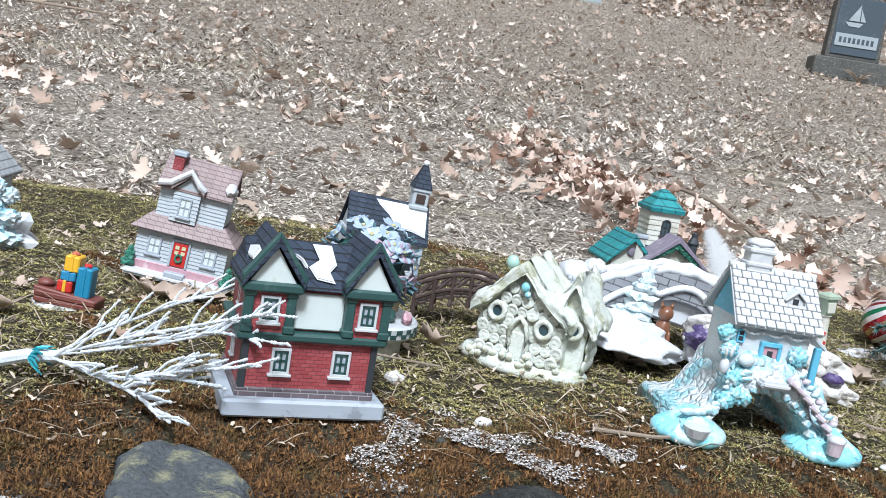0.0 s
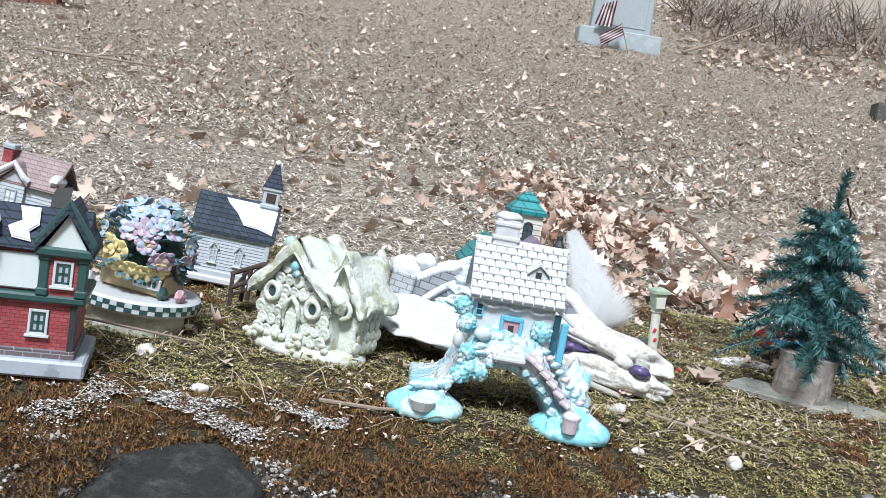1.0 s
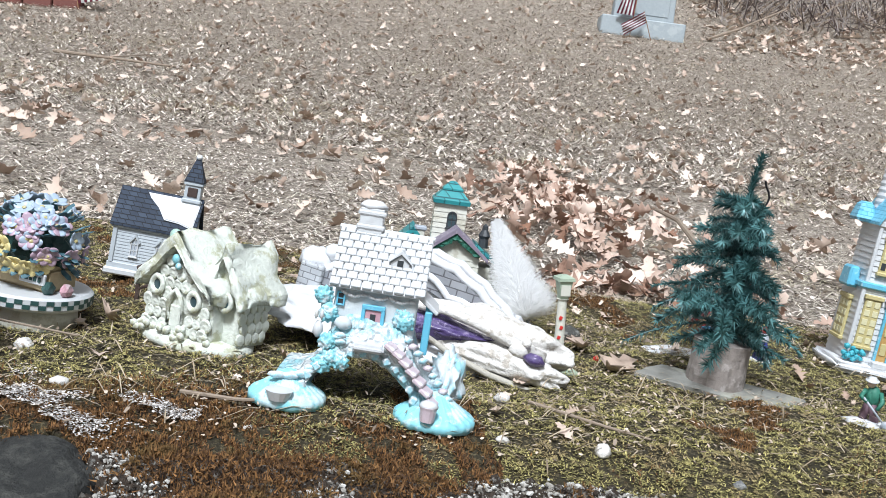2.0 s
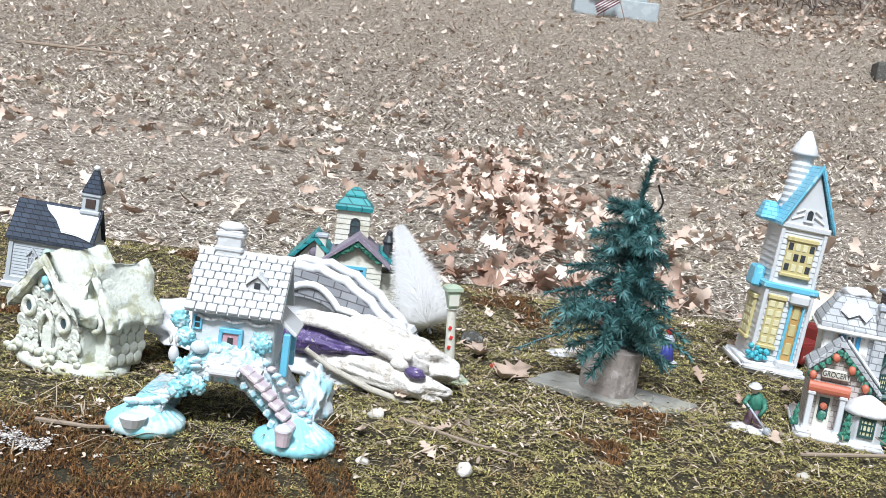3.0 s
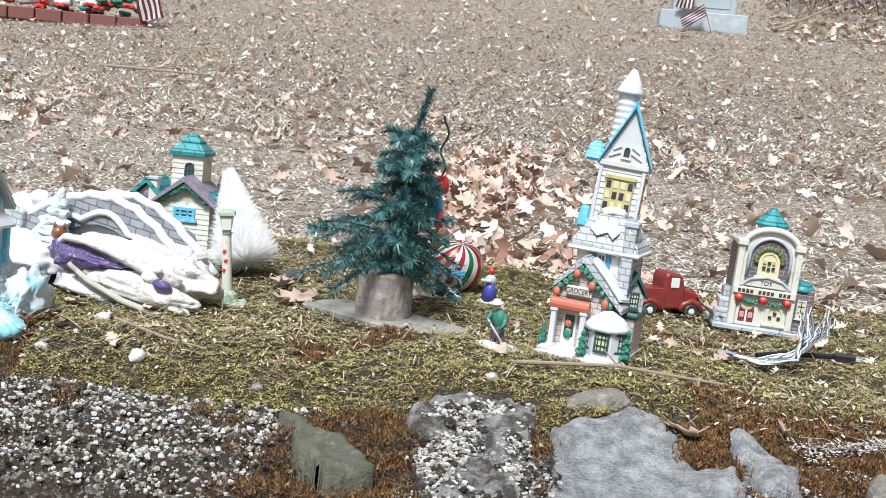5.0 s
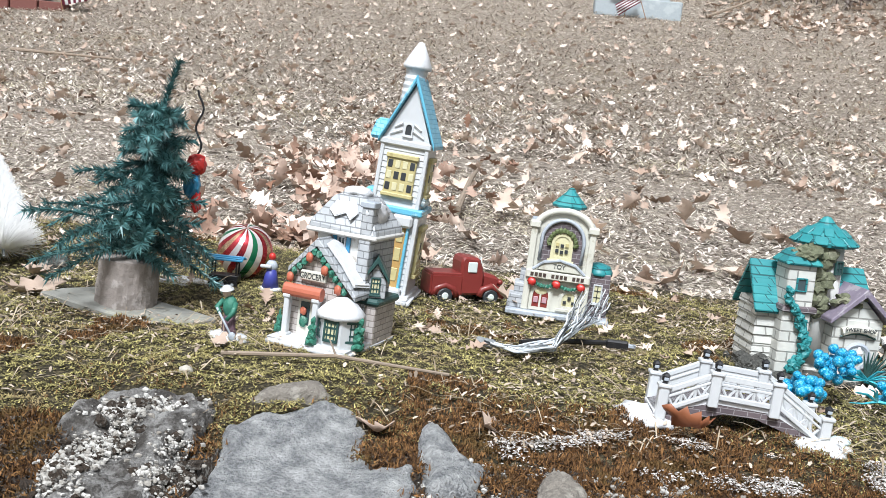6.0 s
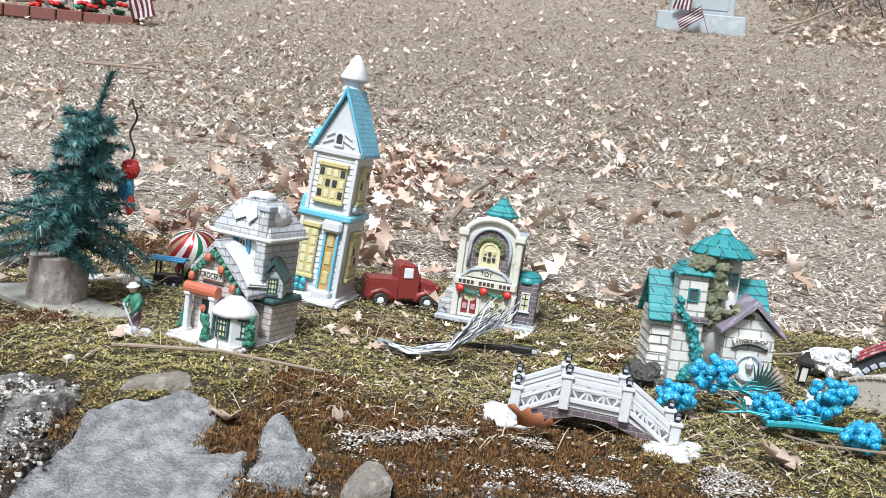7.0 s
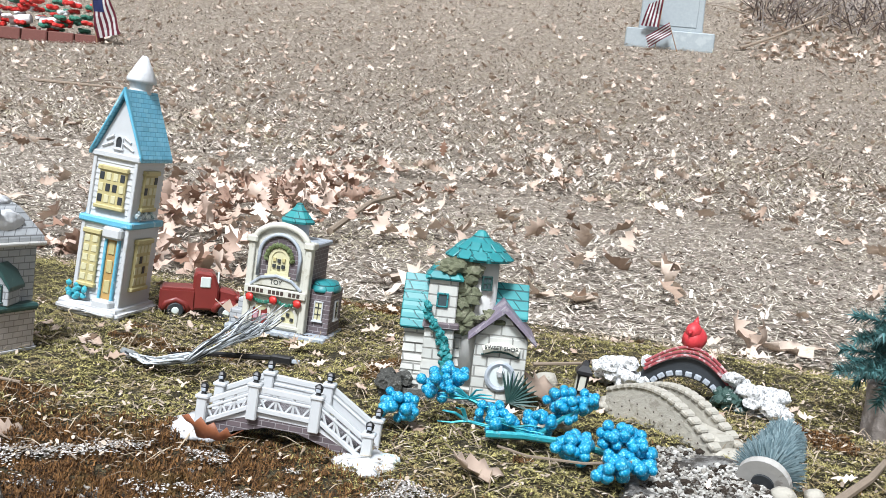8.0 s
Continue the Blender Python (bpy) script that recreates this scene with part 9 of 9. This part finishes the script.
stick("dry_stalk", [tp(1.6, 1.45, 0.012), tp(1.66, 1.48, 0.016), tp(1.7, 1.53, 0.01)], 0.0022, 0.0014, "thin brown twig behind the sweet shop")


def pebble(x, y, s, material, label, flat=0.7, category="pebble"):
    b = blob(0, 0, 0, s, s * 0.8, s * flat, 0.35, 2, 2, seed=x * 13)
    return tagged(part("pebble", b, material, None, smooth=True, at=pose(x, y, top_z(x, y) + s * 0.3, 0, 0, x * 900)), label, category, "loose stones on the wall")


pebble(0.685, 0.907, 0.009, "plaster", "small white pebble on the moss")
pebble(0.16, 0.93, 0.01, "plaster", "small white pebble on the moss")
pebble(1.62, 1.41, 0.016, "sandstone", "rounded tan stone behind the sweet shop")
pebble(1.845, 1.14, 0.012, "sandstone", "rounded tan stone by the sandstone bridge")
pebble(1.87, 1.15, 0.01, "sandstone", "rounded tan stone by the sandstone bridge")
pebble(1.855, 1.085, 0.009, "sandstone", "rounded tan stone by the sisal tree")
pebble(0.67, 1.33, 0.018, "granite", "rounded grey stone behind the lamp post")
pebble(0.595, 1.0, 0.008, "plaster", "small white pebble on the moss")
pebble(0.99, 0.99, 0.007, "sandstone", "small tan pebble on the moss")
pebble(1.64, 1.22, 0.014, "sandstone", "pale shell beside the sweet shop")
pebble(0.7, 1.24, 0.005, "bright_red", "small red bead on the moss", 0.9, "bead")
pebble(0.235, 0.85, 0.008, "plaster", "small white pebble by the edge", 0.5)
for k in range(11):
    pebble(-0.2 + 0.2 * k, edge_y(-0.2 + 0.2 * k) + 0.012 + 0.045 * random.random(), random.uniform(0.003, 0.006), random.choice(["granite", "slab", "plaster"]), "small loose stone at the wall's edge")
tagged(part("red_gift_box", box(-0.014, 0.014, -0.012, 0.012, 0, 0.026, 0.002), "bright_red", None, at=put(0.022, 0.94, 10)), "small bright red box behind the brick house", "box")
_m = rough(blob(0, 0, 0, 0.05, 0.03, 0.006, 0.5, 5, 3, flat=-0.002), 0.003, 90)
tagged(part("snow_scrap", _m, "snow", None, at=put(0.815, 1.36, 10)), "crumpled scrap of white snow batting", "batting")
